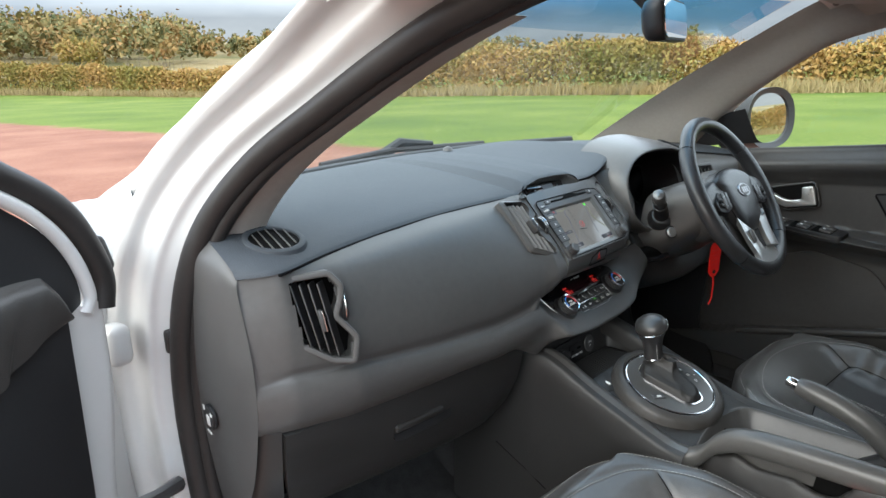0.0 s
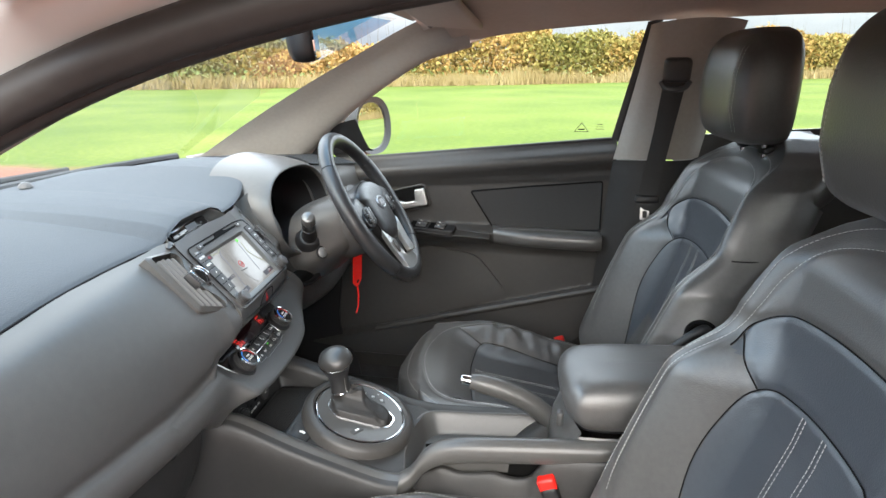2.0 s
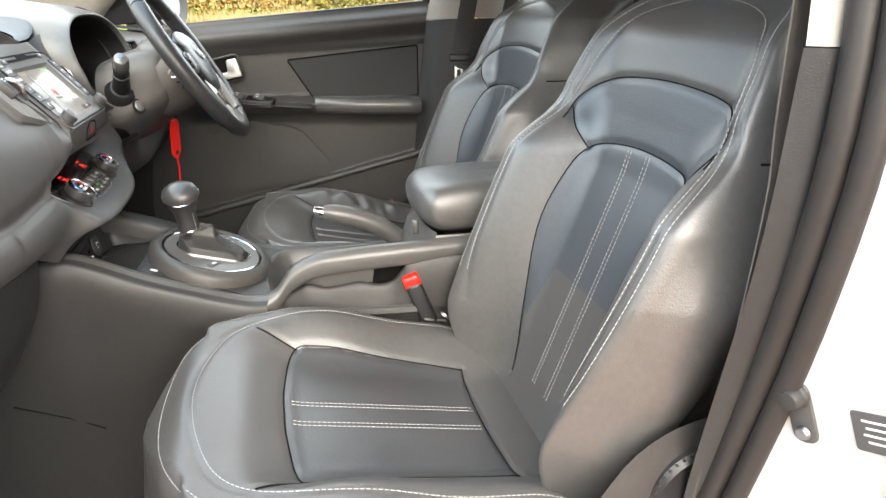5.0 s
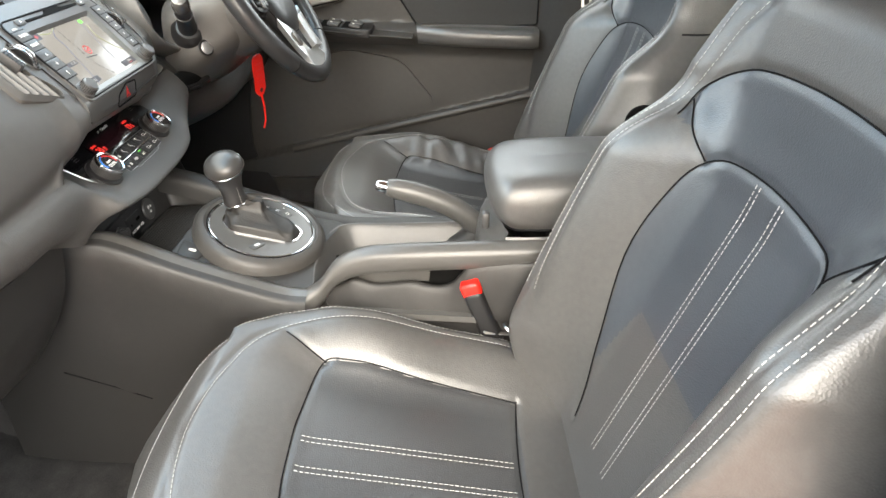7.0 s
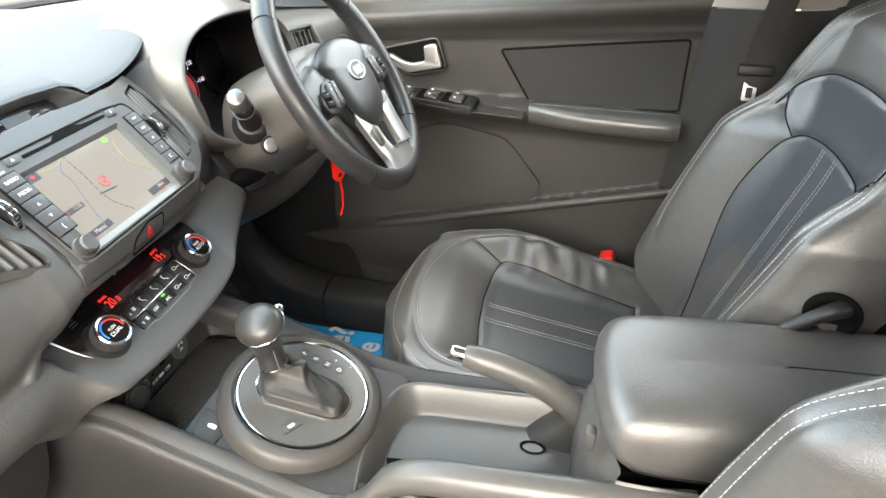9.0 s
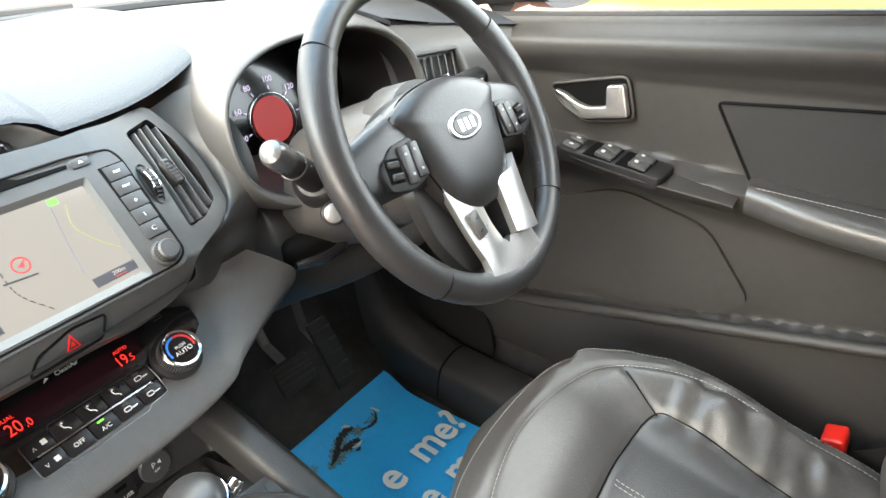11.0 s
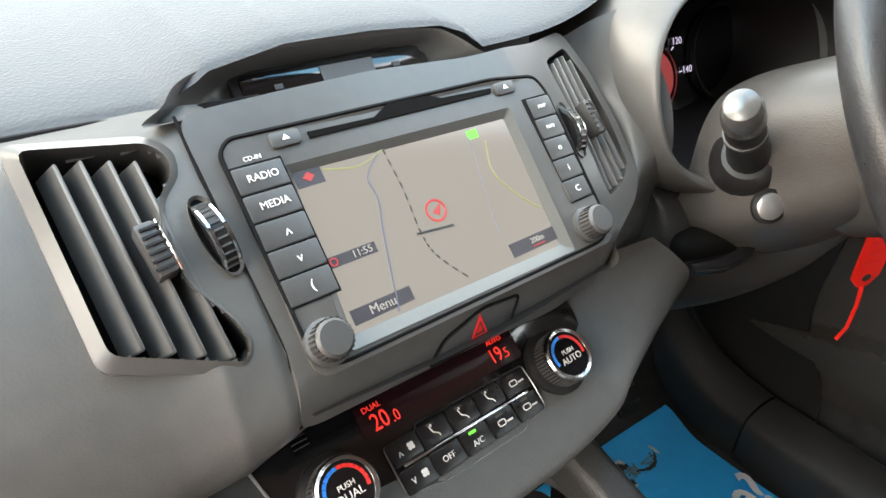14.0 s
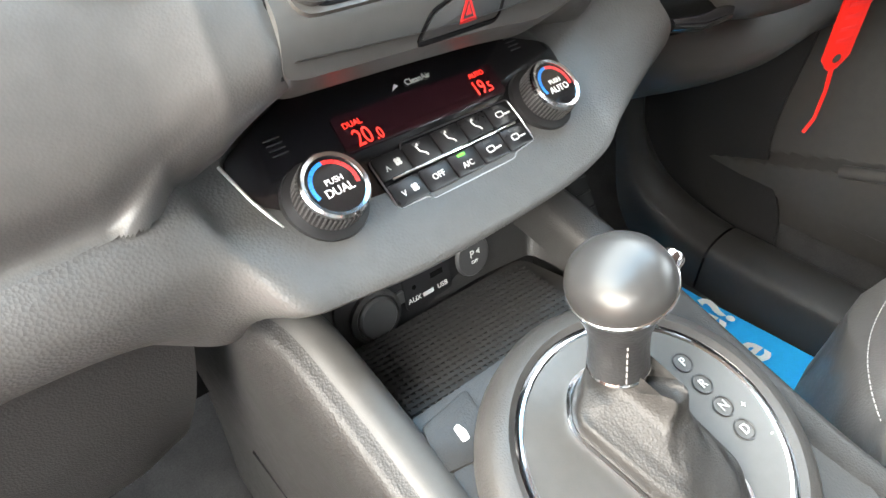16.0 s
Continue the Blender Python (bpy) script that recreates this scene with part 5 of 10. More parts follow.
# dash below the hood, by the driver's knees, and the far corner with its vent
KN = [[(0.205, 0.655, 1.01), (0.210, 0.67, 0.97), (0.215, 0.655, 0.955), (0.30, 0.66, 0.95), (0.42, 0.66, 0.95), (0.53, 0.655, 0.96), (0.62, 0.65, 0.985), (0.735, 0.63, 1.0)],
      [(0.19, 0.650, 0.95), (0.205, 0.640, 0.93), (0.225, 0.630, 0.925), (0.30, 0.64, 0.92), (0.42, 0.64, 0.92), (0.53, 0.64, 0.92), (0.62, 0.635, 0.93), (0.735, 0.62, 0.94)],
      [(0.16, 0.640, 0.905), (0.19, 0.630, 0.893), (0.220, 0.622, 0.886), (0.30, 0.63, 0.87), (0.42, 0.64, 0.87), (0.53, 0.63, 0.87), (0.62, 0.625, 0.87), (0.735, 0.62, 0.88)],
      [(0.12, 0.640, 0.865), (0.16, 0.638, 0.855), (0.20, 0.632, 0.842), (0.30, 0.628, 0.812), (0.42, 0.622, 0.806), (0.53, 0.630, 0.812), (0.62, 0.640, 0.82), (0.735, 0.64, 0.83)],
      [(0.09, 0.66, 0.80), (0.14, 0.68, 0.79), (0.20, 0.70, 0.78), (0.30, 0.72, 0.77), (0.42, 0.73, 0.76), (0.53, 0.72, 0.76), (0.62, 0.71, 0.76), (0.735, 0.70, 0.77)],
      [(0.09, 0.80, 0.74), (0.14, 0.85, 0.73), (0.20, 0.88, 0.72), (0.30, 0.9, 0.71), (0.42, 0.9, 0.70), (0.53, 0.9, 0.70), (0.62, 0.9, 0.70), (0.735, 0.9, 0.72)]]
part("knee_panel", loft(KN, 42, 34), M_lower, dash, "dark grey panel above the driver's knees")
FC = [[(0.470, 0.745, 1.103), (0.58, 0.715, 1.092), (0.64, 0.69, 1.086), (0.735, 0.65, 1.075)], [(0.470, 0.700, 1.072), (0.58, 0.675, 1.065), (0.64, 0.660, 1.06), (0.735, 0.635, 1.05)], [(0.470, 0.675, 1.01), (0.58, 0.660, 1.01), (0.64, 0.650, 1.01), (0.735, 0.630, 1.01)], [(0.470, 0.665, 0.955), (0.58, 0.655, 0.96), (0.64, 0.65, 0.965), (0.735, 0.63, 0.98)]]
part("corner_panel", loft(FC, 20, 20), M_fascia, dash)
dv = plane_of((0.556, 0.668, 1.015), (1, -0.25, 0), (0, 0.30, 0.95))
DO = [(-0.040, 0.045), (0.030, 0.045), (0.045, 0.0), (0.030, -0.045), (-0.030, -0.045), (-0.045, 0.0)]
vent("driver_vent", dv @ pose(0, 0, 0.012), [(a * 1.15, b * 1.12) for a, b in DO], DO, [((-0.024 + 0.013 * k, 0.040), (-0.024 + 0.013 * k, -0.040)) for k in range(5)], 30, (0.0, 0.0), None, 0.022)


# ---- centre stack: radio, climate panel ----
def mm(pts):
    return [(a / 1000, b / 1000) for a, b in pts]


def on(m, a, b, h=0.0, rz=0):
    return m @ pose(a / 1000, b / 1000, h / 1000, 0, 0, rz)


stack = part("centre_surround", bmesh.new(), M_stack, dash, "dark grey centre stack surround")
# the surround, a bowed plate from vent to vent
surround = round_poly(mm([(-117, 86), (-60, 88), (0, 89), (70, 85), (132, 88), (184, 100), (203, 66), (208, 26), (202, -20), (172, -40), (124, -58), (104, -78), (60, -84), (17, -81), (-39, -79), (-108, -77), (-118, -75), (-113, -40), (-115, 21)]), 0.012, 5)


def bow(bm, k=0.55):
    """Bends the surround's wings back from the middle."""
    inv = C.inverted()
    for v in bm.verts:
        p = inv @ v.co
        a = max(0.0, p.x - 0.10)
        p.z -= k * a * (0.25 + a * 2.4)
        p.z -= 0.017 * (max(0.0, -0.054 - p.y) / 0.024) ** 1.6
        v.co = C @ p
    return bm


VR_O = mm([(133, 79), (178, 92), (196, 62), (201, 26), (194, -18), (166, -34), (130, -39), (136, 30)])
VR_I = mm([(140, 74), (175, 85), (189, 58), (194, 26), (187, -13), (162, -27), (137, -32), (142, 30)])


def stack_sheet():
    """A fine sheet over the surround, with the vents cut out."""
    xs = np.linspace(-0.122, 0.212, 168)
    ys = np.linspace(-0.098, 0.104, 100)
    bm = bmesh.new()
    vs = [[bm.verts.new((x, y, 0)) for y in ys] for x in xs]
    for i in range(167):
        for j in range(99):
            cx, cy = (xs[i] + xs[i + 1]) / 2, (ys[j] + ys[j + 1]) / 2
            if not in_poly(cx, cy, surround) or in_poly(cx, cy, VR_I):
                continue
            if -0.104 < cx < 0.112 and -0.056 < cy < 0.058 and not (cx > 0.08 and cy < -0.05):
                continue
            bm.faces.new((vs[i][j], vs[i + 1][j], vs[i + 1][j + 1], vs[i][j + 1]))
    bmesh.ops.delete(bm, geom=[v for v in bm.verts if not v.link_faces], context="VERTS")
    # draw the stepped rim onto the true outlines
    lines = [surround + surround[:1], round_poly(VR_I, 0.004, 3) + round_poly(VR_I, 0.004, 3)[:1]]
    for v in bm.verts:
        if v.is_boundary:
            best = None
            for ln in lines:
                for p, q in zip(ln, ln[1:]):
                    a, d = Vector((*p, 0)), Vector((q[0] - p[0], q[1] - p[1], 0))
                    t = min(1, max(0, (v.co - a).dot(d) / max(1e-12, d.length_squared)))
                    g = a + d * t
                    if best is None or (g - v.co).length < (best - v.co).length:
                        best = g
            if (best - v.co).length < 0.0042:
                v.co = best
    r = bmesh.ops.extrude_face_region(bm, geom=bm.faces[:])
    bmesh.ops.translate(bm, verts=[v for v in r["geom"] if isinstance(v, bmesh.types.BMVert)], vec=(0, 0, -0.02))
    bmesh.ops.recalc_face_normals(bm, faces=bm.faces[:])
    bm.transform(C @ pose(0, 0, 0.0015))
    return bow(bm)


bmx = stack_sheet()
finish(bmx)
bmx.to_mesh(stack.data)
bmx.free()
# joint lines where the stack meets the fascia and below the screen
part("joint", bow(tube([C @ Vector((a / 1000, b / 1000, 0.0005)) for a, b in ((-117, 86), (-117, 53), (-115, 21), (-114, -9), (-113, -40), (-118, -75))], 0.0009, 6)), M_groove, stack)


def stack_vent(name, o, i, tops, bots, tab, wheel):
    v = part(name, bow(ring_plate(round_poly(o, 0.006, 3), round_poly(i, 0.005, 3), 0.030, C @ pose(0, 0, -0.003), 0.0045)), M_stack, dash, "air vent with dark upright slats")
    # plate behind the slats, its shade put in as near-black
    part("throat", bow(slab(round_poly(i, 0.005, 3), 0.003, C @ pose(0, 0, -0.030))), M_shade, v)
    for a, b in zip(tops, bots):
        p0, p1 = Vector((a[0] / 1000, a[1] / 1000, 0)), Vector((b[0] / 1000, b[1] / 1000, 0))
        mid = (p0 + p1) / 2
        ang = math.degrees(math.atan2(p1.y - p0.y, p1.x - p0.x)) - 90
        bmx = rbox((0.0022, (p1 - p0).length, 0.017), 0.0008, pose(mid.x, mid.y, -0.007, 0, 0, ang) @ pose(0, 0, 0, 0, -28, 0), 1)
        bmx.transform(C)
        part("slat", bow(bmx), M_slat, v)
    tb = part("slider_tab", bow(rbox((0.0095, 0.026, 0.014), 0.002, C @ pose(tab[0] / 1000, tab[1] / 1000, 0.002, 0, 0, 6), 2)), M_key, v)
    for k in range(6):
        part("ridge", bow(rbox((0.0085, 0.0012, 0.0012), 0, C @ pose(tab[0] / 1000, tab[1] / 1000 + (k - 2.5) * 0.0038, 0.0095, 0, 0, 6))), M_black, tb)
    part("tab_edge", bow(rbox((0.0016, 0.026, 0.015), 0.0006, C @ pose(tab[0] / 1000 + 0.0052, tab[1] / 1000, 0.002, 0, 0, 6), 1)), M_chrome, tb)
    slot = C @ pose(wheel[0] / 1000, wheel[1] / 1000, 0.0030, 0, 0, wheel[2])
    el = [(0.0062 * math.copysign(abs(math.cos(q)) ** 0.8, math.cos(q)), 0.0195 * math.sin(q)) for q in np.linspace(0, 2 * math.pi, 29)[:-1]]
    sr = part("wheel_slot", bow(ring_plate([(a * 1.2, b * 1.08) for a, b in el], el, 0.006, slot, -0.002)), M_stack, v)
    part("slot_floor", bow(slab(el, 0.001, slot @ pose(0, 0, -0.0022))), M_shade, sr)
    wm = slot @ pose(0, 0, -0.0105, 0, 90, 0)
    wh = part("thumbwheel", bow(lathe([(0, 0.0036), (0.0175, 0.0036), (0.0185, 0.0028), (0.0185, -0.0028), (0.0175, -0.0036), (0, -0.0036)], 36, wm)), M_black, v)
    for k in (-0.0036, 0.0036):
        part("wheel_edge", bow(lathe([(0.0170, k - 0.0010), (0.0196, k - 0.0007), (0.0196, k + 0.0007), (0.0170, k + 0.0010)], 36, wm)), M_chrome, wh)
    for q in range(30):
        z = 2 * math.pi * q / 30
        part("knurl", bow(rbox((0.0010, 0.0010, 0.0054), 0, wm @ pose(0.0187 * math.cos(z), 0.0187 * math.sin(z), 0))), M_key, wh)
    return v


stack_vent("centre_vent", VL_O, VL_I, [(-176, 76), (-166, 75), (-155, 72), (-145, 69)], [(-172, -14), (-161, -20), (-150, -26), (-139, -32)], (-149, 25), (-122, 24, 7))
stack_vent("centre_vent", VR_O, VR_I, [(147, 73), (156, 77), (166, 79), (176, 76)], [(142, -28), (154, -27), (166, -24), (178, -17)], (157, 25), (129, 20, -4))

# display tray on the top, in its own shallow well
tray = thing("information_display", (-0.02, 0.72, 1.07), "dark recessed clock display on the dashboard top", "display")
MOUTH = [(-0.126, 0.084), *[(a, b - 0.001) for a, b in TRAY_TOP[1:-1]], (0.086, 0.082), (0.040, 0.0865), (-0.040, 0.0880)]
MC = (-0.018, 0.0985)


def mouth_ring(sx, sy, dz, up):
    return [C @ Vector((MC[0] + (a - MC[0]) * sx, MC[1] + (b - MC[1]) * sy + up, dz)) for a, b in MOUTH]


part("well", loft([mouth_ring(1.015, 1.06, 0.0005, 0), mouth_ring(0.985, 0.94, -0.002, 0), mouth_ring(0.93, 0.86, -0.008, 0.001), mouth_ring(0.84, 0.78, -0.016, 0.002), mouth_ring(0.74, 0.66, -0.021, 0.003), mouth_ring(0.4, 0.3, -0.022, 0.003), mouth_ring(0.02, 0.02, -0.022, 0.003)], 66, 24, True), M_fascia, tray)
TD = C @ pose(-0.012, 0.1005, -0.0165, 8)
part("screen_frame", slab(round_poly(rect(0.132, 0.021), 0.006), 0.004, TD @ pose(0, 0, -0.001), 0.001), M_black, tray)
part("screen", slab(round_poly(rect(0.122, 0.016), 0.004), 0.003, TD @ pose(0, 0, 0.0008), 0.0006), M_gloss, tray)
part("readout", slab(rect(0.036, 0.010), 0.0004, TD @ pose(0.006, 0, 0.0014)), glow("dim_readout", (0.16, 0.19, 0.23), 0.12), tray)
for k in (-0.040, 0.040):
    part("symbol", slab(rect(0.005, 0.003), 0.0004, TD @ pose(k, -0.002, 0.0014)), M_key, tray)

# radio and navigation unit
nav = thing("navigation_unit", C @ Vector((0, -0.05, -0.02)), "grey radio and navigation unit with a lit map screen", "car radio")
NO = round_poly(mm([(-104, 66), (-86, 69), (94, 64), (116, 55), (113, -52), (101, -61), (-92, -58), (-106, -50)]), 0.009, 4)
SO = mm([(-78, 47), (79, 45), (76, -55), (-85, -52)])
SI = mm([(-74, 43), (74, 40), (70, -48), (-80, -45)])
body_bm = ring_plate(round_poly(mm([(-104, 66), (116, 60), (112, -60), (-106, -58)]), 0.010, 4), round_poly(SO, 0.003, 4), 0.016, C @ pose(0, 0, 0.004))
part("body", body_bm, M_stack, nav)
part("back", slab(NO, 0.004, C @ pose(0, 0, -0.010)), M_black, nav)
part("screen_frame", ring_plate(round_poly(SO, 0.002, 3), round_poly(SI, 0.002, 3), 0.008, C @ pose(0, 0, 0.0045), -0.004), mat("grey_bevel", (0.10, 0.10, 0.095), 0.36, vary=0.05, vscale=20), nav, "satin grey bevel round the screen")
M_map = glow("lit_map_screen", (0.455, 0.445, 0.43), 0.185)
M_map.node_tree.nodes["Principled BSDF"].inputs["Roughness"].default_value = 0.12
scrn = part("screen", slab(SI, 0.002, C @ pose(0, 0, 0.0003)), M_map, nav, "lit screen with a pale map")
M_ink = glow("map_ink", (0.03, 0.03, 0.03), 0.1)
M_river = glow("map_water_line", (0.20, 0.24, 0.42), 0.16)
M_roadl = glow("map_road_line", (0.40, 0.45, 0.16), 0.2)
M_box = glow("map_menu_box", (0.06, 0.06, 0.09), 0.15)
M_mapw = glow("map_menu_text", (0.6, 0.6, 0.6), 0.2)
M_arrow = glow("map_arrow", (0.62, 0.04, 0.04), 0.25)
RAILWAY = curve([(-18, 43, 0), (-17, 16, 0), (-18.5, -10, 0), (-15, -25, 0), (-1, -44.5, 0)], 31)
for k in range(15):
    a, b = RAILWAY[2 * k][:2], RAILWAY[2 * k + 1][:2]
    mid, d = (a + b) / 2, b - a
    part("railway_dash", rbox((0.0009, np.hypot(*d) / 1000 * 1.15, 0.0003), 0, on(C, mid[0], mid[1], 0.6, math.degrees(math.atan2(d[1], d[0])) - 90)), M_ink, scrn)


def map_line(name, pts, r, material):
    part(name, tube([C @ Vector((p[0] / 1000, p[1] / 1000, 0.0005)) for p in curve([(*q, 0) for q in pts], 24)], r, 4), material, scrn)


map_line("river_line", [(-20, 42.5), (-34, 30), (-34, 16), (-40, -3), (-51, -44)], 0.0005, M_river)
map_line("river_line", [(42, 38), (39, 20), (34.5, -2), (31, -28)], 0.0004, M_river)
map_line("road_line", [(52, 30), (47, 10), (56, -8), (69, -22)], 0.0005, M_roadl)
map_line("road_line", [(-57, 40.5), (-36, 37), (-18, 42.5)], 0.0006, M_roadl)
part("position_ring", lathe([(0.0055, 0.0), (0.0058, 0.0006), (0.0068, 0.0006), (0.0070, 0.0)], 24, on(C, -3, -0.5, 0.4)), M_arrow, scrn)
part("position_arrow", slab([(-0.003, -0.0005), (0.0045, 0.0035), (0.001, -0.0035)], 0.0004, on(C, -3, -0.5, 0.9)), M_arrow, scrn)
part("place_bar", rbox((0.025, 0.0015, 0.0003), 0, on(C, -9, -10.8, 0.9, -6)), M_ink, scrn)
for x, y, w, h in ((-66, 39, 16, 10), (-63, -7.5, 31, 6), (-58, -37.5, 37, 8), (52, -39.5, 38, 8.5)):
    part("menu_box", slab(rect(w / 1000, h / 1000), 0.0003, on(C, x, y, 0.7)), M_box, scrn)
writing("menu_text", "Menu", 0.0072, on(C, -58, -37.5, 1.0), M_mapw, scrn)
writing("clock_text", "11:55", 0.0056, on(C, -56, -7.5, 1.0), M_mapw, scrn)
part("clock_mark", lathe([(0.0016, 0.0), (0.0017, 0.0003), (0.0023, 0.0003), (0.0024, 0.0)], 14, on(C, -73, -7.5, 0.9)), M_arrow, scrn)
part("compass_mark", slab([(-0.0035, 0), (0, 0.0028), (0.0035, 0), (0, -0.0028)], 0.0003, on(C, -66, 39, 1.0)), M_arrow, scrn)
writing("scale_text", "200m", 0.0050, on(C, 55, -38.6, 1.0), M_mapw, scrn)
part("scale_bar", rbox((0.010, 0.0008, 0.0003), 0, on(C, 55, -42, 1.0)), M_arrow, scrn)
part("map_shield", slab(rect(0.008, 0.0055), 0.0003, on(C, 45, 36, 0.7)), M_green, scrn)
# keys down both sides
part("unit_gap", tube([C @ Vector((a, b, 0.0038)) for a, b in round_poly(mm([(-105.5, 61), (-99, 67.5), (76, 66), (111, 61.5), (115.5, 50), (113, -49), (101, -57), (-94, -55), (-104, -47)]), 0.008, 4)], 0.0012, 5, True), M_groove, nav)
part("key_bed", slab(rect(0.0280, 0.0750, -0.091, 0.0150), 0.0006, C @ pose(0, 0, 0.0046)), M_groove, nav)
part("key_bed", slab(rect(0.0225, 0.0750, 0.1028, 0.0100), 0.0006, C @ pose(0, 0, 0.0046)), M_groove, nav)
writing("print", "CD-IN", 0.0034, on(C, -91, 55, 4.4), M_mark, nav)
for k, (tx, sz) in enumerate([("RADIO", 5.4), ("MEDIA", 5.4), ("^", 8), ("v", 7), ("(", 7)]):
    y = 44.5 - 14.8 * k
    b = part("key", slab(round_poly(rect(0.0265, 0.0138), 0.0012, 3), 0.010, on(C, -91, y, 5.2), 0.0007), M_key, nav)
    writing("key_text", tx, sz / 1000, on(C, -90, y - (2.4 if tx == "^" else 0), 5.6), M_mark, b)
for k, (tx, sz) in enumerate([("MAP", 3.6), ("NAV", 3.6), ("o", 6), ("i", 6), ("C", 6)]):
    b = part("key", slab(round_poly(rect(0.0205, 0.0138), 0.0012, 3), 0.010, on(C, 104.6 - 0.9 * k, 39.5 - 14.8 * k, 5.2), 0.0007), M_key, nav)
    writing("key_text", tx, sz / 1000, on(C, 104.6 - 0.9 * k, 39.5 - 14.8 * k, 5.6), M_mark, b)
for kx, ky in ((-95, -43), (95, -44)):
    kb = part("knob", lathe([(0, 0.0150), (0.0080, 0.0147), (0.0095, 0.0130), (0.0100, 0.004), (0.0118, 0.003), (0.0118, 0.0)], 32, on(C, kx, ky, 4)), M_key, nav, "ribbed grey rotary knob")
    for j in range(24):
        a = 2 * math.pi * j / 24
        part("rib", rbox((0.0008, 0.0008, 0.010), 0, on(C, kx + 9.8 * math.cos(a), ky + 9.8 * math.sin(a), 11.5)), M_black, kb)
sl = part("disc_slot", slab(mm([(-58, 61), (-17, 60), (-5, 66), (24, 65), (32, 61.5), (71, 60), (70, 57), (-58, 57.5)]), 0.003, C @ pose(0, 0, 0.0052)), M_shade, nav, "dark disc slot")
for x, y in ((-71, 60.5), (82, 58)):
    b = part("key", slab(round_poly(rect(0.017, 0.0085), 0.003, 3), 0.006, on(C, x, y, 6.0), 0.0008), M_key, nav)
    part("symbol", slab([(-0.0022, -0.001), (0.0022, -0.001), (0, 0.002)], 0.0003, on(C, x, y, 6.4)), M_mark, b)
part("print", slab(round_poly(rect(0.020, 0.0030), 0.0010, 2), 0.0003, on(C, -82, 73, 0.9)), M_mark, nav)
part("print_bar", slab(rect(0.020, 0.002), 0.0003, on(C, 80, 69, 0.8)), M_mark, nav)

# hazard switch in the lip under the screen
hz = thing("hazard_switch", C @ Vector((-0.01, -0.075, 0)), "grey hazard warning switch with a red triangle", "switch")
part("key", bow(slab(round_poly(mm([(-40, -78), (-30, -69), (-2, -63), (25, -65), (18, -78)]), 0.004, 3), 0.006, C @ pose(0, 0, 0.0024), 0.0012)), M_key, hz)
part("key_gap", bow(tube([C @ Vector((a, b, 0.0022)) for a, b in round_poly(mm([(-41.5, -78.5), (-31, -68), (-2, -61.5), (26.5, -63.8), (19, -78.5)]), 0.004, 3)], 0.0010, 5, True)), M_groove, hz)
tri_o, tri_i = [(-0.0065, -0.0045), (0.0065, -0.0045), (0, 0.0075)], [(-0.0042, -0.003), (0.0042, -0.003), (0, 0.0044)]
part("triangle", bow(ring_plate(tri_o, tri_i, 0.0004, on(C, -5, -71.5, 3.0))), M_redprint, hz)
part("triangle", bow(slab([(-0.0022, -0.0018), (0.0022, -0.0018), (0, 0.0022)], 0.0004, on(C, -5, -71.5, 3.0))), M_redprint, hz)

# climate control panel
cp = thing("climate_panel", D @ Vector((0, -0.05, -0.02)), "gloss black climate control panel with red figures and two knobs", "climate control")
CO = mm([(-133, 16), (-127, -8), (-119, -34), (-106, -46), (-84, -52), (0, -59), (62, -58), (96, -53), (119, -38), (130, -4), (132, 14), (96, 30), (17, 42), (-73, 42), (-96, 34)])
face = part("face", slab(round_poly(CO, 0.010, 3), 0.012, D, 0.0015), M_gloss, cp)
part("edge_trim", tube([D @ Vector((a, b, 0.0008)) for a, b in mm([(-133, 15), (-128, -8), (-120, -33), (-107, -46), (-84, -52.5), (-40, -57), (0, -59), (62, -58), (96, -53), (119, -38)])], 0.0010, 6), M_satin, cp)
part("display_window", slab(round_poly(mm([(-63, 18), (68, 14), (66, -9), (-65, -6)]), 0.003, 3), 0.0006, D @ pose(0, 0, 0.0009)), mat("smoked_window", (0.018, 0.006, 0.008), 0.08, coat=0.5, vary=0.1), cp)
writing("figure", "20", 0.0155, on(D, -50.5, 0.2, 1.4), M_redled, cp, squeeze=0.8)
writing("figure", ".0", 0.0105, on(D, -40, -1.6, 1.4), M_redled, cp, squeeze=0.8)
writing("figure", "19", 0.0145, on(D, 46.5, 0.2, 1.4), M_redled, cp, squeeze=0.8)
writing("figure", ".5", 0.0100, on(D, 55, -1.4, 1.4), M_redled, cp, squeeze=0.8)
writing("word", "DUAL", 0.0052, on(D, -52, 10, 1.4), M_redled, cp)
writing("word", "AUTO", 0.0050, on(D, 51, 10, 1.4), M_redled, cp)
writing("print", "CleanAir", 0.0058, on(D, 8, 22, 0.8), M_mark, cp)
part("print_mark", slab([(-0.003, -0.001), (0.003, 0.001), (0.001, 0.003)], 0.0003, on(D, -11, 21, 0.8)), M_mark, cp)
for x0 in (-100, 92):
    for k in range(4):
        part("sensor_slit", rbox((0.010, 0.0007, 0.0004), 0, on(D, x0 + (6 if x0 > 0 else 0), 17 + 3.2 * k - (8 if x0 < 0 else 0), 0.8)), M_key, cp)
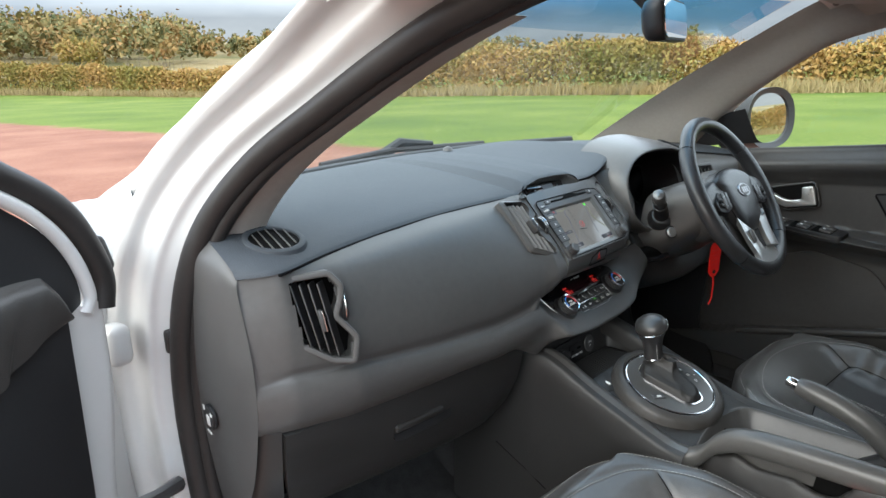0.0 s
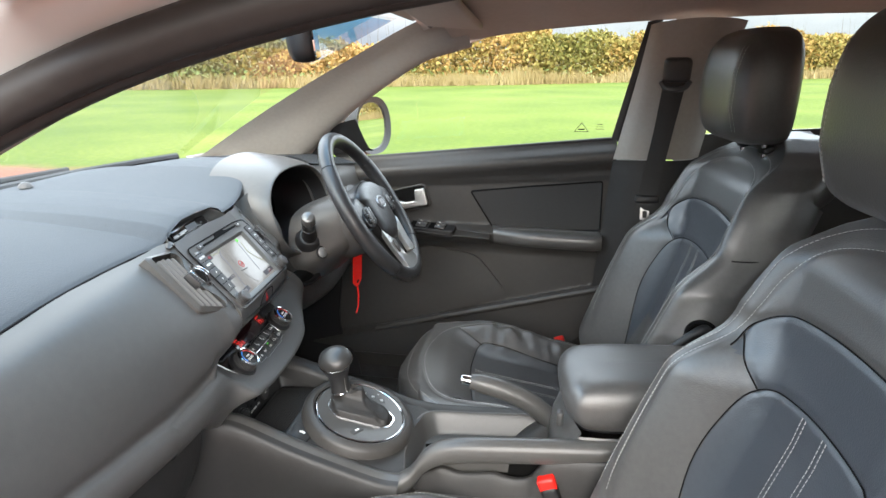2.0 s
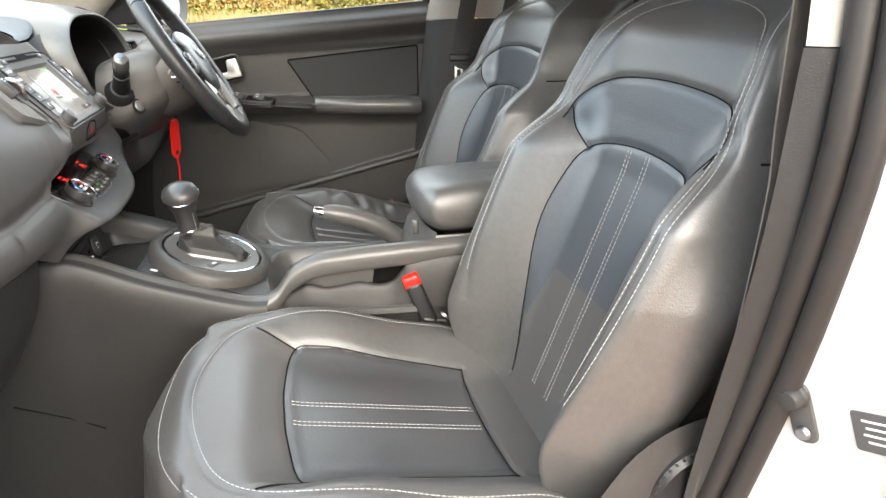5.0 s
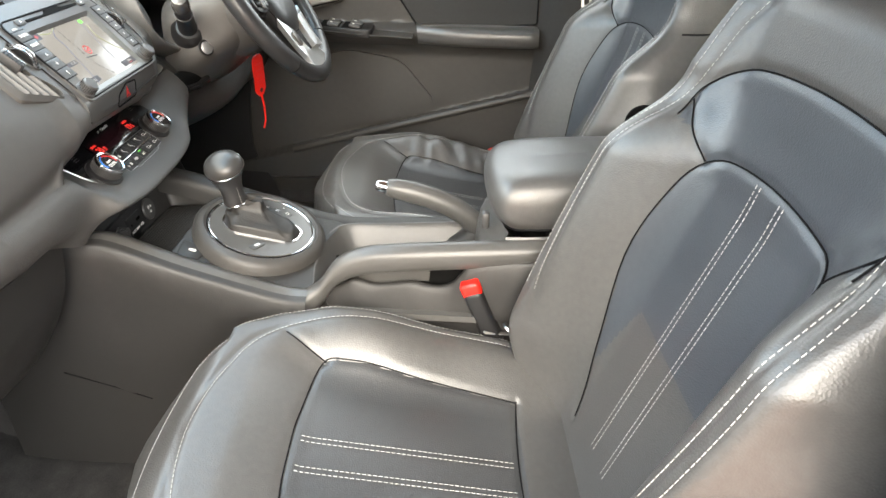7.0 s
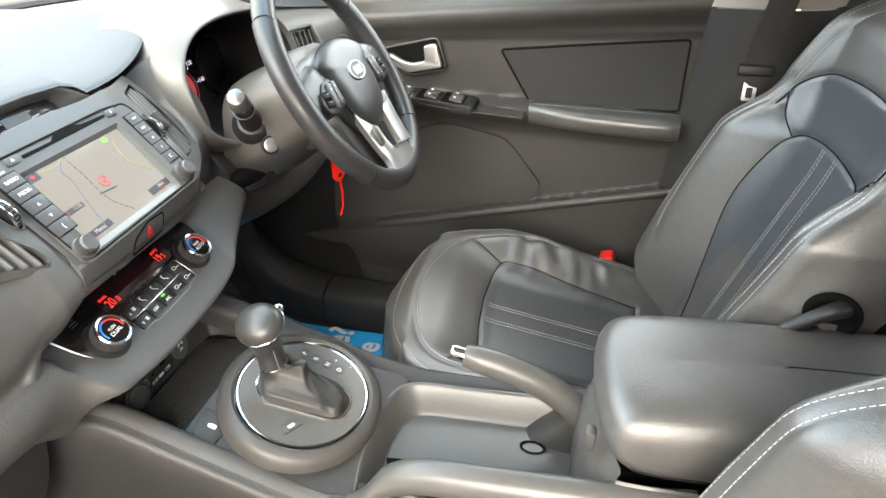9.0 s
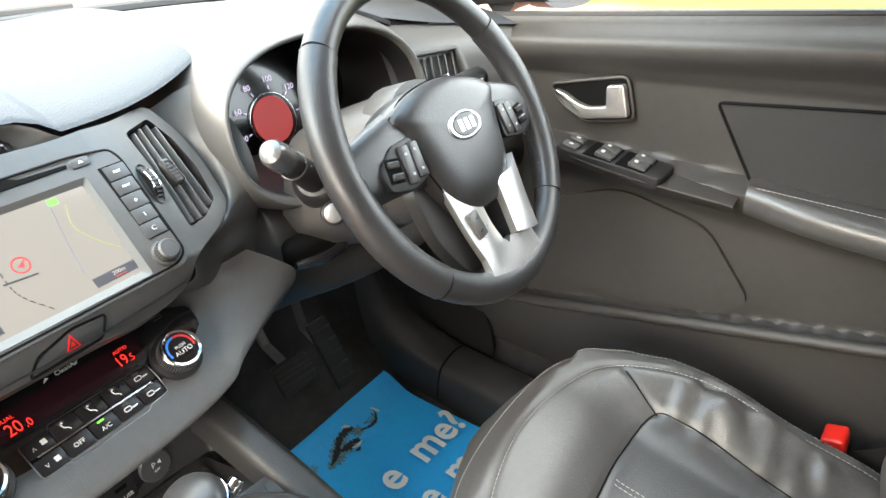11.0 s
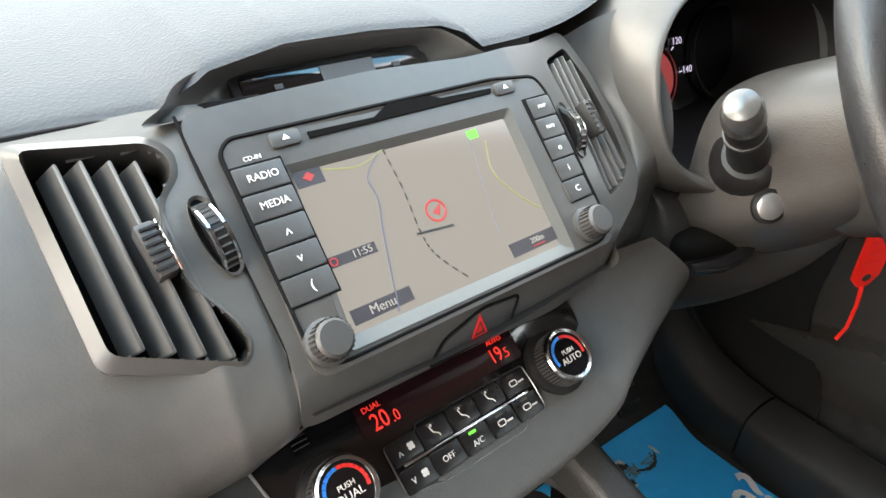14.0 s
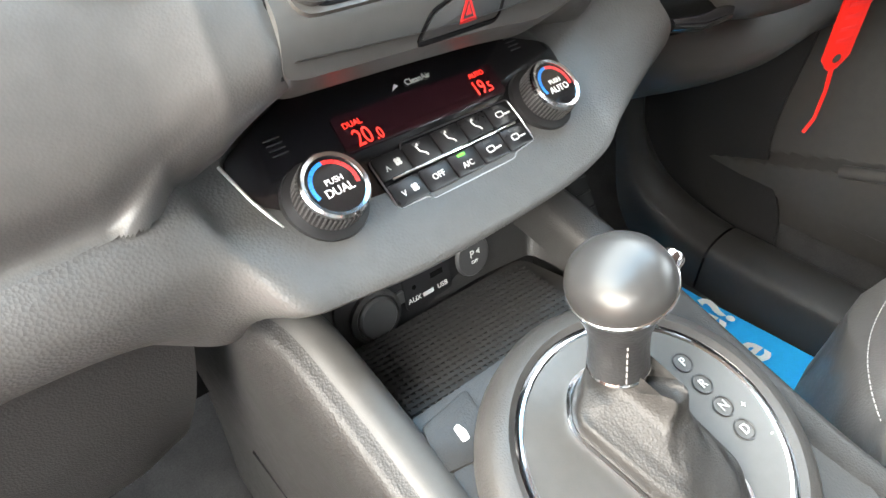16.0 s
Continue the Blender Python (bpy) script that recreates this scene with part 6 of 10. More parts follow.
for kx, word in ((-93.5, "DUAL"), (87, "AUTO")):
    km = on(D, kx, -24.5, 0)
    kb = part("knob", lathe([(0.0245, 0.0), (0.0238, 0.004), (0.0195, 0.006), (0.0190, 0.018), (0.0182, 0.0195)], 48, km), M_black, cp, "knurled black knob with a chrome rim")
    part("knob_rim", lathe([(0.0190, 0.0178), (0.0192, 0.0205), (0.0180, 0.0218), (0.0160, 0.0212), (0.0155, 0.0195)], 48, km), M_chrome, kb)
    part("knob_face", lathe([(0, 0.0203), (0.0155, 0.0203), (0.0158, 0.0195)], 40, km), M_gloss, kb)
    for j in range(48):
        a = 2 * math.pi * j / 48
        part("rib", rbox((0.0009, 0.0010, 0.0105), 0, km @ pose(0.0193 * math.cos(a), 0.0193 * math.sin(a), 0.0122, 0, 0, math.degrees(a))), M_key, kb)
    for j in range(14):
        a = radians(192 - j * 15.5)
        part("heat_mark", rbox((0.0032, 0.0022, 0.0003), 0, km @ pose(0.0128 * math.cos(a), 0.0128 * math.sin(a), 0.0205, 0, 0, math.degrees(a) + 90)), M_blueled if j < 7 else M_redprint, kb)
    writing("knob_text", "PUSH", 0.0046, km @ pose(0.0005, 0.002, 0.0206), M_mark, kb)
    writing("knob_text", word, 0.0066, km @ pose(0.0005, -0.0038, 0.0206), M_mark, kb)
KT = mm([(-58, -15), (-34, -16), (-32, -12), (60, -14), (61, -30), (60, -47), (40, -49), (36, -52), (-34, -51), (-37, -48), (-58, -47)])
part("key_bed", slab(round_poly(KT, 0.003, 3), 0.001, D @ pose(0, 0, 0.0010)), M_groove, cp)
KTR = round_poly(KT, 0.003, 3)
part("key_bed_edge", tube([D @ Vector((a, b, 0.0014)) for a, b in KTR], 0.0006, 5, True), M_steel, cp, "fine bright line round the keys")
for k in range(5):
    for row in (0, 1):
        x, y = -46 + 23.4 * k, (-22 if row == 0 else -40)
        b = part("key", slab(round_poly(rect(0.0225, 0.0148), 0.002, 3), 0.003, on(D, x, y, 2.6), 0.0006), M_keyblack, cp)
        if (row, k) == (1, 1):
            writing("key_text", "OFF", 0.0056, on(D, x, y, 2.8), M_mark, b)
        elif (row, k) == (1, 2):
            writing("key_text", "A/C", 0.0054, on(D, x, y - 2, 2.8), M_mark, b)
        elif k == 0:
            writing("key_text", "^" if row == 0 else "v", 0.008, on(D, x - 4, y - (3 if row == 0 else 0), 2.8), M_mark, b)
            for q in range(4):
                part("fan_mark", lathe([(0, 0.0003), (0.0014, 0.0)], 8, on(D, x + 4.5 + 1.5 * math.cos(q * 1.57 + 0.8), y + 1.5 * math.sin(q * 1.57 + 0.8), 2.8)), M_mark, b)
        elif k == 4 or (row, k) == (1, 3):
            part("symbol", ring_plate(round_poly(rect(0.007, 0.0045), 0.002, 2), round_poly(rect(0.0052, 0.0028), 0.001, 2), 0.0003, on(D, x - 1.5, y, 2.9)), M_mark, b)
            part("symbol", slab(rect(0.005, 0.0012), 0.0003, on(D, x + 5, y - 1, 2.9)), M_mark, b)
        else:
            part("symbol", tube([D @ Vector(((x - 2.5 + u) / 1000, (y - 2 + w) / 1000, 0.0028)) for u, w in ((0, 6), (1, 2), (4, 0), (5, -2))], 0.0005, 4), M_mark, b)
            part("symbol", lathe([(0, 0.0004), (0.0011, 0.0)], 8, on(D, x - 1, y + 4.5, 2.8)), M_mark, b)
        if k not in (0,) and (row, k) != (1, 1):
            part("key_lamp", slab(round_poly(rect(0.006, 0.0018), 0.0006, 2), 0.0003, on(D, x - 1, y + 5.2, 2.9)), M_green if (row, k) == (1, 2) else M_key, b)
part("key_bar", rbox((0.105, 0.0022, 0.0018), 0.0007, on(D, 0.5, -31, 3.2, -0.6), 2), M_chrome, cp, "bright bar between the two rows of keys")

# the band that carries the climate panel, flowing into the passenger's side
BD = [[fascia_point(-0.34, v) for v in (0.60, 0.68, 0.77, 0.88, 1.0)], [fascia_point(-0.26, v) for v in (0.60, 0.68, 0.77, 0.88, 1.0)], [(-0.208, 0.566, 0.909), (-0.206, 0.553, 0.898), (-0.203, 0.543, 0.876), (-0.200, 0.549, 0.842), (-0.198, 0.572, 0.806)],
      [D @ Vector((-0.150, 0.030, -0.004)), D @ Vector((-0.146, -0.005, 0.001)), D @ Vector((-0.140, -0.045, 0.004)), D @ Vector((-0.136, -0.070, -0.006)), D @ Vector((-0.134, -0.075, -0.034))],
      [D @ Vector((-0.110, 0.046, -0.006)), D @ Vector((-0.110, 0.0, -0.004)), D @ Vector((-0.108, -0.052, 0.001)), D @ Vector((-0.106, -0.076, -0.006)), D @ Vector((-0.106, -0.084, -0.036))],
      [D @ Vector((-0.05, 0.046, -0.008)), D @ Vector((-0.05, 0.0, -0.006)), D @ Vector((-0.05, -0.060, 0.001)), D @ Vector((-0.05, -0.082, -0.006)), D @ Vector((-0.05, -0.090, -0.038))],
      [D @ Vector((0.05, 0.046, -0.008)), D @ Vector((0.05, 0.0, -0.006)), D @ Vector((0.05, -0.062, 0.001)), D @ Vector((0.05, -0.083, -0.006)), D @ Vector((0.05, -0.090, -0.038))],
      [D @ Vector((0.115, 0.034, -0.006)), D @ Vector((0.122, 0.0, -0.003)), D @ Vector((0.116, -0.050, 0.002)), D @ Vector((0.112, -0.076, -0.004)), D @ Vector((0.105, -0.085, -0.036))],
      [D @ Vector((0.140, 0.036, -0.004)), D @ Vector((0.146, 0.0, 0.002)), D @ Vector((0.150, -0.035, 0.006)), D @ Vector((0.145, -0.060, 0.0)), D @ Vector((0.135, -0.075, -0.03))],
      [(0.150, 0.600, 0.945), (0.180, 0.598, 0.920), (0.205, 0.600, 0.893), (0.200, 0.610, 0.868), (0.18, 0.65, 0.845)]]
rows = [[Vector(q) + Vector((0, -0.0028, 0)) for q in (r[k] for r in BD)] for k in range(4)]
rows.append([q + (Vector(BD[i][4]) - Vector(BD[i][3]) if i < 3 else Vector((0, 0.055, -0.010))) for i, q in enumerate(rows[3])])
bm = loft(rows, 80, 24)
bmesh.ops.recalc_face_normals(bm, faces=bm.faces[:])
part("climate_band", bm, M_grain, dash, "grained dark grey band below the climate panel")
part("back_wall", loft([[C @ Vector((-0.112, -0.072, -0.004)), C @ Vector((0, -0.078, -0.004)), C @ Vector((0.104, -0.074, -0.004))], [D @ Vector((-0.10, 0.050, -0.004)), D @ Vector((0, 0.056, -0.004)), D @ Vector((0.11, 0.046, -0.004))]], 10, 4), M_black, dash)


def wing_point(a, b, h=0.0):
    k = max(0.0, a - 0.10)
    return C @ Vector((a, b, h - 0.55 * k * (0.25 + k * 2.4)))


# the surround turns back beside the vent and flows into the hood, dark below
FLOW = [[wing_point(0.182, 0.098, -0.003), wing_point(0.189, 0.098, -0.006), (0.168, 0.700, 1.090), (0.192, 0.692, 1.098)],
        [wing_point(0.203, 0.040, -0.003), wing_point(0.210, 0.040, -0.006), (0.172, 0.666, 1.040), (0.201, 0.648, 1.045)],
        [wing_point(0.200, -0.014, -0.003), wing_point(0.206, -0.016, -0.007), (0.172, 0.637, 0.998), (0.203, 0.634, 1.000)],
        [wing_point(0.166, -0.036, -0.003), wing_point(0.172, -0.044, -0.010), (0.165, 0.628, 0.975), (0.204, 0.640, 0.972)],
        [wing_point(0.124, -0.056, -0.003), (0.100, 0.594, 0.966), (0.150, 0.622, 0.955), (0.200, 0.645, 0.950)],
        [wing_point(0.104, -0.076, -0.003), (0.096, 0.598, 0.940), (0.140, 0.616, 0.938), (0.195, 0.642, 0.935)],
        [D @ Vector((0.10, 0.044, -0.012)), (0.105, 0.618, 0.914), (0.145, 0.626, 0.912), (0.190, 0.640, 0.900)]]
bm = loft(FLOW, 18, 40)
bmesh.ops.recalc_face_normals(bm, faces=bm.faces[:])
part("side_wall", bm, M_stack, dash)


# ---- centre console ----
con = thing("centre_console", (0, 0.3, 0.36), "dark grey centre console with storage well and side rails", "console")
SIDE = [(-0.192, 0.80, 0.795), (-0.186, 0.70, 0.800), (-0.176, 0.60, 0.800), (-0.165, 0.56, 0.793), (-0.152, 0.48, 0.752), (-0.146, 0.40, 0.722), (-0.143, 0.335, 0.702), (-0.143, 0.30, 0.700)]
# nearside flank and top rail in front
fl = [[(x, y, z) for x, y, z in SIDE],
      [(x - 0.012, y, z - 0.010) for x, y, z in SIDE],
      [(x - 0.016, y, z - 0.05) for x, y, z in SIDE],
      [(x - 0.006, y + 0.01, 0.62) for x, y, z in SIDE],
      [(x + 0.004, y + 0.02, 0.50) for x, y, z in SIDE],
      [(x + 0.006, y + 0.03, 0.34) for x, y, z in SIDE]]
part("front_flank", loft(fl, 30, 24), M_lower, con, "dark grey flank beside the footwell")
part("flank_joint", tube([(-0.185, 0.691, 0.564), (-0.174, 0.623, 0.530), (-0.160, 0.577, 0.495)], 0.0016, 5), M_groove, con)
top = [[(x, y, z) for x, y, z in SIDE],
       [(x + 0.010, y, z + 0.004) for x, y, z in SIDE],
       [(x + 0.024, y, z - 0.002) for x, y, z in SIDE],
       [(x + 0.030, y, z - 0.022) for x, y, z in SIDE]]
part("top_rail", loft(top, 30, 10), M_stack, con)
SIDER = [(0.080, 0.62, 0.800), (0.086, 0.56, 0.785), (0.096, 0.48, 0.755), (0.104, 0.40, 0.725), (0.112, 0.33, 0.700), (0.120, 0.26, 0.690), (0.136, 0.10, 0.690), (0.15, -0.05, 0.70)]
fr = [[(x - 0.036, y, z - 0.03) for x, y, z in SIDER], [(x - 0.030, y, z - 0.002) for x, y, z in SIDER], [(x - 0.014, y, z + 0.005) for x, y, z in SIDER], [(x, y, z) for x, y, z in SIDER], [(x + 0.008, y, z - 0.04) for x, y, z in SIDER], [(x + 0.012, y, 0.52) for x, y, z in SIDER], [(x + 0.012, y, 0.34) for x, y, z in SIDER]]
part("offside_flank", loft(fr, 34, 26), M_lower, con, "dark grey flank beside the driver's footwell")
# deck under the selector, sloping down to the rear
dk = [[(-0.132, 0.50, 0.752), (-0.02, 0.50, 0.760), (0.074, 0.50, 0.754)], [(-0.128, 0.40, 0.724), (-0.02, 0.40, 0.730), (0.086, 0.40, 0.722)], [(-0.126, 0.33, 0.704), (-0.02, 0.33, 0.708), (0.092, 0.33, 0.702)], [(-0.122, 0.300, 0.698), (-0.02, 0.316, 0.702), (0.080, 0.300, 0.700)]]
part("selector_deck", loft(dk, 14, 14), M_lower, con)
# storage well in front of the selector, with a ribbed mat
part("well_floor", slab(round_poly([(-0.130, 0.46), (-0.130, 0.582), (0.045, 0.592), (0.062, 0.52), (0.062, 0.46)], 0.012), 0.02, pose(0, 0, 0.738, 0, 0, 0)), M_lower, con)
mat_ob = part("well_mat", rbox((0.160, 0.108, 0.003), 0.001, pose(-0.041, 0.529, 0.7385)), M_grille, con, "black ribbed rubber mat")
for i in range(22):
    part("rib", rbox((0.158, 0.0024, 0.002), 0, pose(-0.042, 0.478 + i * 0.0048, 0.7405)), M_grille, mat_ob)
for i in range(30):
    part("rib", rbox((0.0024, 0.105, 0.002), 0, pose(-0.118 + i * 0.0052, 0.53, 0.7402)), M_grille, mat_ob)
wl = [[(-0.138, 0.50, 0.748), (-0.145, 0.575, 0.780), (-0.130, 0.606, 0.80), (-0.04, 0.612, 0.80), (0.05, 0.612, 0.80), (0.072, 0.60, 0.79), (0.076, 0.50, 0.76)], [(-0.135, 0.48, 0.736), (-0.134, 0.560, 0.736), (-0.122, 0.588, 0.736), (-0.04, 0.594, 0.736), (0.036, 0.594, 0.736), (0.060, 0.58, 0.736), (0.064, 0.48, 0.736)]]
part("well_wall", loft(wl, 36, 6), M_lower, con)
part("well_roof", loft([[(-0.17, 0.60, 0.80), (-0.04, 0.612, 0.80), (0.08, 0.612, 0.80)], [(-0.17, 0.59, 0.83), (-0.04, 0.595, 0.835), (0.08, 0.60, 0.835)]], 10, 4), M_lower, con)
# socket panel at the back of the well
S = plane_of((-0.050, 0.6015, 0.757), (1, 0.07, 0), (0, 0.18, 0.98))
sp = thing("socket_panel", (-0.05, 0.60, 0.73), "black panel with power socket, media ports and parking button", "socket")
part("panel", slab(round_poly(mm([(-76, 14), (-66, 22), (62, 26), (72, 20), (72, -16), (62, -24), (-66, -28), (-78, -18)]), 0.006, 3), 0.012, S @ pose(0, 0, 0.004), 0.001), M_black, sp)
part("socket_rim", lathe([(0.0205, 0.0), (0.021, 0.004), (0.018, 0.0055), (0.0165, 0.004)], 32, on(S, -46, -6, 4)), M_lower, sp)
part("socket_cap", lathe([(0, 0.0075), (0.0145, 0.0075), (0.0162, 0.006), (0.0165, 0.003)], 28, on(S, -46, -6, 4)), M_key, sp, "grey push-in socket cap")
part("cap_tab", rbox((0.012, 0.010, 0.004), 0.0015, on(S, -26, -2, 6), 2), M_key, sp)
part("port_cover", slab(round_poly(rect(0.044, 0.030), 0.003, 3), 0.003, on(S, 3, -2, 6), 0.0006), M_black, sp)
for x, tx in ((-11, "AUX"), (16, "USB")):
    writing("port_text", tx, 0.0058, on(S, x, -10, 6.3), M_mark, sp)
part("print_bar", slab(rect(0.010, 0.0034), 0.0003, on(S, 2, -10, 6.5)), M_mark, sp)
part("port", slab(rect(0.012, 0.0045), 0.0004, on(S, 12, 2, 6.3)), M_shade, sp)
part("port", lathe([(0, 0.0003), (0.002, 0.0)], 12, on(S, -10, 0, 6.2)), M_shade, sp)
pb = part("parking_button", lathe([(0, 0.003), (0.0155, 0.003), (0.0165, 0.002), (0.0170, 0.0)], 28, on(S, 49, 0, 5) @ Matrix.Diagonal((1, 1.05, 1, 1))), M_key, sp)
writing("button_text", "P", 0.009, on(S, 47, 2, 8.3), M_mark, pb)
part("button_mark", slab([(-0.001, 0), (0.003, 0.0025), (0.003, -0.0025)], 0.0003, on(S, 52, 2.5, 8.3)), M_mark, pb)
writing("button_text", "OFF", 0.0040, on(S, 49, -5, 8.3), M_mark, pb)
# seat heater switches beside the selector
for sx, ry in ((-0.112, 0), (0.070, 0)):
    hs = thing("heater_switch", (sx, 0.475, 0.745), "grey seat heater switch with a white symbol", "switch", "seat heater switches")
    hm = plane_of((sx, 0.478, 0.7495), (1, 0, 0), (0, 0.95, 0.30))
    part("key", slab(round_poly([(-0.022, -0.016), (0.020, -0.022), (0.024, 0.020), (-0.014, 0.014)] if sx < 0 else [(-0.016, -0.016), (0.016, -0.016), (0.016, 0.016), (-0.016, 0.016)], 0.004, 3), 0.012, hm, 0.001), M_lower, hs)
    part("symbol", slab(round_poly(mm([(-3, -5), (2, -5), (3, 0), (1, 6), (-3, 5)]), 0.001, 2), 0.0004, hm @ pose(0.004, -0.002, 0.0006)), M_mark, hs)

# gear selector
G = plane_of((-0.022, 0.405, 0.7365), (1, 0, 0), (0, 0.952, 0.305))
gs = thing("gear_selector", G @ Vector((0, 0, 0)), "automatic gear selector in a round chrome-ringed base", "gear selector")
E2 = Matrix.Diagonal((1.04, 0.985, 1, 1))
part("base_ring", lathe([(0.103, -0.012), (0.102, 0.004), (0.096, 0.011), (0.088, 0.013), (0.084, 0.010)], 64, G @ E2), M_column, gs, "raised dark grey ring")
part("black_ring", lathe([(0.0845, 0.010), (0.0835, 0.0085), (0.0815, 0.0085)], 64, G @ E2), M_gloss, gs)
part("chrome_ring", lathe([(0.0818, 0.009), (0.0813, 0.0108), (0.0798, 0.0111), (0.0785, 0.0100)], 64, G @ E2), M_chrome, gs)
part("plate", lathe([(0, 0.0100), (0.060, 0.0104), (0.0788, 0.0100)], 64, G @ E2), M_stack, gs)
bo = round_poly(mm([(-40, 34), (-20, 56), (8, 56), (22, 42), (27, -44), (14, -60), (-14, -58), (-24, -46)]), 0.012, 4)
part("boot_frame", ring_plate([(a * 1.06, b * 1.05) for a, b in bo], bo, 0.003, G @ pose(0, 0, 0.0125), 0.0), M_chrome, gs, "thin chrome frame round the gaiter")
LEV0, LEV1 = Vector((-0.020, 0.428, 0.752)), Vector((-0.028, 0.434, 0.794))


def gaiter():
    rings = []
    for k, f in enumerate((0, 0.10, 0.22, 0.36, 0.52, 0.68, 0.84, 1.0)):
        h = [0.012, 0.020, 0.024, 0.028, 0.033, 0.040, 0.052, 0.066][k]
        s = [0.99, 0.93, 0.84, 0.68, 0.52, 0.38, 0.29, 0.245][k]
        ring = []
        for j, (a, b) in enumerate(bo):
            w = 1 + 0.030 * math.sin(j * 0.62 + k * 1.1) * (0.3 if k in (0, 7) else 1)
            p = G @ Vector((a * s * w + 0.002 * f, b * s * w + 0.030 * f ** 0.8, h + 0.0012 * math.sin(j * 0.6 + k * 2.2)))
            if k == 7:
                ang = math.atan2(b - 0.0, a + 0.004)
                p = LEV1 + Vector((0.0165 * math.cos(ang), 0.0165 * math.sin(ang), -0.010))
            ring.append(p)
        rings.append(ring)
    return loft(rings, len(bo), 30, True)


part("gaiter", gaiter(), mat("dull_gaiter_leather", (0.020, 0.019, 0.018), 0.5, vary=0.2, vscale=12, bump=0.3, bscale=700, voronoi=True), gs, "creased black leather gaiter")
lm = plane_of(LEV1 + Vector((0, 0, -0.006)), (0.99, 0.05, 0.08), (0, 0.995, -0.08))
part("collar", lathe([(0.0172, 0.0), (0.0180, 0.002), (0.0172, 0.004)], 28, lm), M_chrome, gs)
TILT = math.tan(radians(20))
bm = lathe([(0.0175, 0.003), (0.0165, 0.018), (0.0172, 0.030), (0.0200, 0.043), (0.0242, 0.055), (0.0262, 0.061)], 32)
for v in bm.verts:
    v.co.z += v.co.x * TILT * smooth(v.co.z, 0.018, 0.052)
    v.co.y *= 1.0 + 0.10 * smooth(v.co.z, 0.03, 0.06)
bm.transform(lm)
part("neck", bm, M_rim, gs, "stitched leather neck")
KT = lm @ pose(0, 0, 0.061, 0, -20, 0) @ Matrix.Diagonal((1.03, 1.10, 1, 1))
part("knob_seam", lathe([(0.0262, -0.002), (0.0275, -0.0008), (0.0275, 0.0012), (0.0262, 0.002)], 40, KT), M_chrome, gs)
part("knob", lathe([(0.0270, 0.001), (0.0268, 0.005), (0.0245, 0.0115), (0.0190, 0.0168), (0.0110, 0.0200), (0, 0.0210)], 40, KT), mat("satin_knob", (0.045, 0.044, 0.043), 0.34, metal=0.25, rvary=0.04, vscale=30), gs, "satin grey knob cap")
part("release_button", lathe([(0, 0.006), (0.005, 0.006), (0.0065, 0.004), (0.007, -0.004)], 16, plane_of(Vector((-0.0015, 0.433, 0.851)), (0.6, 0, -0.8), (0, 1, 0))), M_chrome, gs)
part("neck_stitching", stitches([lm @ Vector((-0.0178 * math.cos(0.9), -0.0178 * math.sin(0.9), 0.005 + 0.001 * k)) for k in range(32)], 0.003, 0.002, 0.0005, (1, 0, 0)), M_thread, gs)
for k, ch in enumerate("PRND"):
    pm = on(G, 56.5 - 0.5 * k, 28 - 17.2 * k, 10.8)
    part("gear_mark_ring", lathe([(0.0058, 0.0), (0.0062, 0.0006), (0.0070, 0.0006), (0.0072, 0.0)], 20, pm), M_key, gs)
    writing("gear_letter", ch, 0.0085, pm @ pose(0, 0, 0.0004, 0, 0, 0), M_mark, gs)
writing("gear_letter", "+", 0.007, on(G, 68, -13, 10.8), M_mark, gs)
writing("gear_letter", "-", 0.008, on(G, 68, -34, 10.8), M_mark, gs)
part("lock_button", slab(round_poly(rect(0.026, 0.011), 0.002, 3), 0.004, on(G, -56, -12, 12.2, -24), 0.0008), M_key, gs)
part("lock_symbol", slab(rect(0.009, 0.004), 0.0003, on(G, -56, -12, 12.6, -24)), M_mark, gs)

# rear of the console: open pocket, cup holders, handbrake slot
rim = [(-0.122, 0.298, 0.698), (-0.06, 0.312, 0.701), (0.0, 0.317, 0.702), (0.045, 0.314, 0.702), (0.070, 0.302, 0.702), (0.082, 0.275, 0.701), (0.090, 0.22, 0.699), (0.100, 0.14, 0.699), (0.110, 0.06, 0.70)]
low = [(-0.112, 0.280, 0.664), (-0.06, 0.290, 0.664), (0.0, 0.294, 0.664), (0.030, 0.291, 0.664), (0.048, 0.282, 0.664), (0.057, 0.262, 0.664), (0.063, 0.21, 0.664), (0.070, 0.14, 0.664), (0.080, 0.06, 0.664)]
part("tray_wall", loft([rim, [tuple((np.array(a) * 0.8 + np.array(b) * 0.2) + (0, 0, 0.004)) for a, b in zip(rim, low)], [tuple((np.array(a) * 0.15 + np.array(b) * 0.85) - (0, 0, 0.002)) for a, b in zip(rim, low)], low], 48, 12), M_stack, con)
part("tray_floor", slab([(-0.125, 0.05), (-0.125, 0.283), *[(p[0], p[1]) for p in low], (0.08, 0.05)], 0.01, pose(0, 0, 0.6645)), M_stack, con, "plain moulded tray")
part("lever_slot", lathe([(0.013, 0.001), (0.012, 0.0015), (0.010, 0.0), (0.009, -0.012), (0, -0.013)], 24, pose(0.040, 0.118, 0.6655) @ Matrix.Diagonal((0.8, 1.3, 1, 1))), M_shade, con)
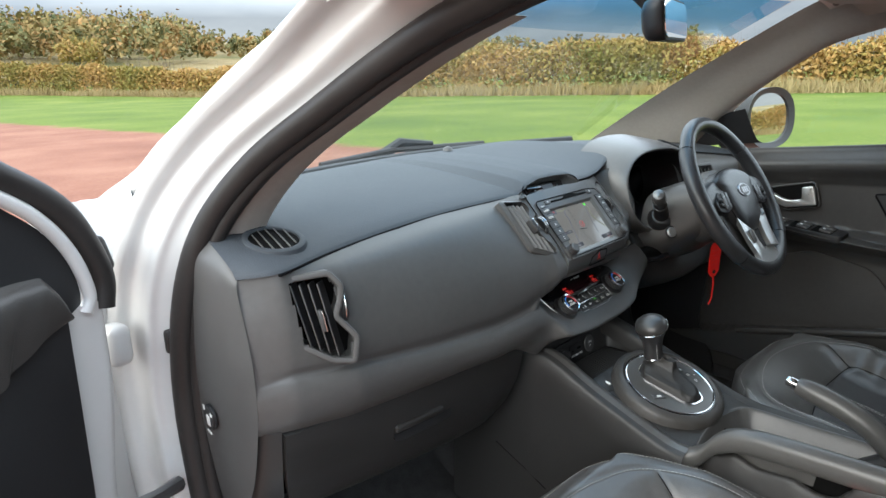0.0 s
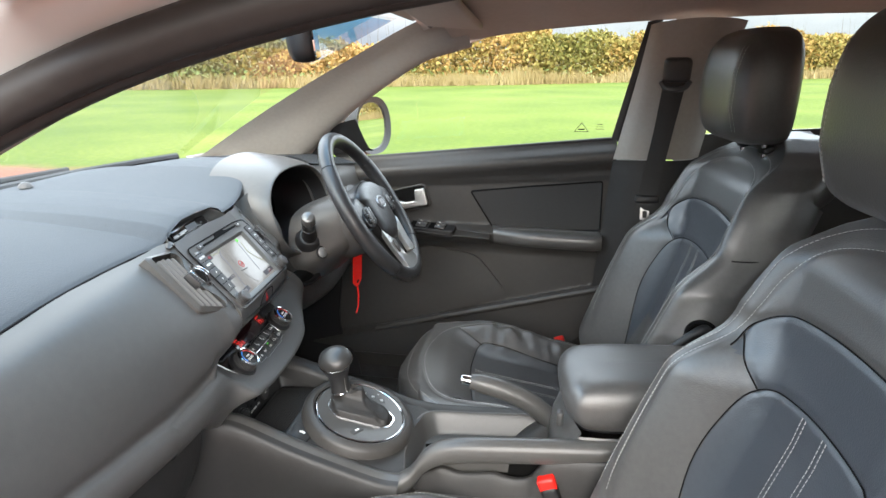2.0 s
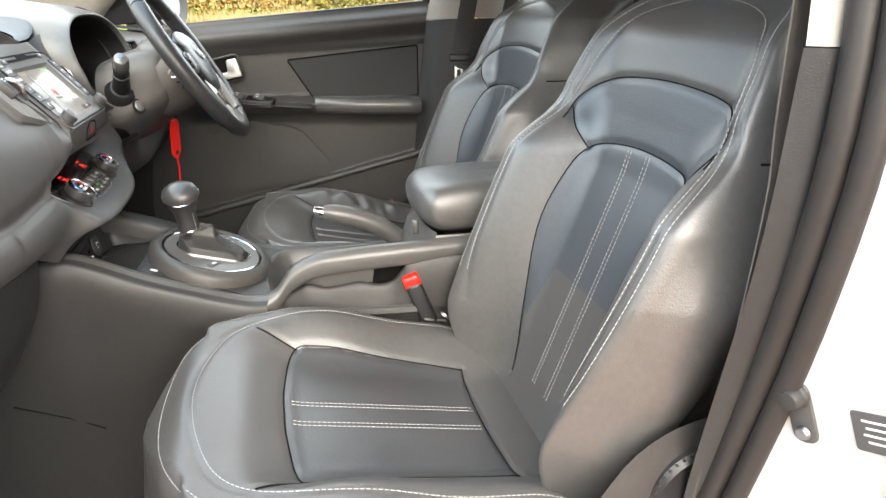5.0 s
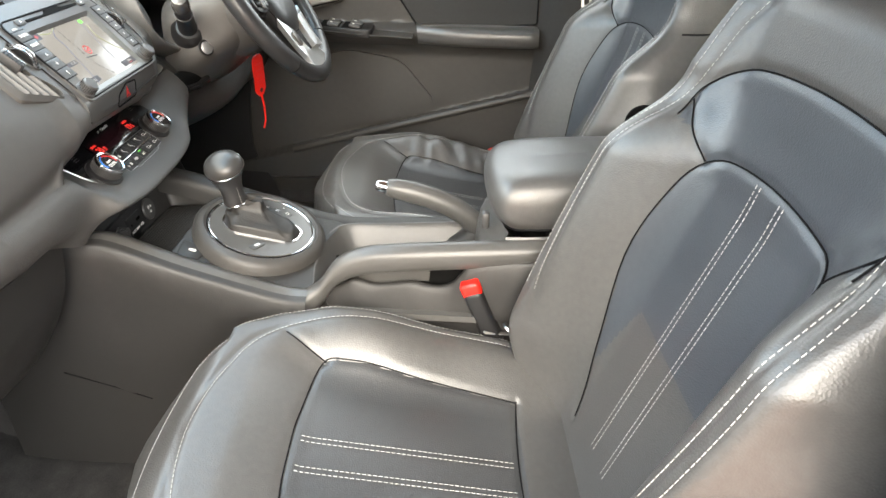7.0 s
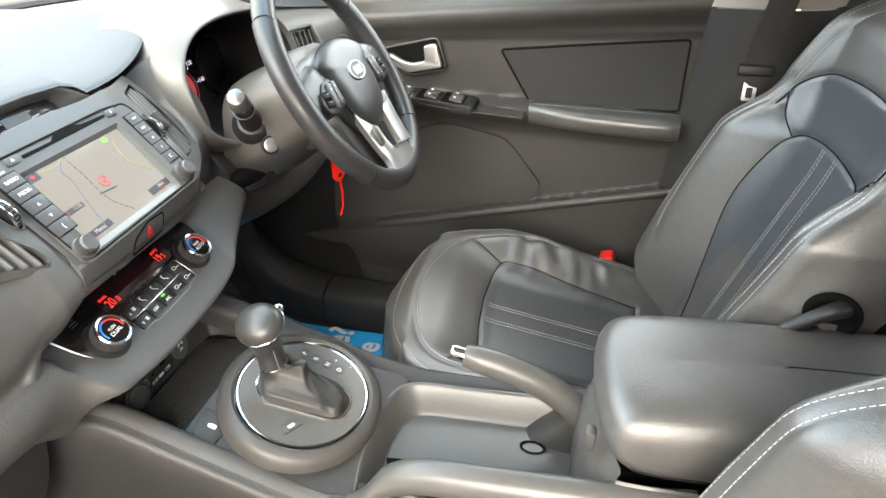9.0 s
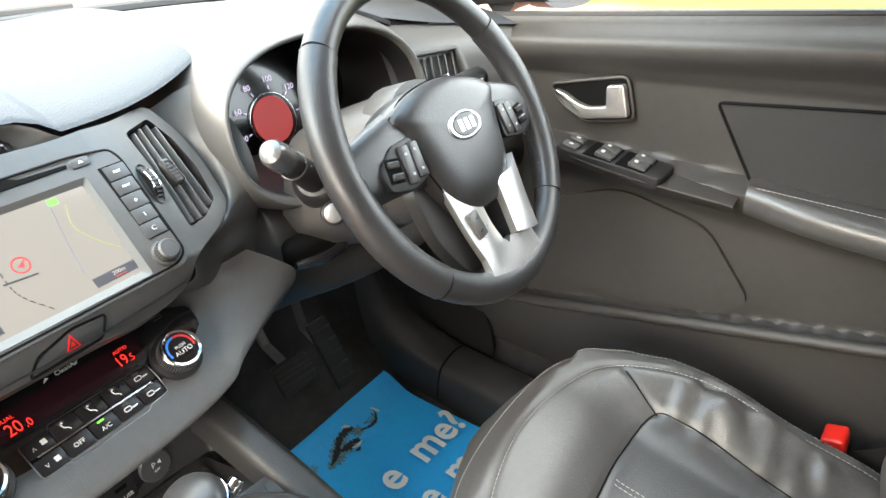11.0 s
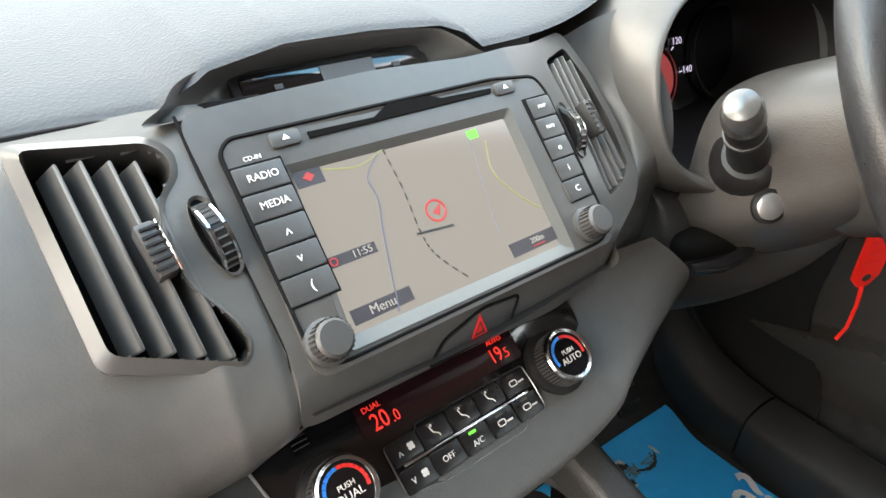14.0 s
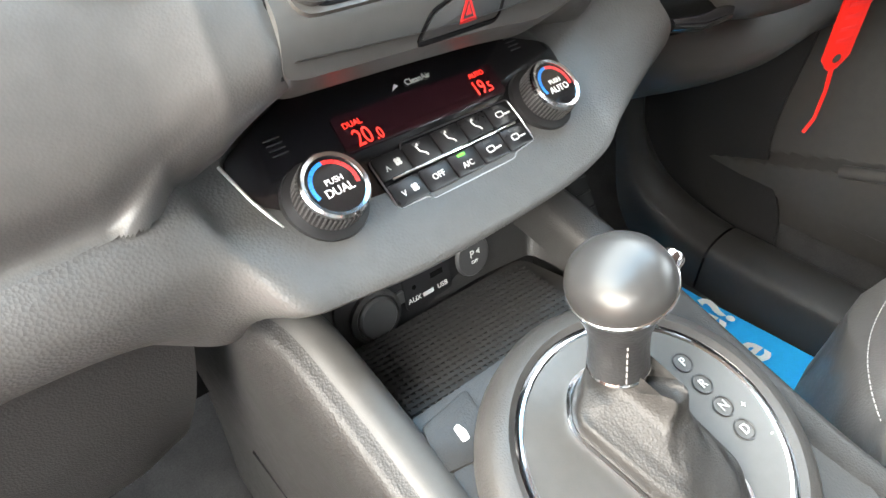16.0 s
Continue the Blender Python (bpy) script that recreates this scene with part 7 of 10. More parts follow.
# arched nearside rail from the deck to the armrest
RAIL = [(-0.143, 0.305, 0.700), (-0.134, 0.285, 0.712), (-0.122, 0.262, 0.740), (-0.117, 0.225, 0.757), (-0.115, 0.17, 0.764), (-0.108, 0.08, 0.768), (-0.098, -0.02, 0.770), (-0.090, -0.06, 0.770)]
rl = [[(x + 0.012, y, z - 0.036) for i, (x, y, z) in enumerate(RAIL)], [(x + 0.002, y, z - 0.034) for x, y, z in RAIL], [(x - 0.003, y, z - 0.012) for x, y, z in RAIL], [(x + 0.006, y, z) for x, y, z in RAIL], [(x + 0.022, y, z + 0.001) for x, y, z in RAIL], [(x + 0.030, y, z - 0.012) for x, y, z in RAIL], [(x + 0.030, y, z - 0.07) for x, y, z in RAIL]]
part("arched_rail", loft(rl, 40, 18), M_stack, con, "arched dark grey side rail")
# below the rail an opening with a scalloped lower edge, its shade a black sheet, then a stepped flank
part("rail_gap", loft([[(-0.084, 0.268, 0.735), (-0.082, 0.2, 0.745), (-0.080, 0.05, 0.75), (-0.078, -0.08, 0.755)], [(-0.086, 0.268, 0.66), (-0.084, 0.2, 0.66), (-0.082, 0.05, 0.66), (-0.080, -0.08, 0.66)]], 12, 4), M_shade, con, "near-black sheet standing for the shade under the side rail")
SCAL = [(0.330, 0.700), (0.285, 0.692), (0.262, 0.694), (0.240, 0.704), (0.209, 0.697), (0.180, 0.700), (0.154, 0.704), (0.135, 0.700), (0.115, 0.698), (0.095, 0.704), (0.080, 0.722), (0.060, 0.738), (-0.02, 0.745), (-0.10, 0.75)]
sc = curve([(0, *q) for q in SCAL], 60)
rows = [[(-0.086, q[1], q[2] - 0.010) for q in sc], [(-0.094, q[1], q[2]) for q in sc], [(-0.104, q[1], q[2] - 0.002) for q in sc], [(-0.112, q[1], q[2] - 0.028 - 0.3 * max(0, q[2] - 0.71)) for q in sc], [(-0.114, q[1], 0.655) for q in sc], [(-0.106, q[1], 0.648) for q in sc], [(-0.104, q[1], 0.50) for q in sc], [(-0.102, q[1], 0.35) for q in sc]]
bm = loft(rows, 90, 30)
bmesh.ops.recalc_face_normals(bm, faces=bm.faces[:])
part("rear_flank", bm, M_lower, con, "stepped dark grey flank beside the passenger seat")

# armrest box
ar = thing("armrest", (0.02, -0.1, 0.69), "padded black leather armrest lid on the console box", "armrest")


def arm_ring(k):
    z, g, fy = [(0.775, -0.012, 0.020), (0.782, -0.002, 0.036), (0.800, 0.004, 0.050), (0.828, 0.003, 0.054), (0.848, -0.006, 0.044), (0.857, -0.022, 0.022), (0.860, -0.045, -0.01), (0.861, -0.080, -0.05), (0.861, -0.094, -0.09)][k]
    x0, x1 = -0.072 - g, 0.118 + g
    back = -0.30
    return [(x0, back, z), (x0, -0.15, z), (x0, fy - 0.05, z - 0.001), (x0 + 0.02, fy - 0.01, z - 0.003), ((x0 + x1) / 2, fy, z - 0.004), (x1 - 0.02, fy - 0.01, z - 0.003), (x1, fy - 0.05, z - 0.001), (x1, -0.15, z), (x1, back, z)]


bm = loft([arm_ring(k) for k in range(9)], 48, 26)
bmesh.ops.recalc_face_normals(bm, faces=bm.faces[:])
AP = (0.02, 0.0, 0.8)
part("lid", turned(bm, AP, 7), M_leather, ar)
part("lid_seam", turned(tube([Vector(p) + Vector((0, 0.0005, 0)) for p in curve(arm_ring(1), 40)], 0.0022, 6), AP, 7), M_groove, ar)
part("box", turned(loft([[(-0.085, -0.30, 0.778), (-0.080, 0.0, 0.775), (-0.060, 0.026, 0.774), (0.02, 0.034, 0.772), (0.10, 0.026, 0.774), (0.118, 0.0, 0.775), (0.12, -0.30, 0.778)], [(-0.10, -0.30, 0.70), (-0.098, 0.0, 0.72), (-0.07, 0.052, 0.70), (0.02, 0.066, 0.695), (0.10, 0.055, 0.70), (0.12, 0.0, 0.70), (0.12, -0.30, 0.70)], [(-0.115, -0.30, 0.36), (-0.112, 0.0, 0.36), (-0.08, 0.05, 0.36), (0.02, 0.06, 0.36), (0.10, 0.05, 0.36), (0.118, 0.0, 0.36), (0.12, -0.30, 0.36)]], 30, 14), AP, 7), M_stack, ar, "dark grey console box")
part("latch", rbox((0.018, 0.012, 0.026), 0.004, pose(-0.030, 0.050, 0.776), 2), M_key, ar)

# handbrake
hb = thing("handbrake", (0.075, 0.06, 0.66), "black handbrake lever with a bright release button", "handbrake")
HB = [(0.078, 0.030, 0.660), (0.075, 0.065, 0.705), (0.070, 0.105, 0.742), (0.066, 0.150, 0.764), (0.062, 0.190, 0.776), (0.060, 0.215, 0.781)]
part("lever", tube(curve(HB, 26), [0.022, 0.022, 0.0215, 0.021, 0.0205, 0.020, 0.0195, 0.019] + [0.0185] * 10 + [0.0185, 0.0182, 0.0178, 0.0172, 0.0165, 0.0155, 0.0145, 0.013], 18), M_stack, hb)
part("button", tube([(0.0602, 0.213, 0.7805), (0.0595, 0.226, 0.783), (0.0593, 0.232, 0.7842)], [0.0098, 0.0098, 0.0080], 14), M_chrome, hb)
part("gaiter", loft([[(0.045, -0.01, 0.655), (0.105, -0.01, 0.655), (0.105, 0.13, 0.652), (0.045, 0.13, 0.652)], [(0.058, 0.005, 0.685), (0.098, 0.005, 0.685), (0.096, 0.09, 0.690), (0.056, 0.09, 0.690)], [(0.064, 0.03, 0.705), (0.092, 0.03, 0.705), (0.09, 0.07, 0.715), (0.062, 0.07, 0.715)]], 24, 10, True), M_lower, hb)


# ---- front seats ----
def arc(points, n):
    return [tuple(p) for p in curve(points, n)]


def seg_dist(p, line):
    """Distance from points p (n x 2) to a broken line."""
    best = np.full(len(p), 9.0)
    for a, b in zip(line, line[1:]):
        a, b = np.array(a), np.array(b)
        d = b - a
        t = np.clip(((p - a) @ d) / (d @ d), 0, 1)
        best = np.minimum(best, np.hypot(*(p - (a + t[:, None] * d)).T))
    return best


# seams of the backrest, as half outlines: across, height
SH_ARCH = arc([(-0.170, 0.985), (-0.166, 1.018), (-0.120, 1.046), (0, 1.056), (0.120, 1.046), (0.166, 1.018), (0.170, 0.985)], 40)
CT_ARCH = arc([(-0.095, 0.600), (-0.118, 0.70), (-0.136, 0.82), (-0.133, 0.900), (-0.118, 0.947), (-0.075, 0.962), (0, 0.968), (0.075, 0.962), (0.118, 0.947), (0.133, 0.900), (0.136, 0.82), (0.118, 0.70), (0.095, 0.600)], 90)
NOTCH = [[(s * 0.169, 1.002), (s * 0.146, 0.976), (s * 0.118, 0.949)] for s in (-1, 1)]
SH_PANEL = [*SH_ARCH, *NOTCH[1][1:], *[p for p in CT_ARCH[::-1] if p[1] > 0.946], *NOTCH[0][:0:-1]]
BORDER_I = arc([(-0.173, 0.70), (-0.190, 0.78), (-0.200, 0.88), (-0.199, 0.95), (-0.180, 0.998), (-0.167, 1.04), (-0.153, 1.092), (-0.114, 1.134), (0, 1.152), (0.114, 1.134), (0.153, 1.092), (0.167, 1.04), (0.180, 0.998), (0.199, 0.95), (0.200, 0.88), (0.190, 0.78), (0.173, 0.70)], 120)
BORDER_O = arc([(-0.189, 0.70), (-0.207, 0.78), (-0.216, 0.88), (-0.214, 0.95), (-0.195, 1.000), (-0.183, 1.045), (-0.170, 1.106), (-0.125, 1.154), (0, 1.173), (0.125, 1.154), (0.170, 1.106), (0.183, 1.045), (0.195, 1.000), (0.214, 0.95), (0.216, 0.88), (0.207, 0.78), (0.189, 0.70)], 120)


def half_width(z):
    return float(np.interp(z, [0.50, 0.58, 0.66, 0.76, 0.86, 0.94, 0.985, 1.02, 1.07, 1.12, 1.155, 1.18, 1.20], [0.175, 0.188, 0.202, 0.220, 0.233, 0.234, 0.224, 0.214, 0.203, 0.187, 0.160, 0.120, 0.07]))


def front_y(u, z, hw):
    """How far the padded face stands forward of the back plane."""
    bol = 0.056 * smooth(abs(u), 0.085, 0.190) * smooth(z, 0.56, 0.70) * (1 - smooth(z, 0.93, 1.03))
    bol += 0.018 * smooth(abs(u), 0.13, 0.19) * smooth(z, 0.98, 1.04)
    top = -0.045 * smooth(z, 1.10, 1.20)
    edge = abs(u) / hw
    rnd = -0.024 * max(0.0, (edge - 0.935) / 0.065) ** 2
    dish = float(np.interp(z, [0.50, 0.577, 0.75, 0.93, 1.0, 1.06, 1.12], [-0.068, -0.066, -0.052, -0.037, -0.024, -0.010, 0.0])) * (1 - smooth(abs(u), 0.115, 0.205))
    return bol + top + rnd + dish


def back_plane(z):
    return 0.238 - 0.445 * z


def back_at(cx, u, z, lift=0.0):
    hw = half_width(z)
    n = Vector((0, math.cos(radians(24)), math.sin(radians(24))))
    y = back_plane(z) + front_y(u, z, hw)
    return Vector((cx + u, y, z)) + n * lift


def backrest(cx):
    nu, nv = 150, 190
    zs = np.linspace(0.50, 1.20, nv + 1)
    lines = [SH_ARCH, CT_ARCH, *NOTCH, BORDER_I]
    bm = bmesh.new()
    vs = []
    for i in range(nu + 1):
        s = 2 * i / nu - 1
        s = math.copysign(1 - (1 - abs(s)) ** 1.15, s)
        pts = np.array([(s * half_width(z), z) for z in zs])
        groove = np.zeros(nv + 1)
        for k, ln in enumerate(lines):
            d = seg_dist(pts, ln)
            groove += (0.0024 if k != 4 else 0.002) * np.exp(-(d / 0.0048) ** 2)
        vs.append([bm.verts.new(back_at(cx, float(u), float(z), -float(g))) for (u, z), g in zip(pts, groove)])
    for i in range(nu):
        for j in range(nv):
            bm.faces.new((vs[i][j], vs[i + 1][j], vs[i + 1][j + 1], vs[i][j + 1]))
    # sides and back shell
    rim = [vs[0][j] for j in range(nv + 1)] + [vs[i][nv] for i in range(1, nu)] + [vs[nu][j] for j in range(nv, -1, -1)]
    prev = rim
    for k, (inset, back) in enumerate([(-0.004, 0.022), (-0.006, 0.055), (-0.002, 0.100), (0.03, 0.128), (0.10, 0.135)]):
        ring = []
        for v in rim:
            u, z = v.co.x - cx, v.co.z
            swell = 0.026 * (1 - smooth(z, 0.84, 0.99)) * min(1.0, back / 0.05)
            f = 1 - (inset - swell) / max(0.08, abs(u) + 0.02)
            zz = z - max(0.0, inset) * 0.9 * smooth(z, 0.95, 1.2)
            ring.append(bm.verts.new((cx + u * f, min(v.co.y, back_plane(z) + 0.03) - back * (0.9 if z > 1.1 else 1), zz)))
        for a in range(len(rim) - 1):
            bm.faces.new((prev[a], ring[a], ring[a + 1], prev[a + 1]))
        prev = ring
    bmesh.ops.recalc_face_normals(bm, faces=bm.faces[:])
    return bm


# seams of the cushion: across, forward
CU_IN = arc([(-0.128, -0.02), (-0.140, 0.10), (-0.152, 0.20), (-0.142, 0.243), (-0.06, 0.257), (0, 0.259), (0.06, 0.257), (0.142, 0.243), (0.152, 0.20), (0.140, 0.10), (0.128, -0.02)], 60)
CU_MID = [(-0.130, -0.02), (-0.06, -0.014), (0, -0.012), (0.06, -0.014), (0.130, -0.02)]
CU_BI = arc([(-0.205, -0.06), (-0.212, 0.10), (-0.204, 0.24), (-0.172, 0.318), (-0.104, 0.354), (0, 0.370), (0.104, 0.354), (0.172, 0.318), (0.204, 0.24), (0.212, 0.10), (0.205, -0.06)], 90)
CU_BO = arc([(-0.222, -0.06), (-0.232, 0.10), (-0.232, 0.24), (-0.200, 0.330), (-0.122, 0.384), (0, 0.403), (0.122, 0.384), (0.200, 0.330), (0.232, 0.24), (0.232, 0.10), (0.222, -0.06)], 90)
CU_LINK = [[(s * 0.148, 0.235), (s * 0.162, 0.262), (s * 0.178, 0.290)] for s in (-1, 1)]


def cushion_edge(y):
    """Half width of the cushion at a station."""
    return float(np.interp(y, [-0.16, 0.0, 0.12, 0.24, 0.305, 0.35, 0.388, 0.412, 0.426], [0.232, 0.242, 0.248, 0.250, 0.236, 0.206, 0.150, 0.085, 0.02]))


def cushion_z(u, y):
    hw = max(0.02, cushion_edge(y))
    base = 0.590 + 0.22 * y
    bol = 0.044 * smooth(abs(u), 0.10, 0.20) * smooth(y, -0.16, 0.0) * (1 - 0.85 * smooth(y, 0.14, 0.34))
    bol += 0.024 * smooth(math.hypot(max(0.0, (abs(u) - 0.13) / 0.075), max(0.0, (y - 0.235) / 0.085)), 0.0, 1.0) * smooth(y, 0.06, 0.26)
    front = -0.07 * smooth(y, 0.36, 0.46)
    e = abs(u) / hw
    rnd = -0.030 * max(0.0, (e - 0.88) / 0.12) ** 2 if y < 0.36 else -0.030 * max(0.0, (e - 0.7) / 0.3) ** 2
    return base + bol + front + rnd


def cushion(cx, wrinkled):
    nu, nv = 130, 150
    bm = bmesh.new()
    lines = [CU_IN, CU_MID, *CU_LINK, CU_BI]
    ys = np.linspace(-0.16, 0.425, nv + 1)
    vs = []
    for i in range(nu + 1):
        s = 2 * i / nu - 1
        s = math.copysign(1 - (1 - abs(s)) ** 1.15, s)
        pts = np.array([(s * cushion_edge(y), y) for y in ys])
        g = np.zeros(nv + 1)
        for k, ln in enumerate(lines):
            g += (0.0030 if k != 4 else 0.002) * np.exp(-(seg_dist(pts, ln) / 0.0048) ** 2)
        col = []
        for (u, y), q in zip(pts, g):
            z = cushion_z(float(u), float(y)) - float(q)
            if wrinkled:
                w = smooth(u, 0.12, 0.16) * (1 - smooth(u, 0.21, 0.24)) * smooth(y, -0.02, 0.05) * (1 - smooth(y, 0.18, 0.26))
                z += w * 0.011 * noise.noise((u * 26, y * 34, 3.0))
            col.append(bm.verts.new((cx + float(u), float(y), z)))
        vs.append(col)
    for i in range(nu):
        for j in range(nv):
            bm.faces.new((vs[i][j], vs[i + 1][j], vs[i + 1][j + 1], vs[i][j + 1]))
    rim = [vs[0][j] for j in range(nv + 1)] + [vs[i][nv] for i in range(1, nu)] + [vs[nu][j] for j in range(nv, -1, -1)]
    prev = rim
    for out, low in [(0.006, 0.008), (0.011, 0.03), (0.014, 0.07), (0.004, 0.12), (-0.02, 0.16)]:
        ring = []
        for v in rim:
            u, y = v.co.x - cx, v.co.y
            d = Vector((u, max(0.0, y - 0.1) * 1.4, 0))
            d = d.normalized() if d.length > 0.01 else Vector((0, 1, 0))
            ring.append(bm.verts.new((v.co.x + d.x * out, v.co.y + d.y * out, v.co.z + (0.44 - v.co.z) * smooth(low, -0.06, 0.16))))
        for a in range(len(rim) - 1):
            bm.faces.new((prev[a], ring[a], ring[a + 1], prev[a + 1]))
        prev = ring
    bmesh.ops.recalc_face_normals(bm, faces=bm.faces[:])
    return bm


def headrest(cx):
    rings = []
    for z, w, d, y in [(1.190, 0.080, 0.035, -0.300), (1.197, 0.104, 0.050, -0.297), (1.215, 0.121, 0.060, -0.293), (1.26, 0.131, 0.066, -0.290), (1.32, 0.131, 0.066, -0.292), (1.365, 0.123, 0.060, -0.296), (1.392, 0.103, 0.048, -0.301), (1.404, 0.070, 0.030, -0.306)]:
        ring = []
        for j in range(20):
            a = 2 * math.pi * j / 20
            ca, sa = math.cos(a), math.sin(a)
            x = w * math.copysign(abs(ca) ** 0.62, ca)
            yy = d * math.copysign(abs(sa) ** 0.75, sa)
            yy += 0.016 * (abs(x) / 0.14) ** 2 if sa > 0.2 else 0
            ring.append((cx + x, y + yy, z))
        rings.append(ring)
    bm = loft(rings, 60, 32, True)
    return caps(bm)


def head_front(cx, u, z):
    zs = [1.190, 1.197, 1.215, 1.26, 1.32, 1.365, 1.392, 1.404]
    w = float(np.interp(z, zs, [0.080, 0.104, 0.121, 0.131, 0.131, 0.123, 0.103, 0.070]))
    d = float(np.interp(z, zs, [0.035, 0.050, 0.060, 0.066, 0.066, 0.060, 0.048, 0.030]))
    y = float(np.interp(z, zs, [-0.300, -0.297, -0.293, -0.290, -0.292, -0.296, -0.301, -0.306]))
    ca = min(0.98, abs(u) / w) ** (1 / 0.62)
    return Vector((cx + u, y + d * (1 - ca * ca) ** 0.375 + 0.016 * (abs(u) / 0.14) ** 2 + 0.0016, z))


def front_seat(cx, side, label, wrinkled=False):
    st = seat_parts(cx, side, label, wrinkled)
    if side > 0:
        # recline lever over a near-black disc, painted as its shaded recess, on the inner flank
        back_turn = (Matrix.Translation((cx, 0.05, 0)) @ pose(0, 0, 0, 0, 0, YAW + 1) @ Matrix.Translation((-cx, -0.05, 0))).inverted()
        bm = lathe([(0.030, -0.004), (0.029, 0.001), (0.024, 0.002), (0.020, -0.001), (0, -0.002)], 28, plane_of((0.1300, -0.192, 0.872), (-0.25, -0.93, 0.2), (0, 0.2, 0.97)))
        bm.transform(back_turn)
        rec = part("lever_recess", bm, M_shade, st)
        bm = tube(curve([(0.128, -0.206, 0.884), (0.122, -0.192, 0.886), (0.120, -0.172, 0.874), (0.122, -0.148, 0.852), (0.126, -0.130, 0.838)], 18), [0.006, 0.008, 0.0095, 0.0100, 0.0100, 0.0098, 0.0095, 0.0092, 0.0088, 0.0085, 0.0082, 0.008, 0.0078, 0.0075, 0.007, 0.0065, 0.006, 0.005], 12)
        bm.transform(back_turn)
        part("recline_lever", bm, M_black, st, "curved black recline lever")
    st.rotation_euler = (0, 0, radians(YAW + 1))
    return st


def covered(name, bm, st, inside):
    """Splits a padded form into its bolsters and the darker panel in its middle."""
    mid = bm.copy()
    bmesh.ops.delete(mid, geom=[f for f in mid.faces if not inside(f.calc_center_median())], context="FACES")
    bmesh.ops.delete(bm, geom=[f for f in bm.faces if inside(f.calc_center_median())], context="FACES")
    ob = part(name, bm, M_leather, st, sharp=75)
    part("centre_panel", mid, M_insert if name == "backrest" else M_seat, ob, "blue-black leather centre panel, sky reflection added to its blue" if name == "backrest" else "")
    return ob


def seat_parts(cx, side, label, wrinkled=False):
    """side: +1 where the outer flank lies towards +x."""
    st = thing("front_seat", (cx, 0.05, 0.36), label, "car seat", "front seats")
    back = covered("backrest", backrest(cx), st, lambda c: (in_poly(c.x - cx, c.z, CT_ARCH) or in_poly(c.x - cx, c.z, SH_PANEL)) and c.y > back_plane(c.z) - 0.05)
    for ln in (SH_ARCH, CT_ARCH, *NOTCH):
        part("seam", tube([back_at(cx, u, z, -0.0014) for u, z in arc(ln, 60)], 0.0010, 5), M_groove, back)
    part("stitching", join(stitches([back_at(cx, u, z, 0.0012) for u, z in BORDER_O[4:-4]], up=(0, 1, 0.4)), stitches([back_at(cx, u, z, 0.0012) for u, z in BORDER_I[4:-4]], up=(0, 1, 0.4))), M_thread, back, "double row of pale grey stitching")
    # seam across each flank at the waist
    for s in (-1, 1):
        zw = 1.0
        hw = half_width(zw)
        y0 = back_plane(zw) + front_y(s * hw, zw, hw)
        part("seam", tube([(cx + s * hw, y0, zw), *[(cx + s * (hw - i) + s * 0.0006, min(y0, back_plane(zw) + 0.03) - d, zw) for i, d in ((-0.004, 0.022), (-0.003, 0.050), (0.010, 0.085))]], 0.0014, 5), M_groove, back)
    for u0 in (-0.024, 0.020):
        for du in (0, 0.0075):
            part("stitching", stitches([back_at(cx, u0 + du, z, 0.0012) for z in np.linspace(0.62, 0.962, 40)], up=(0, 1, 0.4)), M_thread, back)
    cu = covered("cushion", cushion(cx, wrinkled), st, lambda c: in_poly(c.x - cx, c.y, CU_IN) and c.z > 0.5)
    for ln in (CU_IN, CU_MID, *CU_LINK):
        part("seam", tube([(cx + u, y, cushion_z(u, y) - 0.0016) for u, y in arc(ln, 60)], 0.0010, 5), M_groove, cu)
    part("stitching", join(stitches([(cx + u, y, cushion_z(u, y) + 0.0012) for u, y in CU_BO]), stitches([(cx + u * 0.985, y * 0.985, cushion_z(u * 0.985, y * 0.985) + 0.0012) for u, y in CU_BI])), M_thread, cu, "double row of pale grey stitching")
    for u0 in (-0.024, 0.020):
        for du in (0, 0.0075):
            part("stitching", stitches([(cx + u0 + du, y, cushion_z(u0 + du, y) + 0.0012) for y in np.linspace(-0.005, 0.252, 30)]), M_thread, cu)
    hd = part("headrest", headrest(cx), M_leather, st)
    for u0 in (-0.090, 0.090):
        for du in (0, 0.009):
            part("stitching", stitches([head_front(cx, u0 + du * (1 if u0 > 0 else -1), z) for z in np.linspace(1.216, 1.378, 30)], up=(0, 1, 0)), M_thread, hd)
    for u in (-0.055, 0.055):
        part("headrest_post", tube([(cx + u, -0.318, 1.12), (cx + u, -0.312, 1.22)], 0.0065, 12), M_chrome, st)
        part("post_collar", rbox((0.034, 0.026, 0.012), 0.005, pose(cx + u, -0.3185, 1.178, -20), 2), M_black, st)
    # airbag tag in the outer flank
    tm = plane_of((cx + side * (half_width(1.042) + 0.0055), -0.236, 1.042), (-0.25, side * 0.97, 0), (0, -0.40, 0.91))
    tag_ob = part("airbag_tag", slab(round_poly(rect(0.016, 0.046), 0.002, 2), 0.003, tm, 0.0005), M_black, st, "small black airbag tag")
    writing("tag_text", "AIRBAG", 0.0080, tm @ pose(0, 0, 0.0004, 0, 0, 90), M_steel, tag_ob)
    part("side_valance", loft([[(cx + side * 0.255, y, 0.50 + 0.10 * y) for y in (-0.22, -0.05, 0.15, 0.33)], [(cx + side * 0.272, y, 0.475 + 0.08 * y) for y in (-0.22, -0.05, 0.15, 0.33)], [(cx + side * 0.268, y, 0.42) for y in (-0.22, -0.05, 0.15, 0.33)], [(cx + side * 0.25, y, 0.38) for y in (-0.22, -0.05, 0.15, 0.33)]], 16, 12), M_lower, st, "black plastic side trim")
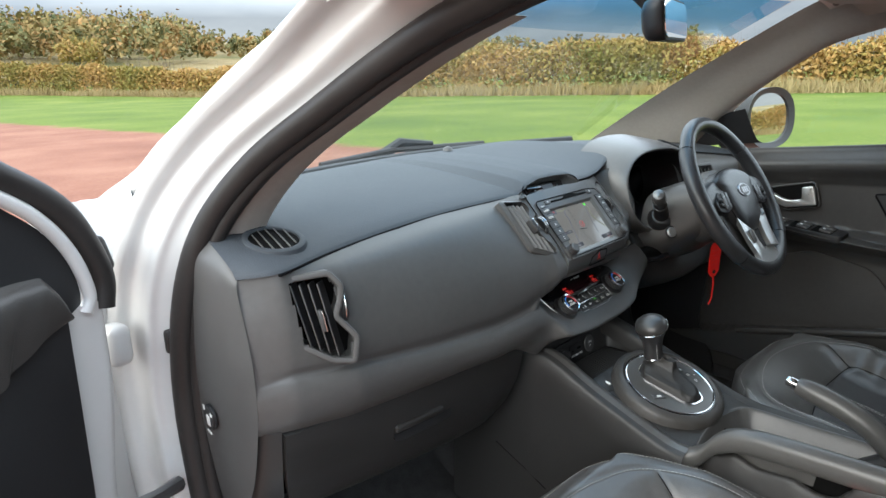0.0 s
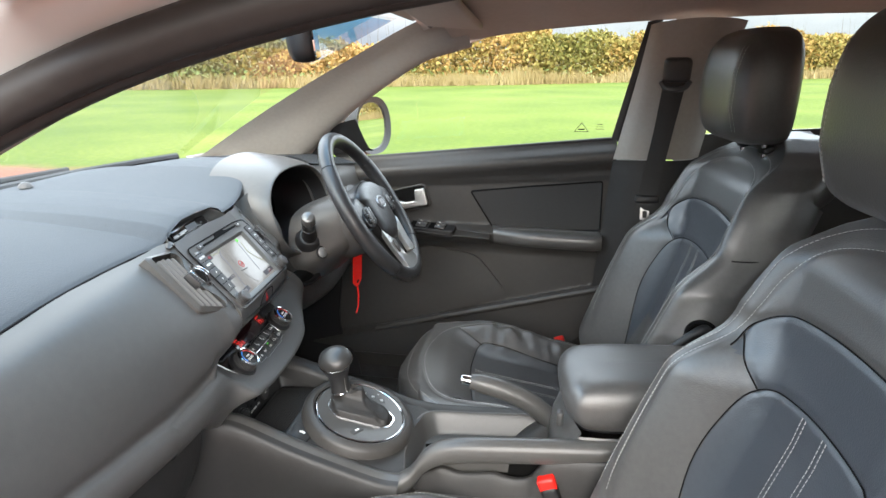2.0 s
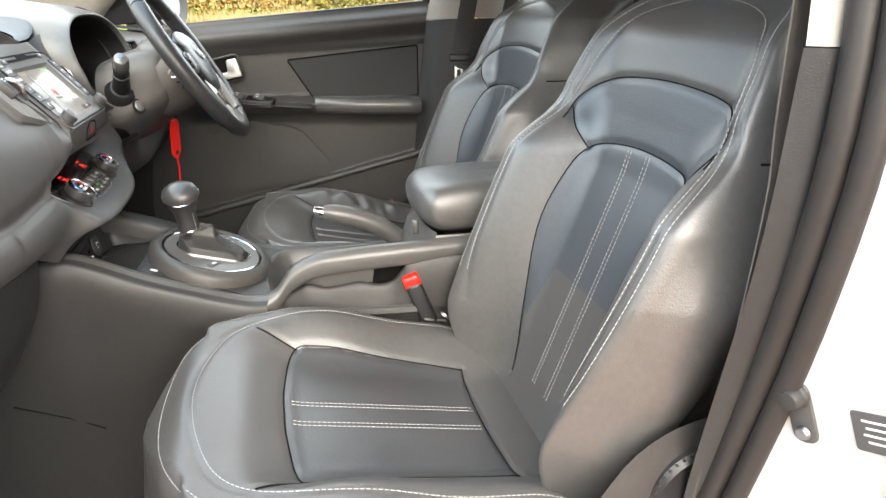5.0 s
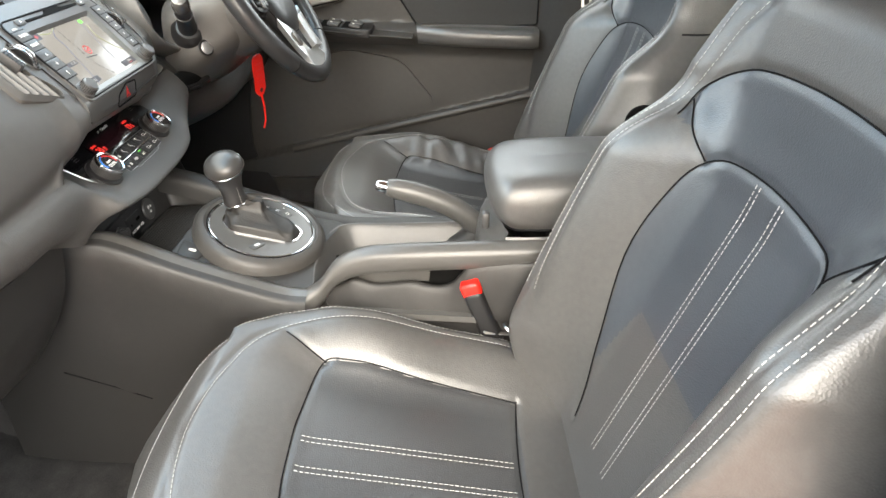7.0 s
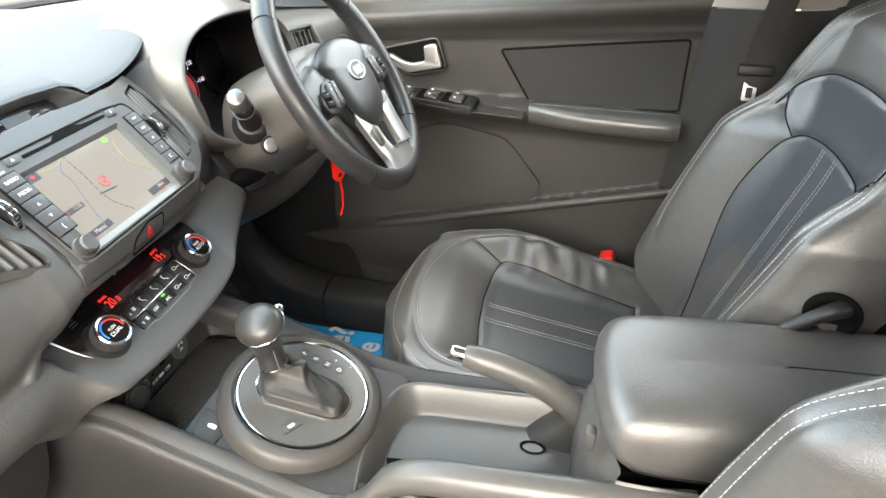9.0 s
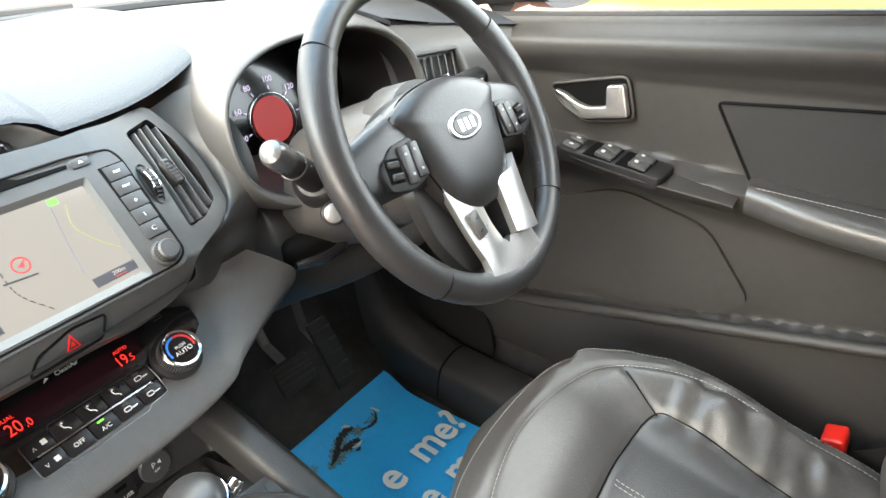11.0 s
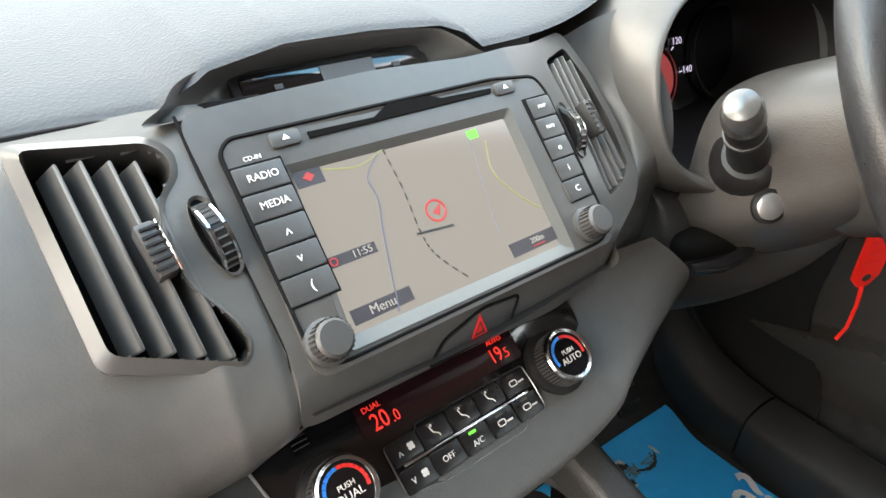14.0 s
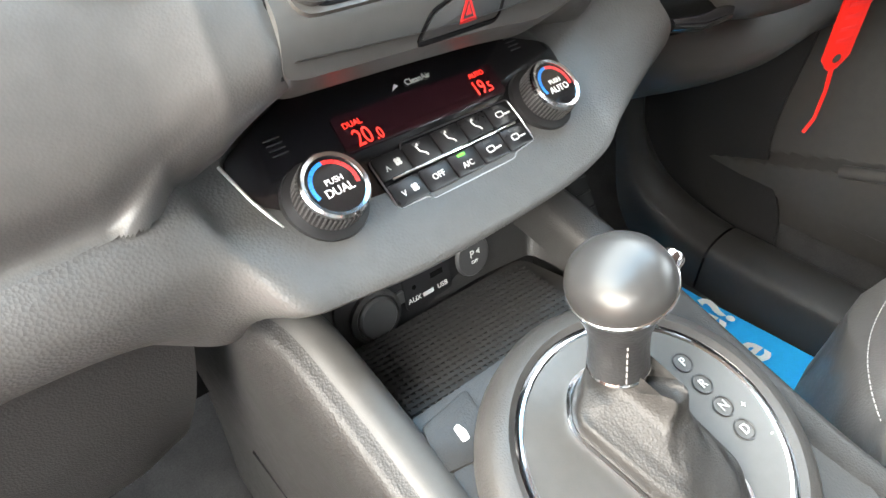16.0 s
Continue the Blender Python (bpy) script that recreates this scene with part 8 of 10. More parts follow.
    kn = plane_of((cx + side * 0.268, -0.165, 0.655), (0, side * 1.0, 0), (0, 0, 1))
    rec = part("recliner_dial", lathe([(0.062, -0.03), (0.060, 0.004), (0.054, 0.010), (0.050, 0.006), (0.0, 0.008)], 40, kn), M_black, st, "round ribbed recline dial")
    for j in range(40):
        a = 2 * math.pi * j / 40
        part("rib", rbox((0.003, 0.002, 0.014), 0, kn @ pose(0.0585 * math.cos(a), 0.0585 * math.sin(a), 0.0, 0, 0, math.degrees(a) + 90)), M_lower, rec)
    part("recline_cover", loft([[(cx + side * 0.262, y, z) for y, z in ((-0.24, 0.74), (-0.16, 0.745), (-0.09, 0.715), (-0.02, 0.63), (0.1, 0.56))], [(cx + side * 0.272, y, z) for y, z in ((-0.24, 0.66), (-0.16, 0.66), (-0.08, 0.64), (-0.02, 0.58), (0.1, 0.53))], [(cx + side * 0.270, y, z) for y, z in ((-0.24, 0.50), (-0.16, 0.50), (-0.08, 0.49), (-0.02, 0.48), (0.1, 0.47))]], 20, 10), M_lower, st)
    for s in (-1, 1):
        part("seat_rail", rbox((0.04, 0.52, 0.05), 0.008, pose(cx + s * 0.20, 0.08, 0.385), 2), M_black, st)
    # frame block coloured near-black for the shade under the seat
    part("base_frame", rbox((0.40, 0.46, 0.10), 0.02, pose(cx, 0.06, 0.44), 2), M_shade, st)
    return st


front_seat(-0.355, -1, "black leather passenger seat with pale double stitching")
front_seat(0.362, 1, "black leather driver's seat with wrinkled outer bolster", True)

# buckles
def buckle(at, axis, label):
    b = thing("seat_belt_buckle", at, label, "seat belt buckle", "seat belt buckles")
    m = plane_of(at, (1, 0, 0), (0, axis[1], axis[2])) 
    part("case", rbox((0.044, 0.105, 0.028), 0.007, m @ pose(0, -0.052, 0), 3), M_black, b)
    part("release_button", rbox((0.039, 0.024, 0.0288), 0.005, m @ pose(0, 0.003, 0), 3), M_red, b, "bright red release button")
    return b


buckle((-0.104, 0.064, 0.704), (0, 0.36, 0.93), "black seat belt buckle with red button beside the passenger seat")
buckle((0.640, 0.058, 0.606), (0, 0.30, 0.95), "black seat belt buckle with red button beside the door pillar")

# rear bench, in the shade behind the front seats
rb = thing("rear_bench", (0, -0.95, 0.36), "black leather rear bench seat", "car seat")
bm = loft([[(x, -1.05 - 0.03 * math.cos(x * 9), 0.62) for x in np.linspace(-0.66, 0.66, 9)], [(x, -1.07, 0.85) for x in np.linspace(-0.66, 0.66, 9)], [(x, -1.15, 1.08) for x in np.linspace(-0.64, 0.64, 9)], [(x, -1.20, 1.11) for x in np.linspace(-0.62, 0.62, 9)], [(x, -1.28, 1.06) for x in np.linspace(-0.62, 0.62, 9)], [(x, -1.30, 0.4) for x in np.linspace(-0.62, 0.62, 9)]], 30, 24)
part("backrest", bm, M_leather, rb)
part("cushion", loft([[(x, -1.10, 0.62) for x in np.linspace(-0.66, 0.66, 7)], [(x, -0.80, 0.64) for x in np.linspace(-0.66, 0.66, 7)], [(x, -0.62, 0.63) for x in np.linspace(-0.66, 0.66, 7)], [(x, -0.585, 0.58) for x in np.linspace(-0.66, 0.66, 7)], [(x, -0.60, 0.38) for x in np.linspace(-0.66, 0.66, 7)]], 20, 18), M_leather, rb)
for x in (-0.38, 0.38):
    part("headrest", rbox((0.26, 0.09, 0.13), 0.04, pose(x, -1.18, 1.17, -12), 4), M_leather, rb)


# ---- doors ----
def door_x(y, z):
    """The inner face of the driver's door: roll at the top, panel, rest, pocket below."""
    x = 0.735
    seam = 1.046 - 0.060 * y
    top = 1.1446 - 0.088 * y
    x -= 0.006 * smooth(z, seam - 0.004, seam + 0.006)
    x -= 0.022 * smooth(z, top - 0.085, top - 0.045) * (1 - smooth(z, top - 0.036, top) * 1.2)
    ledge = 0.905 - 0.02 * (0.4 - y) if y < 0.6 else 0.90
    x -= 0.030 * smooth(z, ledge - 0.075, ledge - 0.015) * (1 - smooth(z, ledge - 0.012, ledge + 0.008)) * (1 - smooth(y, 0.56, 0.66))
    line = 0.735 - 0.255 * (y - 0.01)
    x -= 0.030 * (1 - smooth(z, line - 0.006, line + 0.004))
    x += 0.0 if z > 0.5 else 0.01
    return x


door_d = thing("driver_door", (0.75, 0.35, 0.44), "closed driver's door with black moulded inner panel", "car door")
bm = grid(lambda u, v: (door_x(0.83 - 0.895 * u, 0.455 + (0.6896 - 0.088 * (0.83 - 0.895 * u)) * v), 0.83 - 0.895 * u, 0.455 + (0.6896 - 0.088 * (0.83 - 0.895 * u)) * v), 90, 110)
bmesh.ops.recalc_face_normals(bm, faces=bm.faces[:])
part("inner_panel", bm, M_door, door_d)
# cloth insert, four-cornered, with a rest below it
INS = [(0.735, 0.320, 1.004), (0.735, 0.15, 1.022), (0.735, -0.035, 1.040), (0.735, -0.035, 0.905), (0.735, 0.12, 0.898), (0.735, 0.256, 0.902)]
part("insert", slab(round_poly([(y, z) for _, y, z in INS], 0.008, 4), 0.004, plane_of((0.7325, 0, 0), (0, -1, 0), (0, 0, 1)) @ Matrix.Diagonal((-1, 1, 1, 1)), 0.0), M_cloth, door_d, "black cloth insert")
part("insert_edge", tube([(0.7315, y, z) for y, z in round_poly([(p[1], p[2]) for p in INS], 0.008, 4)], 0.0022, 6, True), M_groove, door_d)
ARM = [[(0.732, 0.258, 0.908), (0.732, 0.15, 0.906), (0.732, 0.0, 0.902), (0.732, -0.04, 0.900)], [(0.700, 0.252, 0.908), (0.684, 0.15, 0.904), (0.684, 0.0, 0.900), (0.69, -0.04, 0.898)], [(0.690, 0.250, 0.892), (0.672, 0.15, 0.888), (0.672, 0.0, 0.884), (0.68, -0.04, 0.884)], [(0.700, 0.250, 0.868), (0.684, 0.15, 0.864), (0.684, 0.0, 0.860), (0.69, -0.04, 0.86)], [(0.732, 0.254, 0.862), (0.732, 0.15, 0.858), (0.732, 0.0, 0.854), (0.732, -0.04, 0.854)]]
arm = part("arm_rest", loft(ARM, 24, 20), M_leather, door_d, "padded black arm rest")
part("stitching", stitches([(0.700, y, 0.9085 - 0.01 * (0.25 - y) * 0.6) for y in np.linspace(0.24, -0.03, 30)]), M_thread, arm)
# grip ledge with window switches
LD = [[(0.733, 0.60, 0.920), (0.733, 0.45, 0.906), (0.733, 0.26, 0.892)], [(0.690, 0.60, 0.918), (0.668, 0.45, 0.902), (0.688, 0.26, 0.886)], [(0.682, 0.60, 0.915), (0.660, 0.45, 0.898), (0.680, 0.26, 0.880)], [(0.700, 0.60, 0.88), (0.690, 0.45, 0.870), (0.705, 0.26, 0.862)]]
part("switch_ledge", loft(LD, 20, 12), M_door, door_d)
swm = plane_of((0.690, 0.4425, 0.9125), (0, -1, -0.075), (1, 0, 0.09))
swp = part("switch_panel", slab(round_poly(rect(0.172, 0.056), 0.012, 4), 0.018, swm, 0.003), M_black, door_d, "black panel with window switches")
for b in (-0.012, 0.012):
    s_ = part("switch", rbox((0.026, 0.018, 0.006), 0.002, swm @ pose(-0.0655, b, 0.002, 0, 6, 0), 2), M_key, swp)
    part("switch_mark", rbox((0.006, 0.004, 0.0006), 0, swm @ pose(-0.0655, b, 0.0054, 0, 6, 0)), M_mark, s_)
for a in (-0.0165, 0.0370):
    # thin near-black plate stands for the shade in each switch well
    part("switch_well", rbox((0.046, 0.048, 0.001), 0, swm @ pose(a, 0, 0.0006)), M_shade, swp)
    for b in (-0.0115, 0.0115):
        s_ = part("switch", rbox((0.028, 0.020, 0.008), 0.003, swm @ pose(a + 0.008, b, 0.003, 0, 10, 0), 2), M_key, swp)
        part("switch_mark", rbox((0.005, 0.005, 0.0006), 0, swm @ pose(a + 0.004, b, 0.0082, 0, 10, 0)), M_mark, s_)
# inner handle in its recess
DW = plane_of((0.7300, 0, 0), (0, 1, 0), (0, 0, 1)) @ Matrix.Diagonal((1, 1, -1, 1))
HRO = round_poly([(0.578, 0.992), (0.450, 1.022), (0.432, 0.960), (0.512, 0.942), (0.562, 0.968)], 0.012, 4)
# flat near-black plate in place of the recess and its shade
part("handle_recess", slab(HRO, 0.003, DW @ pose(0, 0, 0.0035)), M_shade, door_d)
part("recess_rim", tube([(0.7265, y, z) for y, z in HRO], 0.0026, 8, True), M_door, door_d)
HU = round_poly([(0.566, 0.988), (0.545, 0.984), (0.524, 0.973), (0.505, 0.969), (0.475, 0.975), (0.478, 1.006), (0.450, 1.012), (0.438, 0.964), (0.512, 0.949), (0.542, 0.962)], 0.006, 4)
bm = slab(HU, 0.010, DW @ pose(0, 0, 0.016), 0.003, 3)
part("inner_handle", bm, M_satin, door_d, "satin silver pull handle")
# pocket edge and speaker moulding
part("pocket_edge", tube([(0.7010, y, 0.735 - 0.255 * (y - 0.01)) for y in np.linspace(-0.05, 0.60, 24)], 0.0100, 12), M_door, door_d)
part("speaker_grille", slab(round_poly([(0.60, 0.64), (0.56, 0.80), (0.44, 0.845), (0.30, 0.82), (0.22, 0.72), (0.24, 0.69), (0.40, 0.65)], 0.03, 4), 0.008, plane_of((0.726, 0, 0), (0, 1, 0), (0, 0, 1)) @ Matrix.Diagonal((1, 1, -1, 1)), 0.0), M_door, door_d, "curved black speaker moulding")
# window frame: rubber lines, dark upright and mirror sail
part("window_rubber", tube([(0.752, y, 1.150 - 0.090 * (y + 0.06)) for y in np.linspace(-0.06, 0.72, 20)], 0.006, 8), M_rubber, door_d)
part("window_upright", loft([[(0.752, -0.050, 1.145), (0.735, -0.068, 1.145), (0.74, -0.085, 1.145)], [(0.690, -0.080, 1.29), (0.676, -0.096, 1.29), (0.68, -0.112, 1.29)], [(0.612, -0.108, 1.432), (0.600, -0.124, 1.435), (0.604, -0.14, 1.435)]], 8, 12), M_rubber, door_d)
part("mirror_sail", loft([[(0.748, 0.80, 1.085), (0.748, 0.70, 1.100), (0.748, 0.60, 1.110)], [(0.735, 0.76, 1.125), (0.730, 0.69, 1.15), (0.738, 0.615, 1.125)], [(0.715, 0.73, 1.15), (0.706, 0.69, 1.185), (0.715, 0.64, 1.20)]], 10, 10), M_black, door_d, "black triangular mirror cover")
part("outer_skin", loft([[(0.835, 0.80, 0.40), (0.845, 0.35, 0.40), (0.835, -0.20, 0.40)], [(0.90, 0.80, 0.80), (0.905, 0.35, 0.80), (0.90, -0.20, 0.82)], [(0.80, 0.80, 1.05), (0.80, 0.35, 1.08), (0.80, -0.20, 1.13)]], 10, 10), M_paint, door_d, "white outer skin")
# warning mark on the window glass
wm = plane_of((0.7405, 0.027, 1.181), (0, -1, 0), (-0.48, 0, 0.87))
st = thing("window_sticker", (0.74, 0.03, 1.17), "small dark triangular warning print on the side window", "sticker")
part("triangle", ring_plate([(-0.019, -0.013), (0.019, -0.013), (0, 0.017)], [(-0.0165, -0.0115), (0.0165, -0.0115), (0, 0.014)], 0.0003, wm @ pose(0, 0, 0.003)), M_lower, st)
part("bar", slab(rect(0.016, 0.004), 0.0003, wm @ pose(0, -0.005, 0.003)), M_black, st)
for k in range(3):
    part("print_line", slab(rect(0.022 - 0.004 * k, 0.0012), 0.0003, wm @ pose(0.047, -0.004 + 0.007 * k, 0.003)), M_lower, st)

# driver's door mirror
mr = thing("door_mirror", (0.86, 0.66, 1.09), "white door mirror with a dark rim on the driver's door", "door mirror")
mm_ = plane_of((0.888, 0.655, 1.165), (0.985, -0.17, 0), (0, 0.075, 1))
mo = [(0.108 * math.copysign(abs(math.cos(a)) ** 0.85, math.cos(a)), 0.083 * math.copysign(abs(math.sin(a)) ** 0.85, math.sin(a))) for a in np.linspace(0, 2 * math.pi, 41)[:-1]]
sh = []
for k, (d, s) in enumerate([(0.004, 0.99), (-0.001, 1.0), (-0.03, 1.0), (-0.07, 0.92), (-0.10, 0.72), (-0.115, 0.35), (-0.117, 0.02)]):
    sh.append([mm_ @ Vector((a * s, b * s, d)) for a, b in mo])
part("shell", loft(sh, 40, 16, True), M_paint, mr)
part("rim", ring_plate([(a * 1.03, b * 1.03) for a, b in mo], [(a * 0.84, b * 0.84) for a, b in mo], 0.045, mm_ @ pose(0, 0, 0.018), -0.006), M_lower, mr, "dark rim")
part("mirror_pane", slab([(a * 0.84, b * 0.86) for a, b in mo], 0.002, mm_ @ pose(0, 0, 0.008)), M_mirror, mr)
part("arm", tube([(0.76, 0.70, 1.11), (0.80, 0.70, 1.11), (0.86, 0.69, 1.12)], [0.03, 0.026, 0.03], 12), M_black, mr)

# the open passenger door, swung out on its hinges
OPEN = pose(-0.888, 0.774, 0, 0, 0, -64)
pdoor = thing("passenger_door", (-0.888, 0.774, 0.40), "open passenger door, white with black inner trim", "car door")


def hung(rows):
    """Places rows of (along the door, in from its skin, height) on the open door."""
    return [[OPEN @ Vector((d, -s, z)) for s, d, z in r] for r in rows]


part("door_shell", loft(hung([[(0.0, 0.0, 0.40), (0.5, -0.02, 0.38), (1.05, -0.02, 0.40)], [(0.0, -0.02, 0.75), (0.5, -0.05, 0.75), (1.08, -0.05, 0.78)], [(0.0, 0.02, 1.04), (0.5, 0.02, 1.09), (1.1, 0.02, 1.12)]]), 10, 10), M_paint, pdoor, "white outer skin")
bm = loft(hung([[(0.004, 0.0, 0.42), (0.004, -0.02, 0.75), (0.0, 0.015, 0.92), (0.0, 0.025, 1.035)], [(0.012, 0.030, 0.42), (0.012, 0.020, 0.75), (-0.004, 0.035, 0.92), (-0.006, 0.040, 1.04)], [(0.028, 0.056, 0.42), (0.024, 0.054, 0.75), (0.004, 0.058, 0.92), (0.0, 0.058, 1.042)], [(0.050, 0.062, 0.42), (0.048, 0.061, 0.75), (0.03, 0.061, 0.92), (0.028, 0.061, 1.044)], [(0.100, 0.062, 0.42), (0.098, 0.061, 0.75), (0.09, 0.061, 0.92), (0.09, 0.061, 1.046)]]), 24, 24)
bmesh.ops.recalc_face_normals(bm, faces=bm.faces[:])
part("hinge_face", bm, M_paint, pdoor, "white hinge edge")
part("inner_panel", thick(loft(hung([[(0.078, 0.070, 0.43), (0.4, 0.072, 0.42), (1.0, 0.072, 0.44)], [(0.070, 0.072, 0.65), (0.4, 0.10, 0.62), (1.02, 0.10, 0.62)], [(0.062, 0.073, 0.88), (0.4, 0.13, 0.86), (1.03, 0.12, 0.88)], [(0.058, 0.073, 1.00), (0.4, 0.09, 1.02), (1.03, 0.09, 1.03)], [(0.056, 0.072, 1.042), (0.4, 0.075, 1.11), (1.03, 0.07, 1.14)]]), 26, 26), -0.01), M_black, pdoor, "black moulded inner trim")
bm = loft(hung([[(0.052, 0.070, 1.046), (0.072, 0.070, 1.088), (0.10, 0.070, 1.098), (0.25, 0.07, 1.10), (1.0, 0.07, 1.13)], [(0.056, 0.084, 1.042), (0.076, 0.088, 1.074), (0.11, 0.092, 1.080), (0.25, 0.10, 1.08), (1.0, 0.10, 1.11)], [(0.060, 0.076, 1.036), (0.090, 0.082, 1.030), (0.135, 0.088, 1.012), (0.25, 0.095, 0.99), (1.0, 0.095, 1.02)]]), 30, 14)
bmesh.ops.recalc_face_normals(bm, faces=bm.faces[:])
part("top_roll", bm, M_door, pdoor, "dark grey padded top of the trim")
part("arm_rest", loft(hung([[(0.25, 0.10, 0.95), (0.4, 0.11, 0.92), (0.8, 0.11, 0.90)], [(0.25, 0.135, 0.95), (0.4, 0.165, 0.915), (0.8, 0.16, 0.90)], [(0.25, 0.135, 0.92), (0.4, 0.165, 0.87), (0.8, 0.16, 0.86)], [(0.25, 0.10, 0.90), (0.4, 0.11, 0.83), (0.8, 0.11, 0.83)]]), 20, 14), M_stack, pdoor, "dark grey arm rest")
FRM = [(0.024, 0.060, 1.034), (0.015, 0.060, 1.056), (0.027, 0.060, 1.105), (0.055, 0.060, 1.152), (0.098, 0.060, 1.190), (0.20, 0.065, 1.250), (0.45, 0.085, 1.345), (0.75, 0.11, 1.41), (1.0, 0.12, 1.43)]
part("window_frame", tube([Vector(p) for p in curve(hung([FRM])[0], 50)], 0.0085, 10), M_paint, pdoor, "white window frame")
RUB = [(-0.006, 0.050, 1.030), (-0.012, 0.050, 1.068), (0.004, 0.052, 1.118), (0.032, 0.054, 1.165), (0.085, 0.054, 1.208), (0.19, 0.06, 1.268), (0.44, 0.08, 1.362), (0.75, 0.105, 1.43), (1.0, 0.115, 1.448)]
part("frame_rubber", tube([Vector(p) for p in curve(hung([RUB])[0], 50)], 0.0165, 12), M_rubber, pdoor, "black frame rubber")
bm = loft(hung([[(0.027, 0.058, 1.046), (0.024, 0.056, 1.065), (0.034, 0.056, 1.105), (0.060, 0.056, 1.146), (0.10, 0.056, 1.182)], [(0.045, 0.066, 1.042), (0.045, 0.064, 1.06), (0.055, 0.062, 1.085), (0.08, 0.060, 1.11), (0.12, 0.060, 1.14)], [(0.060, 0.068, 1.040), (0.065, 0.068, 1.05), (0.08, 0.066, 1.07), (0.11, 0.066, 1.09), (0.16, 0.066, 1.10)]]), 16, 10)
bmesh.ops.recalc_face_normals(bm, faces=bm.faces[:])
part("mirror_sail", bm, M_black, pdoor, "black triangular mirror cover")
part("mirror_base", rbox((0.050, 0.050, 0.050), 0.010, OPEN @ pose(0.022, 0.014, 1.088, 0, -20, 0), 3), M_black, pdoor)
pp = single("window_7", loft(hung([[(0.22, 0.04, 1.10), (0.6, 0.04, 1.12), (1.0, 0.04, 1.13)], [(0.45, 0.09, 1.30), (0.7, 0.10, 1.38), (1.0, 0.11, 1.41)]]), 8, 8), M_glass, "clear window of the open passenger door", "window", kind="structure")
pp.visible_shadow = False


# ---- steering wheel, mirror, belts, small things ----
WH = plane_of((0.350, 0.482, 1.038), (1, 0.105, 0), (0, 0.52, 0.855)) @ pose(0, 0, 0, 0, 0, -3)
sw_ = thing("steering_wheel", (0.347, 0.53, 1.0), "black leather steering wheel with satin silver lower spokes", "steering wheel")
RR, RT = 0.172, 0.0168


def on_wheel(a, r=RR, h=0.0):
    return WH @ Vector((r * math.cos(a), r * math.sin(a), h))


def rim_piece(a0, a1, name, grow=0.0, closed=False):
    n = max(8, int(64 * abs(a1 - a0) / (2 * math.pi)))
    return tube([on_wheel(a0 + (a1 - a0) * k / n) for k in range(n + 1)], RT + grow, 18, up=tuple((WH.to_3x3() @ Vector((0, 0, 1)))), flat=0.92)


cuts = [radians(c) for c in (36, 140, 228, 318)]
for k in range(4):
    a0, a1 = cuts[k], cuts[(k + 1) % 4] + (2 * math.pi if k == 3 else 0)
    part("rim", rim_piece(a0 + 0.006, a1 - 0.006, "rim", 0.0012 if k in (1, 3) else 0.0), M_rim, sw_)
    part("rim_joint", rim_piece(a0 - 0.007, a0 + 0.007, "joint", -0.0008), M_groove, sw_)
for s in (0, 1):
    a0, a1 = ((cuts[3], cuts[0] + 2 * math.pi), (cuts[1], cuts[2]))[s]
    part("stitching", stitches([on_wheel(a0 + (a1 - a0) * k / 60, RR - RT - 0.0006, 0.002 if k % 2 else -0.002) for k in range(61)], 0.004, 0.002, 0.0006), M_thread, sw_)
HUB = [(-0.092, 0.034), (-0.058, 0.051), (0, 0.059), (0.058, 0.051), (0.092, 0.034), (0.084, 0.016), (0.076, -0.010), (0.064, -0.048), (0.046, -0.076), (0.022, -0.086), (0, -0.088), (-0.022, -0.086), (-0.046, -0.076), (-0.064, -0.048), (-0.076, -0.010), (-0.084, 0.016)]
hubr = []
for s, h in [(1.02, -0.030), (1.02, -0.004), (0.99, 0.006), (0.93, 0.013), (0.74, 0.0195), (0.40, 0.022), (0.1, 0.0225)]:
    hubr.append([WH @ Vector((a * s, b * s, h)) for a, b in HUB])
part("airbag_cover", caps(loft(hubr, 72, 24, True)), M_rim, sw_, "black grained airbag cover")
part("cover_joint", tube([WH @ Vector((a * 0.992, b * 0.992, 0.0062)) for a, b in [tuple(p)[:2] for p in curve([(a, b, 0) for a, b in HUB + HUB[:1]], 80)]][:-1], 0.0011, 5, True), M_groove, sw_)
